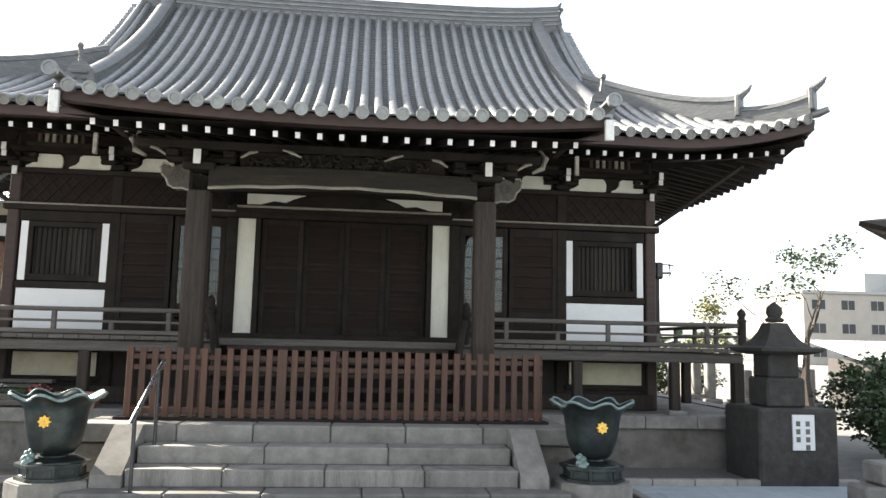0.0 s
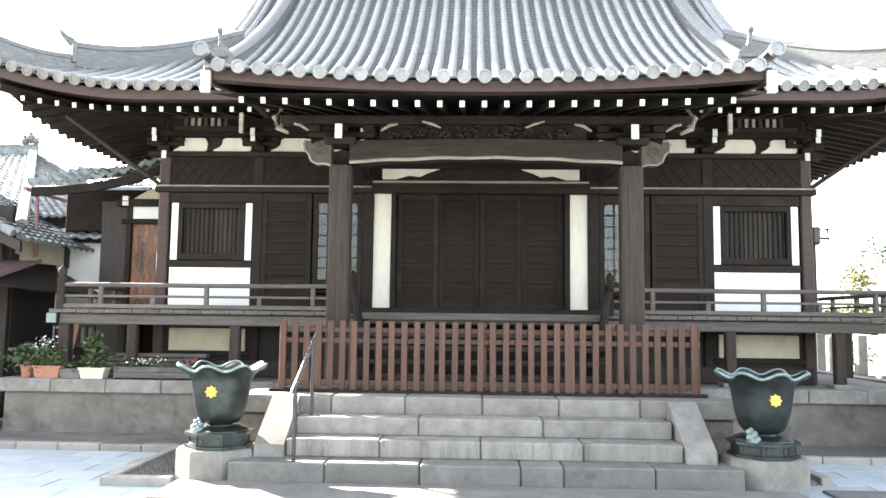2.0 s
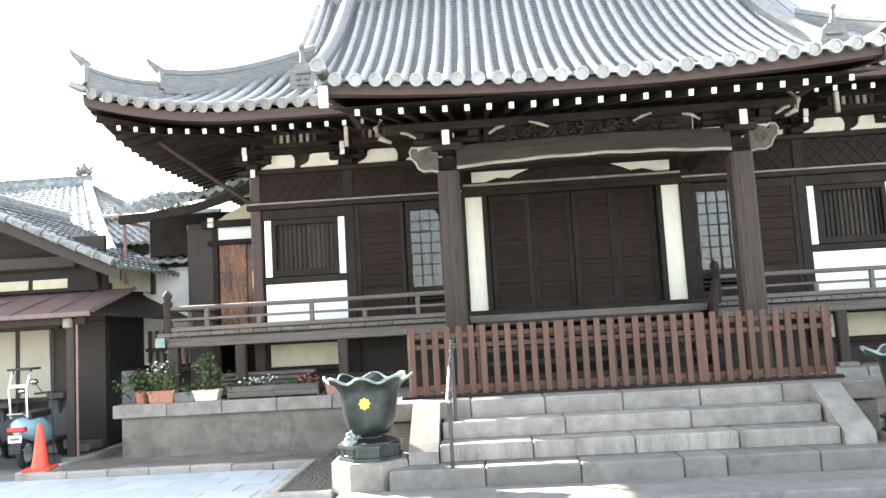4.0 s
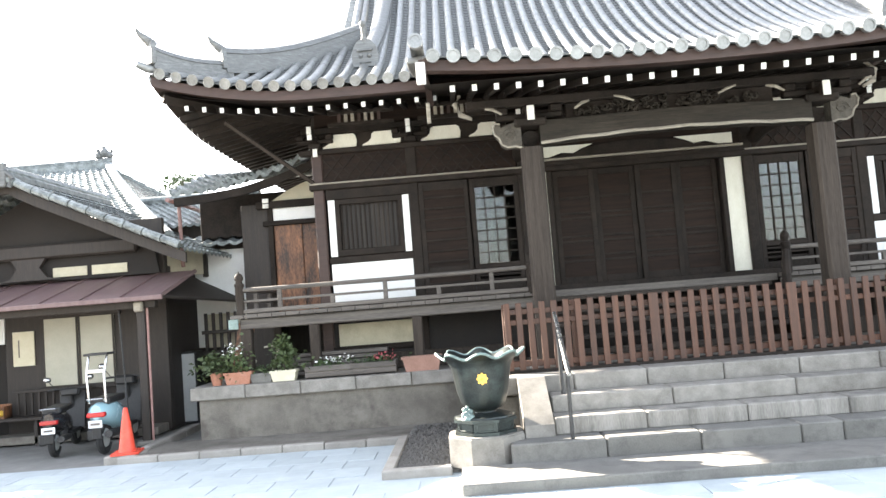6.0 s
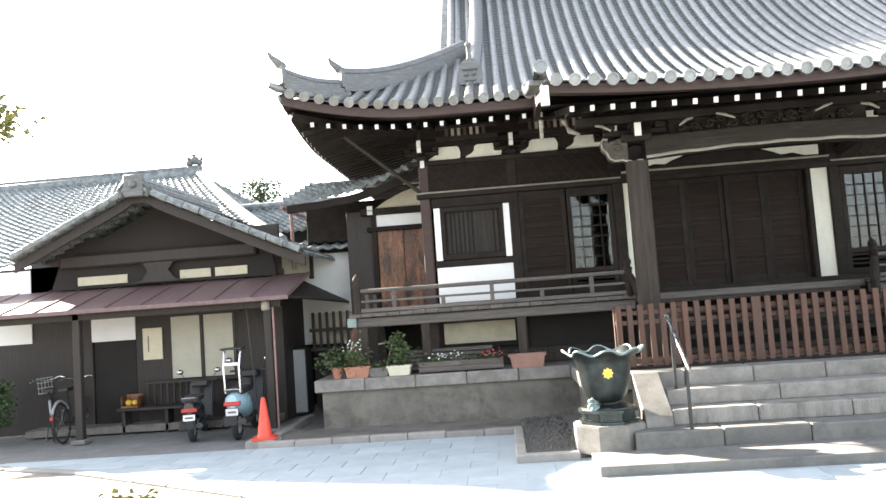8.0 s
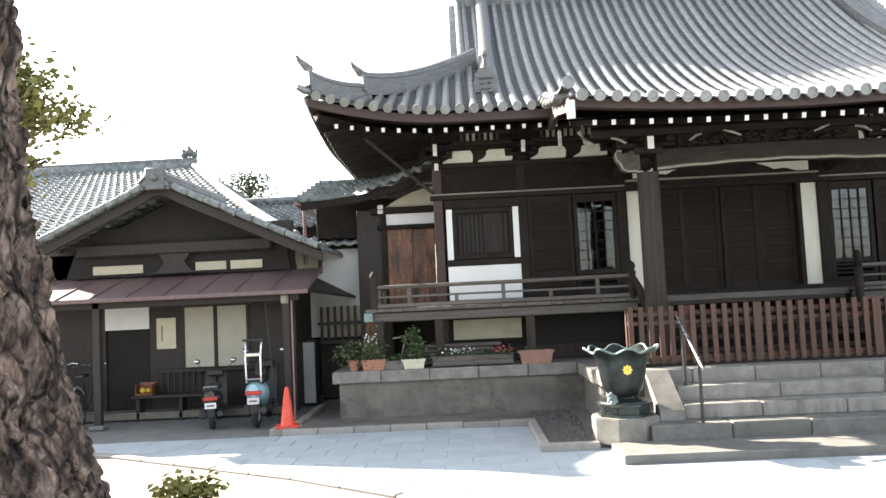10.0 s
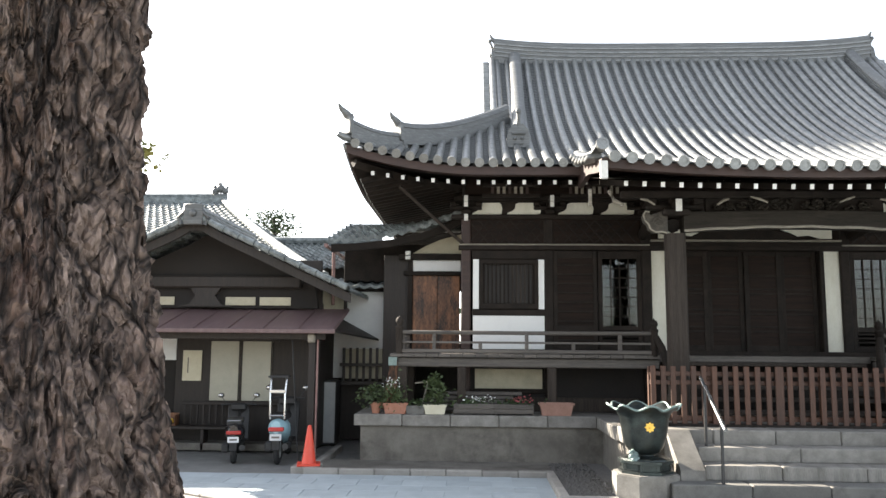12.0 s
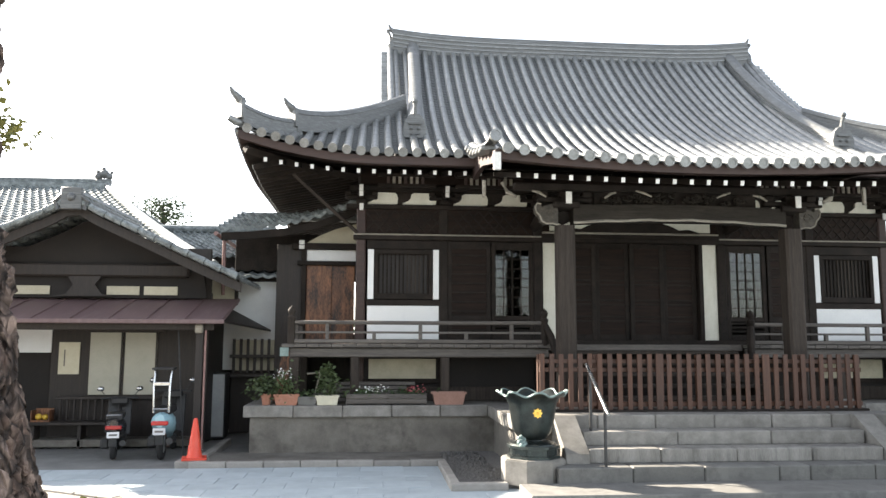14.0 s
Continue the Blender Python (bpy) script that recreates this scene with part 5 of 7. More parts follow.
# ---- kerbs, gravel beds and paving ----
def kerb_line(name, a, b, count, w=0.12, z=0.075, group="kerb stones", label="grey kerb stone edging the gravel bed"):
    a, b = Vector(a), Vector(b)
    L = (b - a).length / count
    for k in range(count):
        p = a.lerp(b, k / count)
        m = Matrix.Translation((p.x, p.y, 0)) @ Matrix.Rotation(math.atan2(b.y - a.y, b.x - a.x), 4, "Z")
        s = Shape().box(0.004, L - 0.004, -w / 2, w / 2, -0.06, z + random.uniform(-0.006, 0.006), 0.012)
        ob = solid("kerb_stone", s, KERB, label, "kerb", group)
        ob.matrix_basis = m


kerb_line("kerb", (-7.2, -2.22), (-3.58, -2.22), 7)
kerb_line("kerb", (-3.64, -2.29), (-3.64, -4.02), 3)
kerb_line("kerb", (-3.70, -4.09), (-3.0, -4.09), 1)
kerb_line("kerb", (3.44, -2.22), (6.8, -2.22), 6)
kerb_line("kerb", (3.5, -3.5), (3.5, -2.29), 2)
kerb_line("kerb", (-7.14, -2.15), (-7.14, 0.4), 4)
flat("gravel_bed", [(-3.58, -4.03), (-2.3, -4.03), (-2.3, -1.0), (-3.58, -1.0)], 0.03, GRAVEL, "dark gravel bed beside the basin", "gravel")
flat("concrete_strip", [(-7.1, -2.16), (-3.58, -2.16), (-3.58, -1.0), (-7.1, -1.0)], 0.034, CONCRETE, "stained concrete strip along the platform foot", "concrete strip")
flat("gravel_bed", [(7.1, -2.16), (3.4, -2.16), (3.4, -3.5), (2.3, -3.5), (2.3, -1.0), (7.1, -1.0)], 0.03, GRAVEL, "dark gravel strip along the platform", "gravel")


def pebbles(name, regions, count, seed, size, mat_, label):
    rng = random.Random(seed)
    s = Shape()
    for _ in range(count):
        x0, x1, y0, y1 = rng.choice(regions)
        x, y, r = rng.uniform(x0, x1), rng.uniform(y0, y1), rng.uniform(*size)
        t = rng.uniform(0, 6.28)
        m = Matrix.Translation((x, y, 0.03 + r * 0.3)) @ Matrix.Rotation(t, 4, "Z") @ Matrix.Diagonal((r * rng.uniform(0.8, 1.4), r, r * rng.uniform(0.5, 0.8), 1))
        s.add([(1, 0, 0), (0, 1, 0), (-1, 0, 0), (0, -1, 0), (0.2, 0.1, 1), (0, 0, -1)], [(0, 1, 4), (1, 2, 4), (2, 3, 4), (3, 0, 4), (1, 0, 5), (2, 1, 5), (3, 2, 5), (0, 3, 5)], m)
    return solid(name, s, mat_, label, "gravel", kind="stuff")


pebbles("gravel", [(-3.57, -3.0, -3.95, -1.3), (-3.57, -3.1, -3.98, -2.2), (-3.0, -2.4, -3.3, -2.9)], 2000, 3, (0.018, 0.042), GRAVEL, "loose dark gravel beside the platform")

pavement = tagged(new("pavement"), "pale blue-grey paving slabs laid in staggered rows", "pavement", kind="structure")
joint = Shape()
joint.prism([(-11.4, -2.29), (6.8, -2.29), (6.8, -20), (-4.2, -20), (-4.2, -6.7), (-5.2, -5.95), (-6.4, -5.0), (-9.1, -3.35)], "z", -0.04, -0.008)
ob = part("bedding", joint, PAVE, pavement, "pale joints under the slabs")
fix_normals(ob.data)


def garden_y(x):
    """Edge of the tree bed, as y for x."""
    pts = [(-16, -0.6), (-9.1, -3.33), (-6.4, -4.98), (-5.2, -5.92), (-4.2, -6.65), (-4.199, -30), (30, -30)]
    for (x0, y0), (x1, y1) in zip(pts, pts[1:]):
        if x0 <= x <= x1:
            return y0 + (y1 - y0) * (x - x0) / (x1 - x0)
    return -30


SLAB_W, SLAB_D = 0.6, 0.4
slab_me = Shape().box(0.003, SLAB_W - 0.003, 0.003, SLAB_D - 0.003, -0.03, 0.0, 0.004).mesh("paving_slab")
slab_me.materials.append(PAVE)
rest = Shape()
made = 0
for j in range(44):
    y = -2.29 - (j + 1) * SLAB_D
    for i in range(-27, 12):
        x = i * SLAB_W + (j % 2) * 0.3
        if x < -15.5 or x + SLAB_W > 6.8 or max(garden_y(x), garden_y(x + SLAB_W)) > y + 0.05:
            continue
        if -2.95 < x + 0.3 < 2.95 and y + SLAB_D > -4.9 or -3.7 < x + SLAB_W and x < 3.5 and y + SLAB_D > -4.12:
            continue
        if y > -7.2 and -9.6 < x < 3.0 and made < 290:
            made += 1
            ob = part("paving_slab", slab_me, PAVE, pavement)
            ob.matrix_basis = Matrix.Translation((x, y, random.uniform(-0.002, 0.002)))
        else:
            rest.box(x + 0.003, x + SLAB_W - 0.003, y + 0.003, y + SLAB_D - 0.003, -0.03, random.uniform(-0.002, 0.002), 0.004)
part("paving_slab", rest, PAVE, pavement, "", kind="stuff")
# dark border stones of the tree bed
edge_pts = [(-13.0, -1.75), (-9.1, -3.38), (-6.4, -5.03), (-5.2, -5.97), (-4.2, -6.72)]
for a, b in zip(edge_pts, edge_pts[1:]):
    kerb_line("kerb", a, b, max(1, round((Vector(b) - Vector(a)).length / 0.7)), 0.14, 0.03, "tree bed edging", "flat stone edging the tree bed")


# ---- entrance house beside the hall ----
house = thing("entrance_house", "low dark timber entrance house with silver-grey tiled gable and maroon awning", "house")
HX0, HX1, HY = -15.5, -7.55, 0.45


def hpart(name, x0, x1, y0, y1, z0, z1, mat_, label="", c=0.01):
    return part(name, Shape().box(x0, x1, y0, y1, z0, z1, c), mat_, house, label)


def ipart(name, shape, mat_, label="", smooth=False):
    ob = part(name, shape, mat_, house, label, smooth)
    fix_normals(ob.data)
    return ob


hpart("wall", HX0, -11.0, HY, HY + 0.1, 0.0, 2.95, HOUSE_WOOD)
hpart("wall", -10.2, HX1, HY, HY + 0.1, 0.0, 2.0, HOUSE_WOOD)
# the doorway is a sheet with its inner shade painted near-black
hpart("wall", -11.0, -10.2, HY + 0.05, HY + 0.1, 0.0, 2.4, SHADE_DARK, "near-black sheet painted as doorway shade")
hpart("upper_wall", -12.1, HX1, HY, HY + 0.1, 2.0, 3.4, HOUSE_WOOD)
hpart("side_wall", -7.62, -7.55, HY + 0.1, 3.2, 0.0, 2.62, HOUSE_WOOD)
hpart("threshold", -12.0, -7.6, HY - 0.45, HY, 0.0, 0.12, CONCRETE, "concrete doorstep")
for k, (x0, x1) in enumerate(((-9.57, -9.0), (-8.98, -8.41))):
    sh = hpart("shoji_screen", x0, x1, HY - 0.03, HY - 0.005, 0.83, 1.92, PAPER, "cream paper screen", 0.003)
    part("frame", Shape().box(x0, x0 + 0.025, HY - 0.04, HY - 0.025, 0.8, 1.92, 0.002).box(x1 - 0.025, x1, HY - 0.04, HY - 0.025, 0.8, 1.92, 0.002), HOUSE_WOOD, sh)
hpart("screen_sill", -9.6, -8.28, HY - 0.07, HY, 0.75, 0.82, HOUSE_WOOD)
hpart("screen_head", -9.6, -8.28, HY - 0.06, HY, 1.9, 1.98, HOUSE_WOOD)
hpart("plaster_panel", -11.0, -10.2, HY - 0.02, HY + 0.04, 1.55, 2.05, PLASTER, "pale grey plaster panel over the doorway", 0.004)
hpart("plaster_panel", -15.4, -12.1, HY - 0.02, HY + 0.02, 1.6, 2.9, PLASTER, "white plaster upper wall", 0.004)
notice = tagged(new("notice", Shape().box(-10.06, -9.71, HY - 0.035, HY - 0.012, 1.18, 1.73, 0.003).mesh("notice")), "cream paper notice with one column of faded writing", "notice")
notice.data.materials.append(POSTER)
for z0, z1 in ((1.32, 1.60),):
    part("writing_bar", Shape().box(-9.97, -9.95, HY - 0.038, HY - 0.034, z0, z1, 0.0005), INK, notice)
# posts and awning
AY = -0.95
for x in (-7.42, -10.55, -12.6):
    hpart("post", x - 0.06, x + 0.06, AY + 0.1, AY + 0.22, 0.04, 2.04, HOUSE_WOOD, "dark awning post", 0.01)
    hpart("post_stone", x - 0.12, x + 0.12, AY + 0.04, AY + 0.28, -0.02, 0.05, GRANITE, "", 0.02)
hpart("awning_beam", -12.9, -7.2, AY + 0.1, AY + 0.22, 1.93, 2.04, HOUSE_WOOD)
hpart("bracket_block", -7.48, -7.36, AY + 0.0, AY + 0.1, 1.88, 2.03, BARE_EDGE, "pale carved post bracket", 0.02)
s = Shape()
n = 30
for x0, x1, y1 in ((-12.95, -7.02, HY),):
    s.add([(x0, AY - 0.1, 2.085), (x1, AY - 0.1, 2.085), (x1, y1, 2.50), (x0, y1, 2.50), (x0, AY - 0.1, 2.055), (x1, AY - 0.1, 2.055), (x1, y1, 2.47), (x0, y1, 2.47)],
          [(0, 1, 2, 3), (7, 6, 5, 4), (0, 4, 5, 1), (1, 5, 6, 2), (2, 6, 7, 3), (3, 7, 4, 0)])
ipart("awning", s, AWNING, "maroon standing-seam metal awning")
for i in range(11):
    x = -12.9 + 5.85 * i / 10
    s = Shape()
    s.prism([(AY - 0.1, 2.085), (AY - 0.1, 2.105), (HY, 2.52), (HY, 2.50)], "x", x - 0.012, x + 0.012)
    ipart("awning_seam", s, AWNING)
hpart("awning_edge", -12.98, -7.0, AY - 0.14, AY - 0.1, 2.03, 2.10, AWNING)
# side skirt roof running back along the right flank
s = Shape()
s.add([(-7.02, AY - 0.1, 2.085), (-6.55, 2.6, 1.95), (-7.6, 2.6, 2.5), (-7.6, HY, 2.5), (-7.02, AY - 0.1, 2.05), (-6.55, 2.6, 1.91), (-7.6, 2.6, 2.46), (-7.6, HY, 2.46)],
      [(0, 1, 2, 3), (7, 6, 5, 4), (0, 4, 5, 1), (1, 5, 6, 2), (2, 6, 7, 3), (3, 7, 4, 0)])
ipart("side_awning", s, HOUSE_WOOD)
# gable front over the awning
GX, GY = -9.62, -0.45


def gable_z(u):
    """Curved gable line at u metres from its middle."""
    a = abs(u)
    return 3.98 - 0.42 * a - 0.02 * a * a + 0.035 * max(0, a - 1.4) ** 2 + 0.06 * math.exp(-(a / 0.25) ** 2)


us = [-2.2 + 4.95 * i / 26 for i in range(27)]
low = [(GX + u, gable_z(u) - 0.17) for u in us]
top = [(GX + u, gable_z(u) - 0.01) for u in us]
s = Shape()
s.prism(low + top[::-1], "y", GY + 0.02, GY + 0.08)
ipart("barge_board", s, HOUSE_WOOD)
# gable backing coloured near-black to paint the shade of its recess
s = Shape()
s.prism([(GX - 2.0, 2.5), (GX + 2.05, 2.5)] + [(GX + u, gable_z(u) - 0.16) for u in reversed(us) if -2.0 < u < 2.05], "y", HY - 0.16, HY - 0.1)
ipart("gable_wall", s, SHADE_DARK)
hpart("gable_beam", GX - 1.75, GX + 1.75, HY - 0.3, HY - 0.16, 2.86, 3.08, HOUSE_WOOD, "heavy dark gable beam", 0.03)
s = Shape()
s.prism([(GX - 0.5, 2.52), (GX - 0.3, 2.56), (GX - 0.18, 2.72), (GX - 0.28, 2.86), (GX + 0.28, 2.86), (GX + 0.18, 2.72), (GX + 0.3, 2.56), (GX + 0.5, 2.52)], "y", HY - 0.28, HY - 0.2)
ipart("frog_leg_strut", s, HOUSE_WOOD)
for x0, x1 in ((-1.5, -0.6), (0.35, 0.9), (0.98, 1.55)):
    hpart("plaster_panel", GX + x0, GX + x1, HY - 0.19, HY - 0.165, 2.55, 2.70, CREAM, "cream strip under the gable", 0.003)
hroof = part("roof", Shape().box(GX - 0.1, GX + 0.1, GY + 0.2, 3.2, 3.9, 4.0, 0.02), HOUSE_TILE, house, "silver-grey tiled roof of waved tiles")


def tile_sheet(place, nu, nv, lift=0.042, wave=0.03):
    s = Shape()
    q = 5
    for i in range(nu):
        for j in range(nv):
            vs = []
            for (v, up) in ((j / nv, lift), ((j + 1) / nv, 0.004), (j / nv, -0.015)):
                for k in range(q + 1):
                    u = (i + k / q) / nu
                    p = Vector(place(u, v))
                    h = wave * (math.cos(2 * math.pi * (k / q)) * 0.6 + (0.5 if k == 0 else 0))
                    vs.append(p + Vector((0, 0, up + h)))
            w = q + 1
            s.add(vs, [(k, k + 1, w + k + 1, w + k) for k in range(q)] + [(2 * w + k, 2 * w + k + 1, k + 1, k) for k in range(q)])
    return s


def tile_part(place, nu, nv, name="roof_tile_field"):
    ob = part(name, tile_sheet(place, nu, nv), HOUSE_TILE, hroof, "", True, "stuff")
    return ob


# gable roof running back, two slopes
tile_part(lambda u, v: (GX + 2.75 * (1 - v), GY - 0.08 + 3.6 * u, gable_z(2.75 * (1 - v)) + 0.03), 18, 14)
tile_part(lambda u, v: (GX - 2.2 * (1 - v), GY - 0.08 + 3.6 * u, gable_z(2.2 * (1 - v)) + 0.03), 18, 12)
# verge rolls along the front gable edge
for side, reach in ((1, 2.72), (-1, 2.18)):
    for k in range(10):
        a0, a1 = reach * k / 10, reach * (k + 1) / 10 - 0.01
        pts = [(GX + side * a, GY - 0.1, gable_z(a) + 0.075) for a in (a1, a0)]
        part("verge_roll", Shape().tube(pts, [0.062, 0.05], 8), HOUSE_TILE, hroof, "", True)
        pts = [(GX + side * a, GY + 0.06, gable_z(a) + 0.085) for a in (a1, a0)]
        part("verge_roll", Shape().tube(pts, [0.05, 0.042], 8), HOUSE_TILE, hroof, "", True)
part("ridge", Shape().box(GX - 0.11, GX + 0.11, GY - 0.12, 3.0, 4.0, 4.17, 0.03).tube([(GX, GY - 0.14, 4.2), (GX, 3.0, 4.2)], 0.085, 8), HOUSE_TILE, hroof, "", True)
part("ridge_end_tile", Shape().box(GX - 0.17, GX + 0.17, GY - 0.17, GY - 0.1, 3.9, 4.27, 0.05).ball((GX, GY - 0.17, 4.1), 0.07, 5).tube([(GX - 0.2, GY - 0.14, 3.9), (GX - 0.26, GY - 0.14, 4.02), (GX - 0.15, GY - 0.14, 4.16)], 0.04, 6)
     .tube([(GX + 0.2, GY - 0.14, 3.9), (GX + 0.26, GY - 0.14, 4.02), (GX + 0.15, GY - 0.14, 4.16)], 0.04, 6), RIDGE, hroof, "curled ridge-end tile", True)
# main roof behind, ridge along x
MX0, MX1, MY0, MY1, MZ0, MZ1 = -21.0, -12.35, 0.7, 9.0, 3.04, 6.12
HIP = 4.8
tile_part(lambda u, v: (MX0 + (MX1 + HIP * (1 - v) - MX0) * u, MY0 + (MY1 - MY0) * v, MZ0 + (MZ1 - MZ0) * (0.85 * v + 0.15 * v * v)), 50, 30)
tile_part(lambda u, v: (MX1 + HIP * (1 - v), MY1 + (2 * u - 1) * (MY1 - MY0) * (1 - v), MZ0 + (MZ1 - MZ0) * (0.85 * v + 0.15 * v * v)), 48, 24)
part("main_ridge", Shape().box(MX0, MX1 + 0.1, MY1 - 0.14, MY1 + 0.14, MZ1 - 0.08, MZ1 + 0.13, 0.03).tube([(MX0, MY1, MZ1 + 0.15), (MX1 + 0.12, MY1, MZ1 + 0.17)], 0.09, 8), HOUSE_TILE, hroof, "", True)
part("hip_roll", Shape().tube([(MX1 + HIP * (1 - v), MY1 - (MY1 - MY0) * (1 - v), MZ0 + (MZ1 - MZ0) * (0.85 * v + 0.15 * v * v) + 0.08) for v in [i / 10 for i in range(11)]], 0.1, 8), HOUSE_TILE, hroof, "", True)
orn = Shape()
orn.box(-0.2, 0.2, -0.07, 0.07, 0.0, 0.12, 0.03)
for i, (dx, dz, r) in enumerate(((-0.12, 0.2, 0.1), (0.02, 0.26, 0.12), (0.14, 0.2, 0.09), (0.0, 0.38, 0.06), (-0.14, 0.32, 0.05), (0.2, 0.3, 0.04))):
    orn.ball((dx, 0, dz), r, 5)
part("ridge_ornament", orn, RIDGE, hroof, "jagged ridge-end ornament", True).matrix_basis = Matrix.Translation((MX1 - 0.1, MY1, MZ1 + 0.1)) @ Matrix.Scale(1.15, 4)
hpart("rear_wall", HX0, -7.9, 3.1, 3.2, 0.0, 3.1, HOUSE_WOOD)
s = Shape()
s.add([(-7.6, HY + 0.02, 2.5), (-7.0, 3.3, 2.5), (-7.0, 3.3, 2.98), (-7.6, HY + 0.02, 2.98), (-7.66, HY + 0.06, 2.5), (-7.06, 3.34, 2.5), (-7.06, 3.34, 2.98), (-7.66, HY + 0.06, 2.98)],
      [(0, 1, 2, 3), (7, 6, 5, 4), (0, 4, 5, 1), (1, 5, 6, 2), (2, 6, 7, 3), (3, 7, 4, 0)])
ipart("flank_plaster", s, CREAM, "cream plaster flank under the eave")
for t in (0.02, 0.45, 0.98):
    x, y = -7.6 + 0.6 * t, HY + 0.02 + 2.83 * t
    hpart("flank_post", x - 0.03, x + 0.05, y - 0.05, y + 0.04, 2.45, 3.0, HOUSE_WOOD)

# ---- link building between house and hall ----
link = thing("link_building", "small tiled link building with white plaster between house and hall", "house")


def lpart(name, x0, x1, y0, y1, z0, z1, mat_, label="", c=0.008):
    return part(name, Shape().box(x0, x1, y0, y1, z0, z1, c), mat_, link, label)


LY = 1.25
lpart("white_wall", -7.6, -6.5, LY + 0.6, LY + 0.7, 1.2, 2.92, PLASTER, "white plaster wall")
lpart("dark_wall", -7.35, -4.97, LY + 0.45, LY + 0.55, 2.93, 3.86, WOOD_DARK)
lpart("dark_wall", -6.5, -5.95, LY + 0.05, LY + 0.6, 0.74, 3.6, HOUSE_WOOD)
lpart("low_wall", -7.4, -4.97, LY + 0.66, LY + 0.74, 0.0, 1.9, HOUSE_WOOD)
lpart("door_post", -6.02, -5.93, LY - 0.06, LY + 0.1, 1.72, 3.5, WOOD_DARK)
lpart("brown_door", -5.93, -5.45, LY, LY + 0.05, 1.72, 3.22, BROWN_DOOR, "figured reddish-brown wooden door")
lpart("brown_door", -5.47, -5.02, LY + 0.03, LY + 0.08, 1.72, 3.22, BROWN_DOOR, "figured reddish-brown wooden door")
lpart("lintel", -6.1, -4.98, LY - 0.08, LY + 0.1, 3.2, 3.28, WOOD_DARK)
lpart("white_lintel_panel", -5.93, -5.0, LY - 0.02, LY + 0.03, 3.28, 3.50, PLASTER, "white plaster lintel panel")
lpart("gable_tie", -6.2, -4.96, LY - 0.1, LY + 0.08, 3.5, 3.62, WOOD_DARK)
for z in (3.50, 3.59):
    lpart("beam_end", -6.07, -5.97, LY - 0.14, LY - 0.1, z, z + 0.075, WHITE_PAINT, "white-painted beam end", 0.004)
s = Shape()
s.prism([(-5.95, 3.62), (-4.96, 3.62), (-4.96, 4.02), (-5.4, 3.9), (-5.7, 3.77)], "y", LY - 0.02, LY + 0.02)
fix_normals(part("cream_gable", s, CREAM, link, "cream plaster gable").data)
eave = [(-7.45, 3.74), (-6.9, 3.77), (-6.3, 3.84), (-5.7, 3.98), (-5.2, 4.16), (-4.9, 4.32)]
s = Shape()
s.prism([(x, z) for x, z in eave] + [(x, z - 0.14) for x, z in reversed(eave)], "y", LY - 0.5, LY - 0.42)
fix_normals(part("barge_board", s, WOOD_DARK, link, "curved dark barge board").data)
lroof = part("roof", Shape().box(-7.3, -5.0, LY + 0.9, LY + 1.05, 4.2, 4.36, 0.03), HOUSE_TILE, link, "silver-grey tiled roof")


def link_place(u, v):
    x = -7.5 + 2.6 * u
    z = 3.78 + 0.05 * u + 0.54 * u ** 2.2
    return (x + 0.22 * v, LY - 0.55 + 1.5 * v, z + 0.54 * v * (1 - 0.45 * u))


part("roof_tile_field", tile_sheet(link_place, 12, 6, 0.07, 0.045), HOUSE_TILE, lroof, "", True, "stuff")
part("low_roof_tile_field", tile_sheet(lambda u, v: (-7.9 + 2.0 * u, LY + 0.2 + 0.5 * v, 2.98 + 0.2 * v), 9, 2), HOUSE_TILE, lroof, "", True, "stuff")
part("mid_roof_tile_field", tile_sheet(lambda u, v: (-9.6 + 2.7 * u, 2.2 + 2.0 * v, 3.45 + 0.75 * v), 18, 10), HOUSE_TILE, lroof, "", True, "stuff")
lpart("mid_wall", -9.4, -6.6, 2.5, 2.58, 0.0, 3.5, HOUSE_WOOD)
part("mid_ridge", Shape().tube([(-9.6, 4.2, 4.28), (-6.9, 4.2, 4.28)], 0.09, 8), HOUSE_TILE, lroof, "", True)
part("drain_pipe", Shape().tube([(-7.42, LY - 0.42, 3.74), (-7.42, LY - 0.36, 3.6), (-7.42, LY - 0.3, 2.6)], 0.032, 8), COPPER_PIPE, link, "reddish drain pipe", True)
part("gutter", Shape().tube([(-7.55, LY - 0.52, 3.72), (-7.55, LY + 1.5, 3.72)], 0.04, 8), COPPER_PIPE, link, "", True)
for k in range(8):
    x = -7.3 + 0.13 * k
    lpart("lattice_bar", x, x + 0.05, LY + 0.2, LY + 0.25, 1.15, 1.8, HOUSE_WOOD, "", 0.004)
lpart("lattice_rail", -7.35, -6.3, LY + 0.19, LY + 0.26, 1.44, 1.5, HOUSE_WOOD)
lpart("lattice_backing", -7.3, -6.3, LY + 0.35, LY + 0.38, 1.2, 1.78, CREAM, "pale wall behind the lattice")
lpart("lattice_rail", -7.35, -6.3, LY + 0.19, LY + 0.26, 1.08, 1.15, HOUSE_WOOD)

# ---- yard things ----
def cone(at):
    c = thing("traffic_cone", "orange-red traffic cone on the kerb corner", "traffic cone", at=at)
    part("body", Shape().lathe([(0.115, 0.025), (0.10, 0.06), (0.055, 0.40), (0.028, 0.56), (0.02, 0.575)], 24), CONE_RED, c, "", True)
    part("foot", Shape().box(-0.17, 0.17, -0.17, 0.17, 0.0, 0.03, 0.01), CONE_RED, c)


cone(Matrix.Translation((-7.17, -2.02, 0.085)) @ Matrix.Rotation(0.2, 4, "Z"))
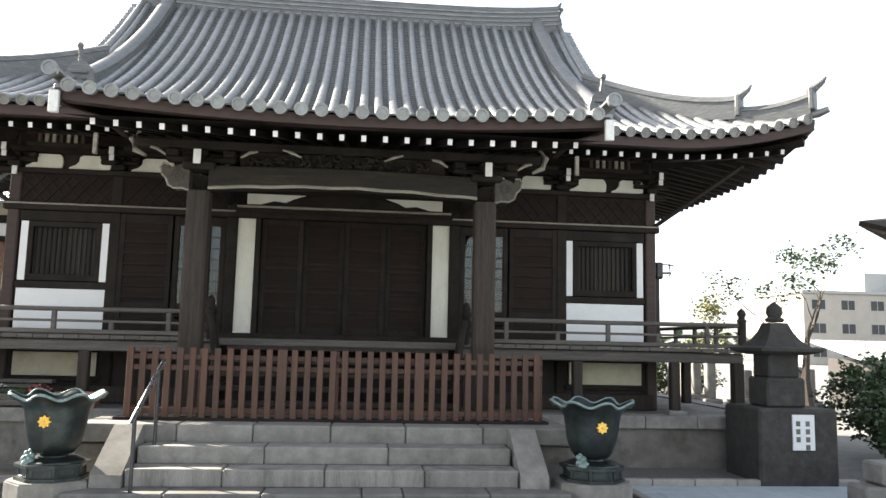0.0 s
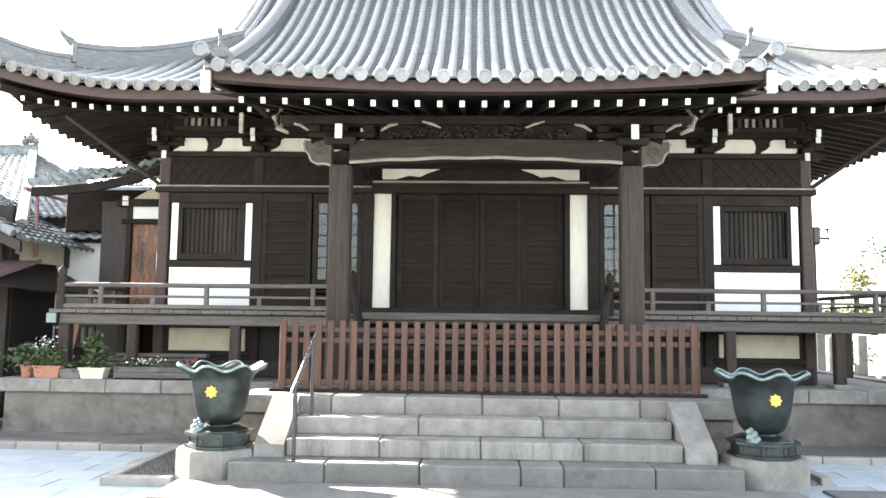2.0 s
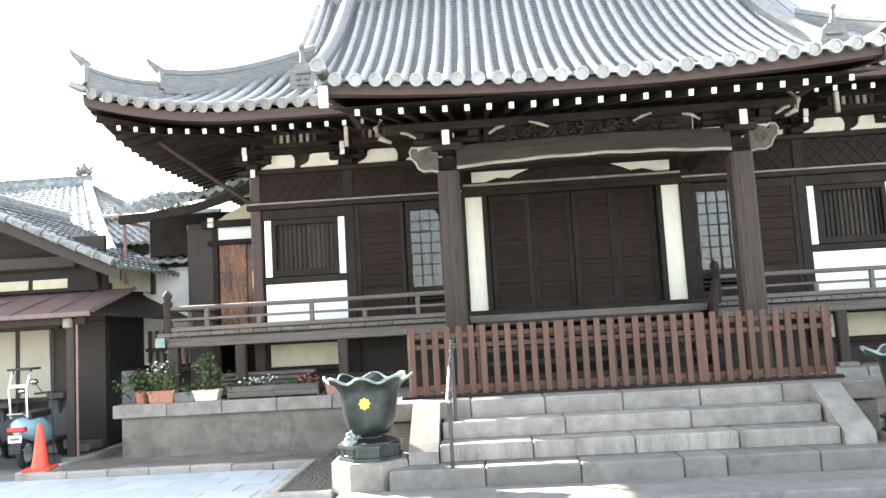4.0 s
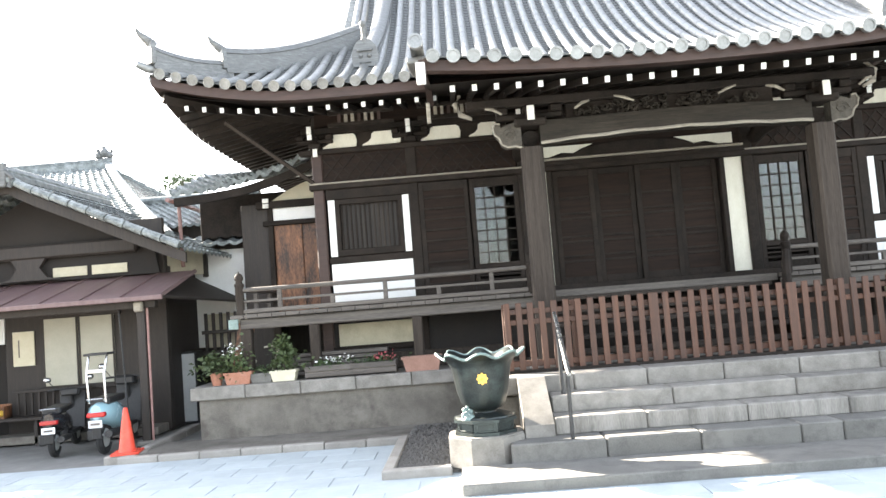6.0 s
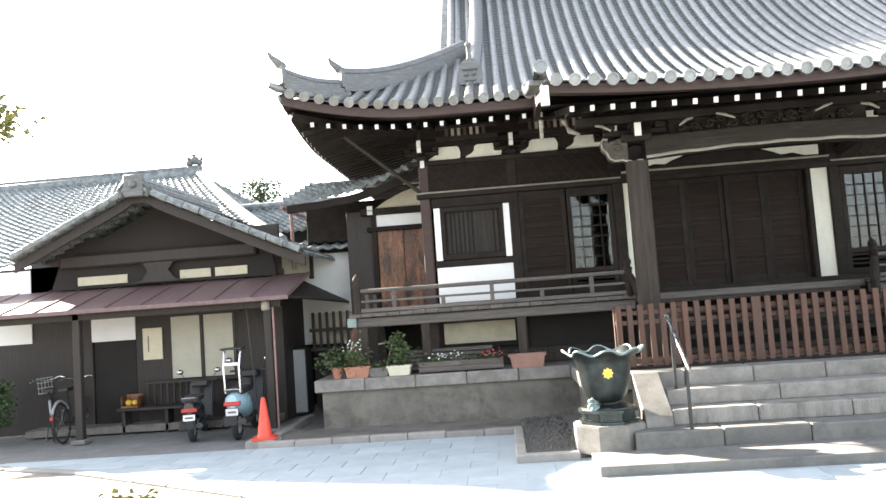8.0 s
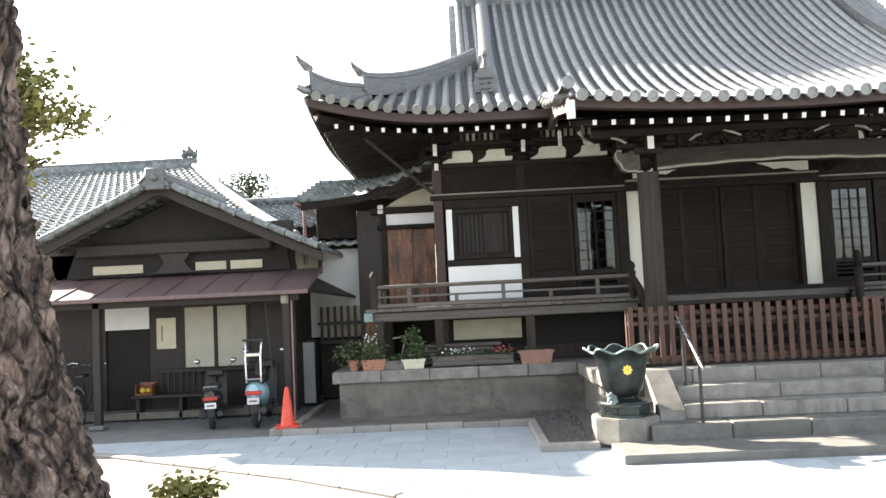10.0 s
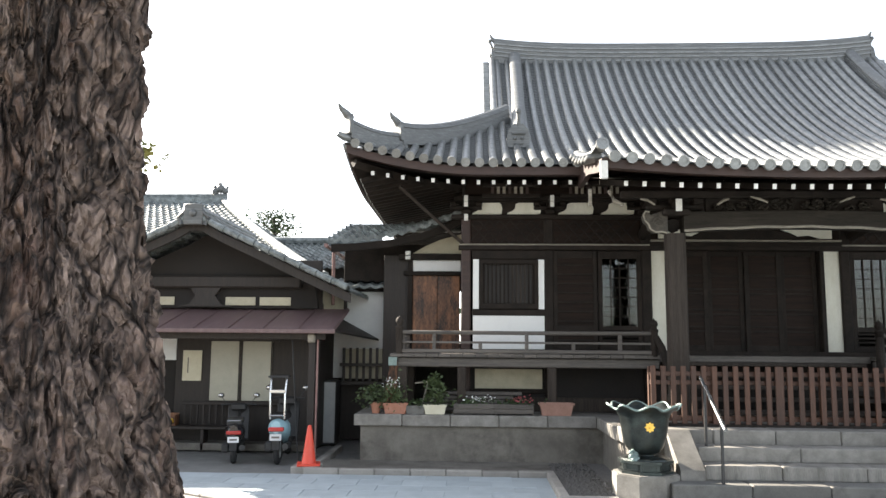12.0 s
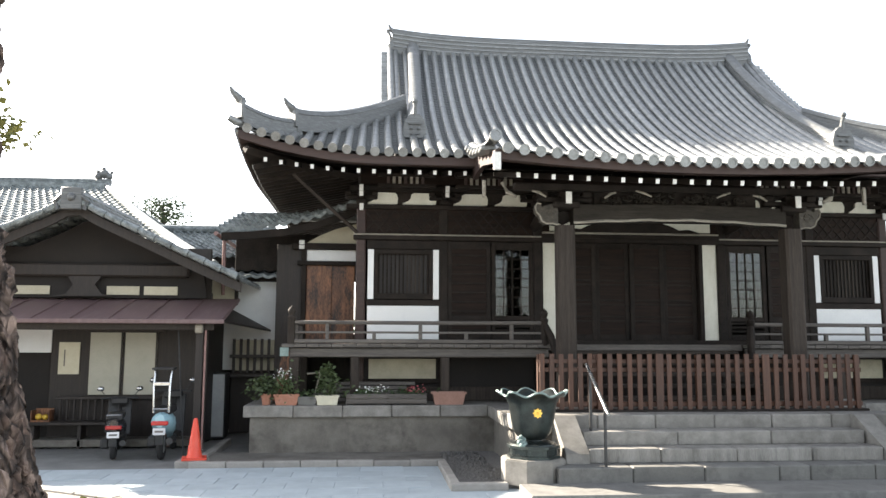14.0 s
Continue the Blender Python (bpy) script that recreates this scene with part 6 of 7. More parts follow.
solid("kerb_block", Shape().box(-7.4, -7.0, -2.2, -1.8, -0.05, 0.085, 0.015), KERB, "grey stone block at the kerb corner", "kerb")


def scooter(name, label, at, body, screen):
    sc = thing(name, label, "scooter", "parked scooters", at=at)
    # local: y forward, x right, rear at the origin side
    for y in (0.0, 1.18):
        w = part("wheel", Shape().tube([(0, y + 0.175 * math.cos(t), 0.225 + 0.175 * math.sin(t)) for t in [2 * math.pi * i / 24 for i in range(24)]], 0.05, 8, close=True), RUBBER, sc, "", True)
        part("rim", Shape().lathe([(0.02, -0.045), (0.12, -0.035), (0.135, 0.0), (0.12, 0.035), (0.02, 0.045)], 20, Matrix.Translation((0, y, 0.225)) @ Matrix.Rotation(math.pi / 2, 4, "Y")), GREY_PLASTIC, w, "", True)
    rear = [(0.09, -0.27, 0.56), (0.15, -0.12, 0.60), (0.17, 0.12, 0.58), (0.17, 0.38, 0.52), (0.14, 0.55, 0.42)]
    s = Shape()
    prof = [(-0.26, 0.60, 0.07, 0.10), (-0.18, 0.585, 0.135, 0.13), (-0.02, 0.56, 0.165, 0.17), (0.2, 0.53, 0.17, 0.2), (0.42, 0.48, 0.15, 0.2), (0.58, 0.40, 0.11, 0.15)]
    m = 14
    for y, z, rx, rz in prof:
        s.v += [(rx * math.cos(2 * math.pi * i / m), y, z + rz * math.sin(2 * math.pi * i / m)) for i in range(m)]
    s.f = [(k * m + i, k * m + (i + 1) % m, (k + 1) * m + (i + 1) % m, (k + 1) * m + i) for k in range(len(prof) - 1) for i in range(m)] + [tuple(range(m)), tuple((len(prof) - 1) * m + i for i in range(m - 1, -1, -1))]
    fix_normals(part("rear_body", s, body, sc, "", True).data)
    part("seat", Shape().box(-0.13, 0.13, -0.12, 0.52, 0.68, 0.775, 0.04), SEAT, sc, "black vinyl seat")
    part("floor", Shape().box(-0.14, 0.14, 0.5, 0.98, 0.27, 0.33, 0.02), SEAT, sc)
    part("leg_shield", Shape().box(-0.19, 0.19, -0.02, 0.03, 0.0, 0.62, 0.02, Matrix.Translation((0, 0.98, 0.3)) @ Matrix.Rotation(-0.22, 4, "X")), SEAT, sc)
    part("front_fender", Shape().box(-0.06, 0.06, 1.02, 1.36, 0.40, 0.47, 0.025), body, sc)
    part("fork", Shape().tube([(0, 0.98, 0.95), (0, 1.16, 0.3)], 0.03, 8), DARK_METAL, sc, "", True)
    part("head_cover", Shape().box(-0.14, 0.14, 0.88, 1.06, 0.86, 0.99, 0.04), SEAT, sc)
    part("handlebar", Shape().tube([(-0.3, 0.86, 0.97), (-0.12, 0.94, 0.98), (0.12, 0.94, 0.98), (0.3, 0.86, 0.97)], 0.016, 8), SEAT, sc, "", True)
    for sx in (-1, 1):
        mir = part("mirror", Shape().tube([(sx * 0.2, 0.92, 0.98), (sx * 0.3, 0.9, 1.12)], 0.007, 6), DARK_METAL, sc, "", True)
        part("mirror_head", Shape().ball((sx * 0.31, 0.89, 1.15), 0.06, 6, 0.8), STEEL, mir, "bright round mirror", True)
    part("tail_lamp", Shape().box(-0.12, 0.12, -0.285, -0.2, 0.535, 0.60, 0.02), RED_LENS, sc, "red tail lamp")
    pl = part("number_plate", Shape().box(-0.09, 0.09, -0.305, -0.297, 0.40, 0.50, 0.003, Matrix.Translation((0, 0, 0))), PLATE, sc, "small white plate")
    part("plate_bar", Shape().box(-0.06, 0.06, -0.309, -0.304, 0.435, 0.465, 0.001), INK, pl)
    part("mud_flap", Shape().box(-0.06, 0.06, -0.27, -0.24, 0.25, 0.5, 0.01), SEAT, sc)
    part("engine", Shape().box(-0.2, -0.07, -0.1, 0.35, 0.2, 0.36, 0.03).tube([(0.13, 0.25, 0.27), (0.14, -0.22, 0.3)], 0.05, 10), DARK_METAL, sc)
    part("carrier", Shape().tube([(-0.1, -0.2, 0.74), (-0.1, -0.3, 0.78), (0.1, -0.3, 0.78), (0.1, -0.2, 0.74)], 0.009, 6), STEEL, sc, "", True)
    if screen:
        for sx in (-1, 1):
            part("roof_pillar", Shape().tube([(sx * 0.11, -0.18, 0.72), (sx * 0.115, -0.22, 1.1), (sx * 0.12, -0.1, 1.36)], 0.016, 8), STEEL, sc, "chrome roof pillar", True)
        part("roof_cross_bar", Shape().box(-0.12, 0.12, -0.23, -0.2, 1.12, 1.17, 0.008), STEEL, sc)
        part("rain_roof", Shape().box(-0.16, 0.16, -0.2, 0.1, 1.355, 1.385, 0.012), SEAT, sc, "small dark rain roof")
    return sc


scooter("scooter", "pale blue scooter with chrome pillars and a rain roof", Matrix.Translation((-7.83, -1.25, -0.03)) @ Matrix.Rotation(0.1, 4, "Z"), BLUE_BODY, True)
scooter("scooter", "small black scooter parked beside the blue one", Matrix.Translation((-8.55, -1.2, -0.03)) @ Matrix.Rotation(0.24, 4, "Z") @ Matrix.Diagonal((0.95, 0.95, 0.88, 1)), BLACK_BODY, False)


def bicycle(at, basket):
    b = thing("bicycle", "dark city bicycle with a front basket" if basket else "dark city bicycle leaning on its stand", "bicycle", "parked bicycles", at=at)
    for y in (0.0, 1.08):
        w = part("wheel", Shape().tube([(0, y + 0.31 * math.cos(t), 0.33 + 0.31 * math.sin(t)) for t in [2 * math.pi * i / 28 for i in range(28)]], 0.019, 6, close=True), RUBBER, b, "", True)
        for k in range(12):
            a = math.pi * k / 6
            part("spoke", Shape().tube([(0.02 if k % 2 else -0.02, y, 0.33), (0, y + 0.3 * math.cos(a), 0.33 + 0.3 * math.sin(a))], 0.0025, 4), STEEL, w)
    part("frame", Shape().tube([(0, 0, 0.33), (0, 0.42, 0.3), (0, 0.9, 0.72), (0, 0.95, 0.85)], 0.018, 8).tube([(0, 0.42, 0.3), (0, 0.3, 0.82)], 0.018, 8).tube([(0, 0, 0.33), (0, 0.32, 0.7)], 0.012, 8), DARK_METAL, b, "", True)
    part("fork", Shape().tube([(0, 0.92, 0.78), (0, 1.0, 0.55), (0, 1.08, 0.33)], 0.014, 8), DARK_METAL, b, "", True)
    part("saddle", Shape().box(-0.08, 0.08, 0.17, 0.42, 0.82, 0.88, 0.025), SEAT, b)
    part("handlebar", Shape().tube([(-0.27, 0.72, 1.0), (-0.2, 0.88, 1.02), (0, 0.95, 0.97), (0.2, 0.88, 1.02), (0.27, 0.72, 1.0)], 0.012, 8), STEEL, b, "", True)
    part("mudguard", Shape().tube([(0, 0.36 * math.cos(t), 0.33 + 0.36 * math.sin(t)) for t in [0.6 + 2.2 * i / 12 for i in range(13)]], 0.02, 6), GREY_PLASTIC, b, "", True)
    part("reflector", Shape().box(-0.025, 0.025, -0.37, -0.35, 0.42, 0.47, 0.005), RED_LENS, b, "red reflector")
    part("stand", Shape().tube([(-0.12, -0.06, 0.03), (-0.05, 0.0, 0.33)], 0.01, 6), DARK_METAL, b)
    if basket:
        bk = Shape()
        for k in range(7):
            x = -0.16 + 0.32 * k / 6
            bk.box(x - 0.004, x + 0.004, 1.06, 1.07, 0.76, 1.02, 0.001).box(x - 0.004, x + 0.004, 1.34, 1.35, 0.76, 1.02, 0.001)
        for z in (0.76, 0.85, 0.94, 1.02):
            bk.box(-0.17, 0.17, 1.055, 1.065, z, z + 0.01, 0.001).box(-0.17, 0.17, 1.345, 1.355, z, z + 0.01, 0.001).box(-0.175, -0.165, 1.06, 1.35, z, z + 0.01, 0.001).box(0.165, 0.175, 1.06, 1.35, z, z + 0.01, 0.001)
        bk.box(-0.17, 0.17, 1.06, 1.35, 0.75, 0.76, 0.001)
        part("basket", bk, GREY_PLASTIC, b, "grey wire basket")
    return b


bicycle(Matrix.Translation((-11.2, -0.45, -0.03)) @ Matrix.Rotation(0.55, 4, "Z") @ Matrix.Rotation(-0.08, 4, "Y"), True)
bicycle(Matrix.Translation((-10.95, -0.6, -0.03)) @ Matrix.Rotation(0.15, 4, "Z") @ Matrix.Rotation(-0.08, 4, "Y"), False)

bench = thing("bench", "low dark wooden bench with a slatted back against the house wall", "bench")
part("seat_board", Shape().box(-10.35, -8.75, -0.05, 0.3, 0.36, 0.41, 0.01), HOUSE_WOOD, bench)
for x in (-10.25, -9.5, -8.9):
    part("leg", Shape().box(x - 0.03, x + 0.03, 0.0, 0.25, -0.03, 0.37, 0.006), HOUSE_WOOD, bench)
for k in range(11):
    x = -9.95 + 0.115 * k
    part("back_slat", Shape().box(x, x + 0.035, 0.27, 0.3, 0.41, 0.78, 0.004), HOUSE_WOOD, bench)
part("back_rail", Shape().box(-10.0, -8.75, 0.265, 0.305, 0.76, 0.81, 0.006), HOUSE_WOOD, bench)
box_ = thing("tray", "yellow and red items in a wooden tray on the bench", "tray")
part("tray_box", Shape().box(-10.3, -10.0, 0.02, 0.24, 0.41, 0.44, 0.004).box(-10.3, -10.285, 0.02, 0.24, 0.43, 0.6, 0.003).box(-10.015, -10.0, 0.02, 0.24, 0.43, 0.6, 0.003).box(-10.3, -10.0, 0.225, 0.24, 0.43, 0.62, 0.003), BROWN_DOOR, box_)
part("bundle", Shape().ball((-10.2, 0.1, 0.49), 0.055, 6).ball((-10.1, 0.12, 0.485), 0.05, 6), YELLOW, box_, "yellow bundle", True)
locker = thing("outdoor_unit", "grey metal outdoor cabinet standing beside the house", "cabinet")
part("body", Shape().box(-7.95, -7.32, 1.0, 1.4, 0.0, 1.18, 0.015), DARK_METAL, locker)
part("door", Shape().box(-7.66, -7.34, 0.985, 1.0, 0.04, 1.15, 0.008), GREY_PLASTIC, locker, "grey door")
part("edge_strip", Shape().box(-7.70, -7.655, 0.975, 1.0, 0.02, 1.17, 0.006), PLATE, locker, "white edge strip")
pole = thing("leaning_pole", "thin dark pole leaning against the awning", "pole")
part("rod", Shape().tube([(-7.55, -1.05, 0.0), (-7.78, -0.75, 1.98)], 0.012, 6), DARK_METAL, pole)
# reddish down pipe on the awning post
pipe = thing("down_pipe", "thin reddish down pipe on the awning post", "pipe")
part("tube", Shape().tube([(-7.33, -0.82, 0.0), (-7.33, -0.82, 2.0)], 0.018, 8), COPPER_PIPE, pipe, "", True)


# ---- potted plants on the platform edge ----
def leaf_cloud(shape, rng, centre, spread, count, size):
    for _ in range(count):
        p = Vector(centre) + Vector((rng.gauss(0, spread[0]), rng.gauss(0, spread[1]), rng.gauss(0, spread[2])))
        a = Euler((rng.uniform(-1, 1), rng.uniform(-1, 1), rng.uniform(0, 6.28))).to_matrix().to_4x4()
        l, w = size * rng.uniform(0.6, 1.3), size * rng.uniform(0.25, 0.45)
        shape.add([(0, 0, 0), (w, l * 0.5, 0.12 * l), (0, l, 0), (-w, l * 0.5, 0.12 * l)], [(0, 1, 2), (0, 2, 3)], Matrix.Translation(p) @ a)


def potted(x, y, kind, label, seed, z=0.757):
    rng = random.Random(seed)
    p = thing("potted_plant", label, "plant pot", "pots on the platform", at=Matrix.Translation((x, y, z)))
    if kind == "round":
        part("pot", Shape().lathe([(0.06, 0.0), (0.085, 0.14), (0.095, 0.145), (0.095, 0.175), (0.085, 0.175), (0.07, 0.13), (0.01, 0.13)], 20), TERRACOTTA, p, "terracotta pot", True)
        h = 0.17
    elif kind in ("trough", "cream", "pink", "dark"):
        mat_ = {"trough": TERRACOTTA, "cream": CREAM_POT, "pink": PINK_POT, "dark": GRANITE_OLD}[kind]
        w, d, h = {"trough": (0.19, 0.1, 0.17), "cream": (0.18, 0.1, 0.15), "pink": (0.27, 0.12, 0.2), "dark": (0.16, 0.1, 0.13)}[kind]
        s = Shape()
        ring = lambda a, b, zz: [(-a, -b, zz), (a, -b, zz), (a, b, zz), (-a, b, zz)]
        s.v = ring(w * 0.84, d * 0.84, 0) + ring(w * 0.97, d * 0.97, h - 0.03) + ring(w * 1.05, d * 1.05, h - 0.03) + ring(w * 1.05, d * 1.05, h) + ring(w * 0.93, d * 0.93, h) + ring(w * 0.9, d * 0.9, h - 0.04)
        s.f = [(3, 2, 1, 0)] + [(4 * k + i, 4 * k + (i + 1) % 4, 4 * k + 4 + (i + 1) % 4, 4 * k + 4 + i) for k in range(5) for i in range(4)] + [(20, 21, 22, 23)]
        part("pot", s, mat_, p)
    return p, rng, h


p, rng, h = potted(-6.32, -0.98, "round", "small terracotta pot with a bushy green plant", 11)
s = Shape(); leaf_cloud(s, rng, (-0.03, 0, 0.29), (0.13, 0.09, 0.085), 260, 0.075); part("leaves", s, LEAF, p, "", kind="stuff")
p, rng, h = potted(-6.0, -0.98, "trough", "terracotta trough with tall white-flowering plant", 12)
s = Shape(); leaf_cloud(s, rng, (-0.05, 0, 0.3), (0.11, 0.07, 0.11), 220, 0.065); part("leaves", s, LEAF, p, "", kind="stuff")
s = Shape(); leaf_cloud(s, rng, (-0.08, 0, 0.47), (0.06, 0.05, 0.05), 60, 0.035); part("petals", s, PETAL_WHITE, p, "white flowers", kind="stuff")
p, rng, h = potted(-5.68, -0.95, "dark", "low dark pot beside the troughs", 13)
s = Shape(); leaf_cloud(s, rng, (0, 0, 0.18), (0.07, 0.05, 0.03), 60, 0.05); part("leaves", s, LEAF_DARK, p, "", kind="stuff")
p, rng, h = potted(-5.36, -0.98, "cream", "cream plastic trough with a small conifer", 14)
s = Shape()
for k in range(9):
    leaf_cloud(s, rng, (0, 0, 0.18 + 0.05 * k), (0.15 - 0.014 * k, 0.1 - 0.008 * k, 0.03), 46, 0.075)
part("leaves", s, LEAF, p, "", kind="stuff")
part("stem", Shape().tube([(0, 0, 0.1), (0.01, 0, 0.66)], [0.012, 0.004], 6), TWIG, p)
p, rng, h = potted(-3.42, -0.98, "pink", "dusty pink plastic trough of bare soil", 15)
part("soil", Shape().box(-0.24, 0.24, -0.1, 0.1, 0.13, 0.17, 0.01), DIRT, p)
for x, lab, petal in ((-4.72, "weathered wooden planter box with white flowers", PETAL_WHITE), (-4.08, "weathered wooden planter box with red flowers", PETAL_RED)):
    pl = thing("planter_box", lab, "planter", "wooden planters", at=Matrix.Translation((x, -0.93, 0.757)))
    for z in (0.02, 0.1):
        for y in (-0.13, 0.11):
            part("side_board", Shape().box(-0.34, 0.3, y, y + 0.02, z, z + 0.07, 0.005), BEAM_GREY, pl)
    for xx in (-0.34, 0.28):
        part("end_board", Shape().box(xx, xx + 0.02, -0.11, 0.11, 0.0, 0.18, 0.005), BEAM_GREY, pl)
    part("soil", Shape().box(-0.31, 0.27, -0.1, 0.1, 0.05, 0.14, 0.01), DIRT, pl)
    rng = random.Random(int(-x * 100))
    s = Shape(); leaf_cloud(s, rng, (0, 0, 0.19), (0.16, 0.06, 0.03), 160, 0.05); part("leaves", s, LEAF_DARK, pl, "", kind="stuff")
    s = Shape(); leaf_cloud(s, rng, (0.08, -0.02, 0.24), (0.11, 0.05, 0.025), 46, 0.045); part("petals", s, petal, pl, "", kind="stuff")
# boards and frames leaning under the veranda
stack = thing("stacked_boards", "grey weathered boards stacked under the veranda", "boards")
for k in range(5):
    part("board", Shape().box(-5.7 + 0.1 * k, -4.5 + 0.14 * k, -0.55, -0.4, 0.78 + 0.065 * k, 0.83 + 0.065 * k, 0.006, Matrix.Translation((0, 0, 0))), BEAM_GREY, stack)
frame_ = thing("leaning_rack", "pale wooden rack leaning behind the pots", "rack")
part("stile", Shape().tube([(-5.62, -0.8, 0.76), (-5.5, -0.62, 1.25)], 0.014, 5), BARE_EDGE, frame_)
part("stile", Shape().tube([(-5.95, -0.8, 0.76), (-5.85, -0.62, 1.05)], 0.014, 5), BARE_EDGE, frame_)
part("top_bar", Shape().tube([(-5.72, -0.64, 1.23), (-5.5, -0.62, 1.25)], 0.014, 5), BARE_EDGE, frame_)
panel_ = thing("leaning_board", "tan board leaning beside the veranda corner", "board")
part("plank", Shape().box(-0.12, 0.12, -0.015, 0.015, 0.0, 0.85, 0.005, Matrix.Translation((-6.2, -0.35, 0.75)) @ Matrix.Rotation(0.2, 4, "Y")), BROWN_DOOR, panel_)
tag = thing("small_sign", "small pale green sign fixed to the veranda post", "sign")
part("plate", Shape().box(-6.14, -6.0, -0.9, -0.87, 1.52, 1.66, 0.004), BRONZE_RIM, tag)


# ---- great tree beside the path ----
tree = thing("old_tree", "thick old tree trunk with deeply furrowed grey-brown bark", "tree")


def trunk_r(z):
    return 0.25 + 0.035 * math.sin(z * 4.1 + 1.0) + 0.95 / (1 + math.exp((z - 0.95) / 0.38))


def bark(angle, z):
    """Relief of plated bark: upright plates split by winding furrows."""
    q = Vector((math.cos(angle) * 3.8, math.sin(angle) * 3.8, z * 2.15))
    warp = noise.noise_vector(q * 0.8) * 0.5 + noise.noise_vector(q * 2.3) * 0.22
    d, _ = noise.voronoi((q + warp) * 1.35)
    gap = min(1.0, (d[1] - d[0]) * 6.5) ** 0.6
    d2, _ = noise.voronoi((q + warp) * 3.4)
    gap2 = min(1.0, (d2[1] - d2[0]) * 4.5)
    rough = noise.fractal(q * 6.0, 0.9, 2.1, 4)
    return 0.052 * gap + 0.024 * gap2 + 0.016 * rough + 0.09 * noise.noise(q * 0.45)


s = Shape()
na, zs = 420, [0.0, 0.3, 0.6, 0.85, 1.0] + [1.05 + 0.0068 * i for i in range(265)] + [3.0, 3.4, 4.0, 5.0]
for z in zs:
    cx, cy = 0.05 * math.sin(z * 0.9), 0.03 * z
    for i in range(na):
        a = 2 * math.pi * i / na
        r = trunk_r(z) + bark(a, z) + 0.06 * math.exp(-z / 0.8) * math.cos(5 * a + 0.7)
        s.v.append((cx + r * math.cos(a), cy + r * math.sin(a), z - 0.03))
s.f = [(k * na + i, k * na + (i + 1) % na, (k + 1) * na + (i + 1) % na, (k + 1) * na + i) for k in range(len(zs) - 1) for i in range(na)]
s.f.append(tuple((len(zs) - 1) * na + i for i in range(na)))
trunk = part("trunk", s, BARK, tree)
trunk.data.polygons.foreach_set("use_smooth", [True] * len(trunk.data.polygons))
tree.matrix_basis = Matrix.Translation((-6.63, -10.84, -0.77)) @ Matrix.Scale(1.4, 4)


# ---- smaller trees and shrubs ----
def grow(shape, rng, base, direction, length, radius, depth, tips):
    p, d = Vector(base), Vector(direction).normalized()
    pts, rs = [p.copy()], [radius]
    for k in range(4):
        d = (d + Vector((rng.uniform(-0.25, 0.25), rng.uniform(-0.25, 0.25), rng.uniform(-0.08, 0.18)))).normalized()
        p = p + d * length / 4
        pts.append(p.copy())
        rs.append(radius * (1 - 0.13 * (k + 1)))
    shape.tube(pts, rs, 6)
    if depth == 0:
        tips.append(p)
        return
    for k in range(rng.choice((2, 3))):
        nd = (d + Vector((rng.uniform(-0.9, 0.9), rng.uniform(-0.9, 0.9), rng.uniform(-0.1, 0.6)))).normalized()
        grow(shape, rng, pts[rng.choice((2, 3, 4))], nd, length * rng.uniform(0.6, 0.8), rs[-1] * 0.7, depth - 1, tips)


def small_tree(name, label, at, height, depth, leaf, leaves, leaf_size, spread, seed, squash=0.7):
    rng = random.Random(seed)
    t = thing(name, label, "tree", at=Matrix.Translation(at))
    s, tips = Shape(), []
    grow(s, rng, (0, 0, -0.05), (0.05, 0, 1), height * 0.45, height * 0.034, depth, tips)
    part("trunk", s, TWIG, t, "", True)
    c = Shape()
    for p in tips:
        leaf_cloud(c, rng, p, (spread, spread, spread * squash), leaves, leaf_size)
    part("crown", c, leaf, t, "", kind="stuff")
    return t


small_tree("garden_tree", "thin bare-branched garden tree with sparse leaves", (12.2, 7.6, 0), 4.7, 3, LEAF_DARK, 55, 0.12, 0.2, 21)
small_tree("young_tree", "young tree with fresh yellow-green leaves behind the veranda", (9.9, 12.0, 0), 3.4, 3, LEAF_YELLOW, 60, 0.12, 0.22, 22)


def pine_tree(at, seed):
    """Clipped pine: a leaning trunk with flat pads of needles on short limbs."""
    rng = random.Random(seed)
    t = thing("pine_tree", "clipped pine rising behind the house roof", "tree", at=Matrix.Translation(at) @ Matrix.Scale(1.18, 4))
    s = Shape().tube([(0.3, 0, -0.05), (0.1, 0.1, 1.8), (-0.1, 0, 3.4), (0.05, 0, 4.6), (0.0, 0, 5.5)], [0.15, 0.13, 0.10, 0.07, 0.03], 8)
    c = Shape()
    for k in range(15):
        z = 3.4 + 2.05 * (k / 14) ** 0.9
        a = 2.4 * k
        reach = (0.25 + 0.5 * (5.6 - z) / 2.2) * rng.uniform(0.7, 1.1)
        tip = (reach * math.cos(a), reach * math.sin(a), z + 0.1)
        s.tube([(0.02, 0, z - 0.15), (tip[0] * 0.6, tip[1] * 0.6, z), tip], [0.04, 0.03, 0.012], 6)
        leaf_cloud(c, rng, (tip[0], tip[1], tip[2] + 0.08), (0.3, 0.3, 0.1), 260, 0.09)
    part("trunk", s, TWIG, t, "", True)
    part("crown", c, LEAF_DARK, t, "", kind="stuff")


pine_tree((-12.1, 14.0, 0), 23)


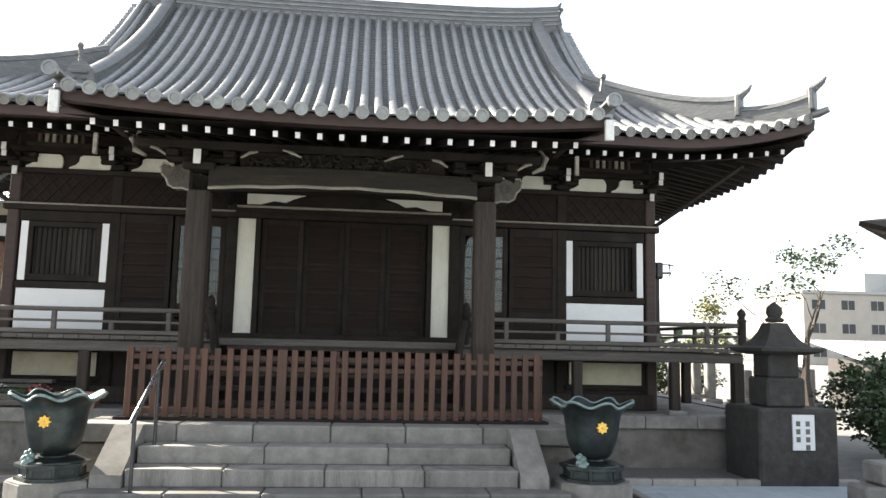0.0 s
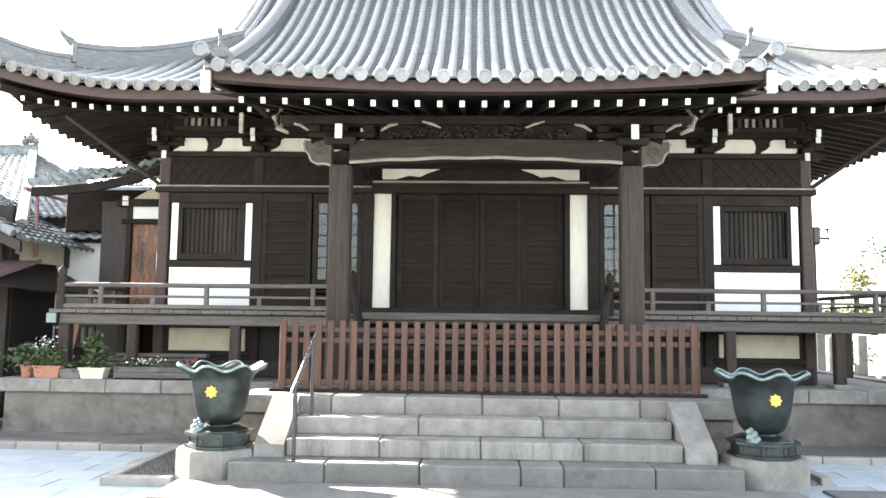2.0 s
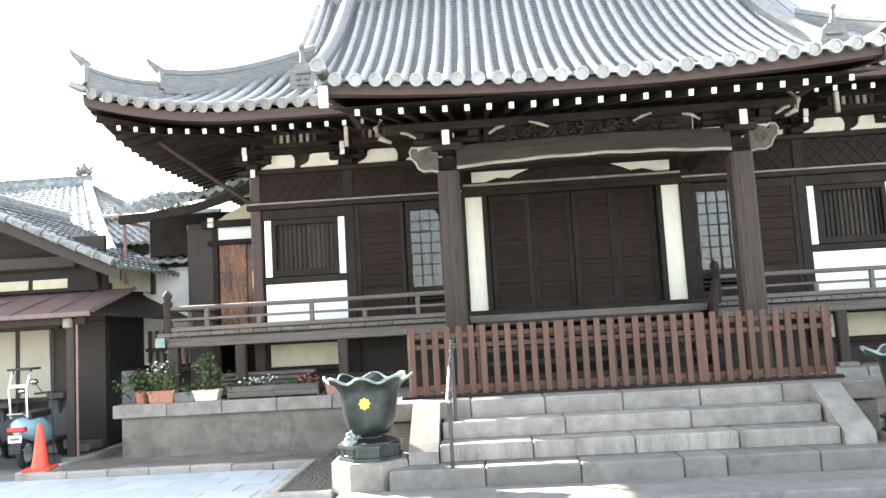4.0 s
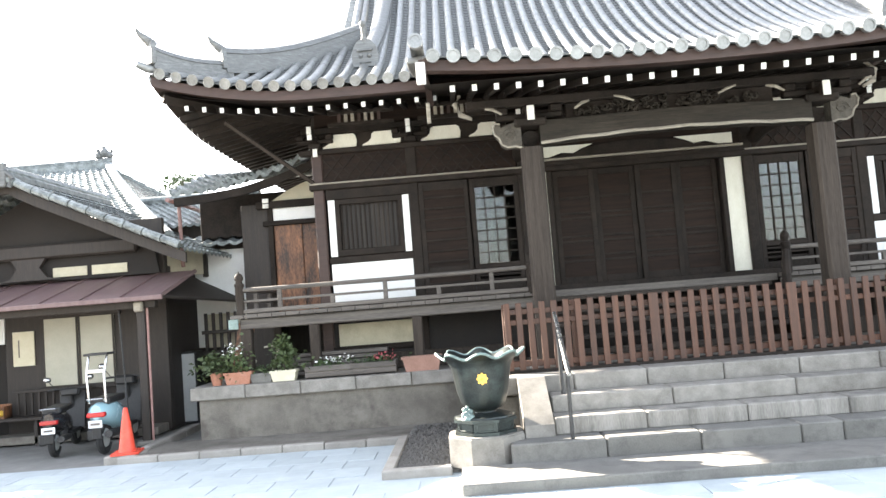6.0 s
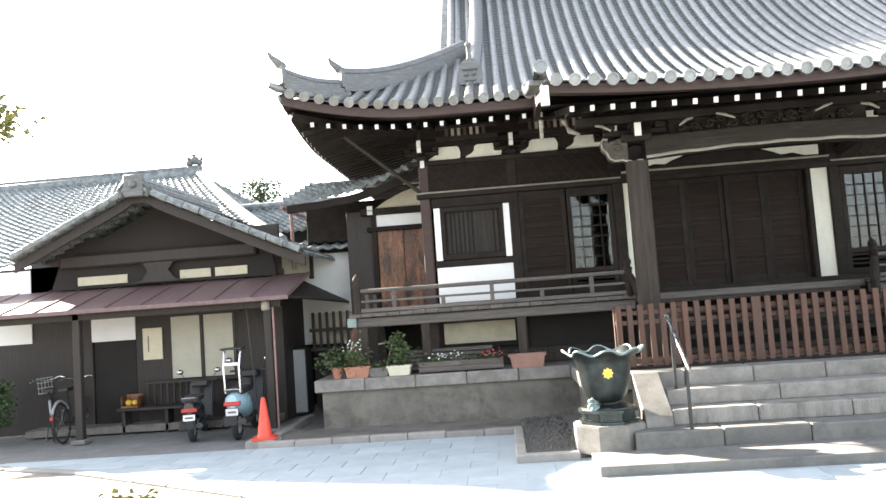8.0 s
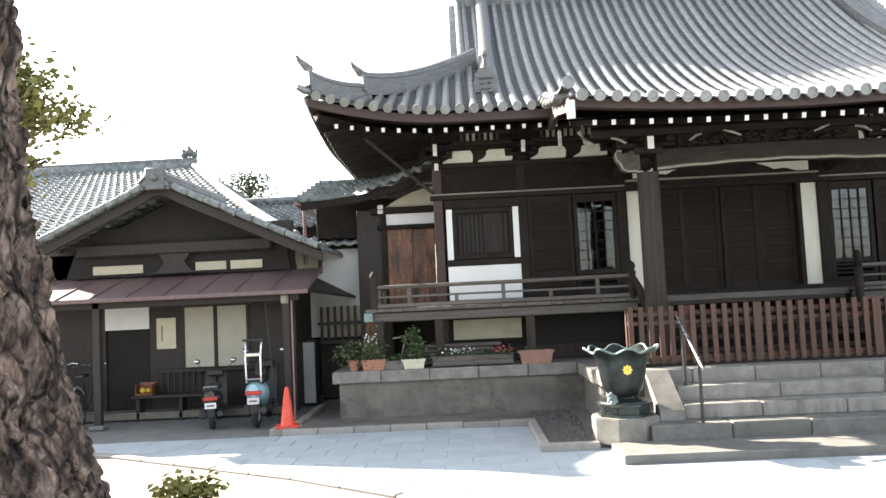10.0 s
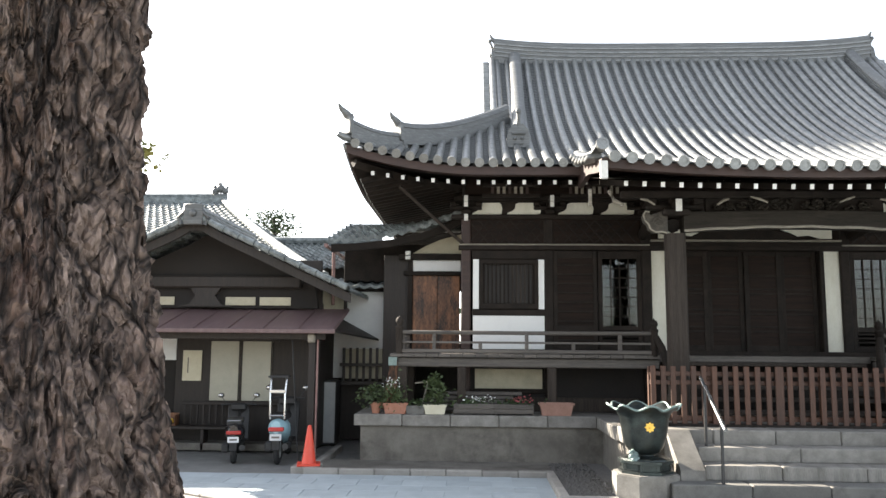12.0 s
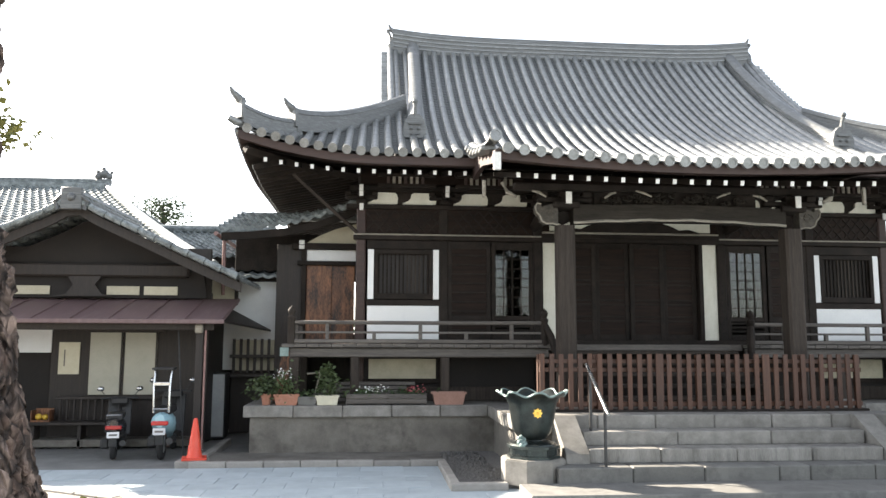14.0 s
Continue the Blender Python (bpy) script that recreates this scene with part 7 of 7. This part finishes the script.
def clipped_tree(at, seed):
    rng = random.Random(seed)
    t = thing("clipped_tree", "clipped garden tree with small yellow-green leaves", "tree", at=Matrix.Translation(at) @ Matrix.Scale(1.13, 4))
    s = Shape().tube([(-0.3, 0, 0), (-0.25, 0.05, 1.2), (-0.1, 0, 2.4), (0, 0, 3.4)], [0.1, 0.085, 0.07, 0.04], 8)
    for a in range(6):
        ang = a * 1.05
        s.tube([(-0.1, 0, 2.3 + 0.15 * a), (0.35 * math.cos(ang), 0.35 * math.sin(ang), 2.75 + 0.17 * a), (0.7 * math.cos(ang), 0.7 * math.sin(ang), 2.9 + 0.15 * a)], [0.035, 0.025, 0.012], 6)
    part("trunk", s, TWIG, t, "", True)
    c = Shape()
    for k in range(30):
        ang, rr, z = rng.uniform(0, 6.28), 0.8 * math.sqrt(rng.random()), rng.uniform(2.75, 3.95)
        rr *= 1 - 0.5 * abs(z - 3.2)
        leaf_cloud(c, rng, (rr * math.cos(ang), rr * math.sin(ang), z), (0.14, 0.14, 0.09), 260, 0.075)
    part("crown", c, LEAF_YELLOW, t, "", kind="stuff")


clipped_tree((-9.1, -6.35, 0), 31)


def shrub(name, label, at, size, leaf, count, leaf_size, seed):
    rng = random.Random(seed)
    t = thing(name, label, "shrub", at=Matrix.Translation(at))
    s = Shape()
    for k in range(7):
        a = k * 0.9
        s.tube([(0, 0, -0.02), (size[0] * 0.4 * math.cos(a), size[1] * 0.4 * math.sin(a), size[2] * 0.6)], [0.02, 0.008], 5)
    part("stems", s, TWIG, t)
    c = Shape()
    for k in range(count):
        u = Vector((rng.gauss(0, 1), rng.gauss(0, 1), rng.gauss(0, 1))).normalized() * rng.uniform(0.45, 1.0)
        leaf_cloud(c, rng, (u.x * size[0], u.y * size[1], size[2] * (0.55 + 0.45 * u.z)), (0.06, 0.06, 0.05), 18, leaf_size)
    part("leaves", c, leaf, t, "", kind="stuff")


shrub("low_shrub", "low bright green plant at the edge of the tree bed", (-7.25, -5.85, 0), (0.24, 0.2, 0.2), LEAF_YELLOW, 22, 0.09, 41)
shrub("hedge_bush", "rounded dark green garden bush", (9.6, 0.2, 0), (1.7, 1.3, 1.75), LEAF_DARK, 420, 0.10, 42)
shrub("hedge_bush", "rounded dark green garden bush", (12.2, 2.4, 0), (2.0, 1.4, 1.9), LEAF_DARK, 420, 0.11, 43)
shrub("hedge_bush", "spreading dark green bush by the stone wall", (8.6, -1.5, 0), (1.3, 0.95, 1.4), LEAF_DARK, 380, 0.09, 44)
# two stand-in bushes, added to hide sunlit ground behind the veranda
shrub("hedge_bush", "low dark green bush added to cover bright ground behind the veranda", (7.6, 12.6, 0), (1.7, 0.8, 1.25), LEAF_DARK, 300, 0.11, 46)
shrub("hedge_bush", "low dark green bush added to cover bright ground behind the veranda", (10.6, 13.2, 0), (1.9, 0.8, 1.3), LEAF_DARK, 300, 0.11, 47)
shrub("house_shrub", "leafy shrub beside the house wall", (-12.4, -0.4, 0), (0.45, 0.4, 1.3), LEAF_DARK, 140, 0.07, 45)

# ---- stone lantern on a plinth ----
LX, LYY = 5.92, -1.85
lan = thing("stone_lantern", "dark weathered stone lantern tower on a broad plinth", "stone lantern")
part("plinth", Shape().box(LX - 0.5, LX + 0.58, LYY - 0.45, LYY + 0.5, -0.05, 0.97, 0.03), LANTERN_STONE, lan, "broad dark stone plinth")
part("shaft", Shape().box(LX - 0.27, LX + 0.27, LYY - 0.26, LYY + 0.26, 0.97, 1.36, 0.03), LANTERN_STONE, lan)
part("light_box", Shape().box(LX - 0.215, LX + 0.215, LYY - 0.21, LYY + 0.21, 1.36, 1.70, 0.02), LANTERN_STONE, lan)
s = Shape()
for z, r in ((1.66, 0.27), (1.675, 0.43), (1.715, 0.44), (1.77, 0.33), (1.86, 0.23), (1.97, 0.165), (2.09, 0.12)):
    s.v += [(LX + sx * r, LYY + sy * r, z + (0.035 if r > 0.42 else 0)) for sx, sy in ((-1, -1), (1, -1), (1, 1), (-1, 1))]
s.f = [(3, 2, 1, 0)] + [(4 * k + i, 4 * k + (i + 1) % 4, 4 * k + 4 + (i + 1) % 4, 4 * k + 4 + i) for k in range(6) for i in range(4)] + [(24, 25, 26, 27)]
part("cap_roof", s, LANTERN_STONE, lan, "flared stone cap")
part("finial", Shape().lathe([(0.11, 2.1), (0.13, 2.14), (0.085, 2.17), (0.115, 2.23), (0.10, 2.3), (0.05, 2.35), (0.01, 2.38)], 16, Matrix.Translation((LX, LYY, 0))), LANTERN_STONE, lan, "", True)
sign = thing("sign_board", "small white sign board with two columns of dark characters", "sign")
part("board", Shape().box(LX - 0.06, LX + 0.24, LYY - 0.475, LYY - 0.452, 0.45, 0.9, 0.004), PLATE, sign)
for cx in (0.01, 0.14):
    for k in range(4 if cx > 0.1 else 3):
        z = 0.82 - 0.1 * k
        part("writing_bar", Shape().box(LX + cx - 0.025, LX + cx + 0.03, LYY - 0.480, LYY - 0.474, z - 0.065, z, 0.001), INK, sign)
wall_ = thing("garden_wall", "low wall of squared pale stones at the garden edge", "stone wall")
rng = random.Random(8)
for r in range(2):
    x = 6.0 + 0.2 * r
    while x < 9.5:
        w = rng.uniform(0.4, 0.65)
        part("stone", Shape().box(x + 0.006, x + w - 0.006, -3.55 + rng.uniform(-0.015, 0.015), -3.15, -0.04 + 0.26 * r, 0.21 + 0.26 * r, 0.03), GRANITE, wall_)
        x += w
# flagstones in the shaded yard beside the steps
rng = random.Random(9)
for i in range(4):
    for j in range(3):
        x, y = 3.3 + 0.75 * i, -4.4 - 0.62 * j
        solid("flagstone", Shape().box(x + 0.01, x + 0.73, y, y + 0.6, -0.03, 0.012 + rng.uniform(0, 0.008), 0.012), GRANITE_OLD, "dark worn flagstone beside the steps", "flagstone", "flagstones")
# pale memorial stones far beyond the veranda
rng = random.Random(10)
for i in range(16):
    x, y, h = 7.4 + 0.42 * i + rng.uniform(-0.1, 0.1), 10.5 + rng.uniform(-1.2, 1.2), rng.uniform(0.9, 1.5)
    g = thing("memorial_stone", "grey upright memorial stone on a square base", "memorial stone", "memorial stones", at=Matrix.Translation((x, y, 0)))
    part("base", Shape().box(-0.26, 0.26, -0.26, 0.26, -0.03, 0.3, 0.02), GRANITE_OLD, g)
    part("shaft", Shape().box(-0.13, 0.13, -0.13, 0.13, 0.3, h, 0.03), GRANITE_OLD if i % 3 else GRANITE, g)
# shutter case on the hall flank, lamp bracket above it
beam("shutter_case", 4.965, 5.24, 0.5, 1.5, 1.725, 2.86, BOARD_V, "dark boarded shutter case")
beam("shutter_case_top", 4.965, 5.28, 0.46, 1.54, 2.862, 2.9, WOOD_DARK)
# lamp bracket on the hall flank
lamp = thing("wall_floodlight", "small boxy floodlight on a bracket at the hall corner", "floodlight")
part("bracket", Shape().tube([(4.97, 0.4, 2.95), (5.35, 0.35, 2.95), (5.35, 0.35, 3.1)], 0.02, 6).tube([(4.97, 0.4, 3.12), (5.42, 0.35, 3.08), (5.35, 0.35, 2.9)], 0.012, 6), DARK_METAL, lamp)
part("head", Shape().box(5.1, 5.22, 0.28, 0.44, 2.86, 3.12, 0.02), DARK_METAL, lamp)

# ---- neighbouring hall roof, shed and far houses ----
side_hall = thing("neighbour_hall", "neighbouring hall with an upswept dark tiled eave", "temple")
part("body", Shape().box(20.0, 25.0, 5.0, 11.0, -0.03, 4.9, 0.02), WOOD_DARK, side_hall)
s = Shape()
rows_ = 12
for k in range(rows_ + 1):
    u = k / rows_
    up = 0.35 * max(0, 1 - u / 0.3) ** 2
    s.v += [(12.05 + 11 * u, 4.0 + 0.2 * (1 - u), 4.94 + up), (13.7 + 9.5 * u, 5.4, 5.62), (12.05 + 11 * u, 4.05 + 0.2 * (1 - u), 4.84 + up), (14.3 + 9 * u, 5.9, 4.95)]
s.f = [(4 * k, 4 * k + 4, 4 * k + 5, 4 * k + 1) for k in range(rows_)] + [(4 * k + 2, 4 * k + 3, 4 * k + 7, 4 * k + 6) for k in range(rows_)] + [(4 * k, 4 * k + 2, 4 * k + 6, 4 * k + 4) for k in range(rows_)] + [(0, 1, 3, 2)]
eave_corner = part("roof", s, WOOD_DARK, side_hall, "upswept tiled roof corner")
fix_normals(eave_corner.data)
eave_corner.matrix_basis = Matrix.Translation((-0.62, 0, -0.62))
shed = thing("garden_shed", "low shed with a ribbed grey metal roof", "shed")
part("body", Shape().box(15.2, 19.0, 9.2, 11.5, -0.03, 1.5, 0.02), BOARD_V, shed)
s = Shape()
for k in range(14):
    x = 14.6 + 0.36 * k
    s.box(x, x + 0.3, -1.6, 1.6, -0.02, 0.02, 0.005, Matrix.Translation((0, 10.2, 1.75)) @ Matrix.Rotation(0.2, 4, "X"))
part("roof", s, GREY_PLASTIC, shed, "ribbed grey roof")


def block_of_flats(name, label, x0, x1, y0, y1, storeys, wall_mat):
    b = thing(name, label, "apartment building")
    h = 3.0 * storeys
    part("wall", Shape().box(x0, x1, y0, y1, -0.03, h, 0.05), wall_mat, b)
    part("parapet", Shape().box(x0 - 0.3, x1 + 0.3, y0 - 0.3, y1 + 0.3, h, h + 0.4, 0.05), GREY_PLASTIC, b, "grey flat roof edge")
    part("stair_tower", Shape().box(x0 + 0.35 * (x1 - x0), x0 + 0.6 * (x1 - x0), y0 + 2, y1, h + 0.4, h + 3.0, 0.05), GREY_PLASTIC, b)
    nx_ = int((x1 - x0) / 4)
    for st in range(storeys):
        for k in range(nx_):
            cx = x0 + (k + 0.5) * (x1 - x0) / nx_
            w = part("window", Shape().box(cx - 1.0, cx + 1.0, y0 - 0.06, y0 + 0.02, 3 * st + 0.9, 3 * st + 2.3, 0.02), GREY_PLASTIC, b)
            for d in (-0.47, 0.47):
                part("pane", Shape().box(cx + d - 0.42, cx + d + 0.42, y0 - 0.085, y0 - 0.065, 3 * st + 1.0, 3 * st + 2.2, 0.005), DARK_METAL, w)
    return b


block_of_flats("apartment_building", "pale three-storey apartment building beyond the garden", 56.0, 84.0, 80.0, 92.0, 3, FAR_WALL)
# low belt of trees that closes the distance
rng = random.Random(12)
s = Shape()
for k in range(420):
    a = 2 * math.pi * k / 420
    r = rng.uniform(120, 150)
    leaf_cloud(s, rng, (r * math.cos(a), r * math.sin(a), rng.uniform(0.5, 3.5)), (2.6, 2.6, 1.3), 16, 2.2)
solid("distant_trees", s, LEAF_DARK, "far belt of dark trees round the horizon", "trees", kind="stuff")
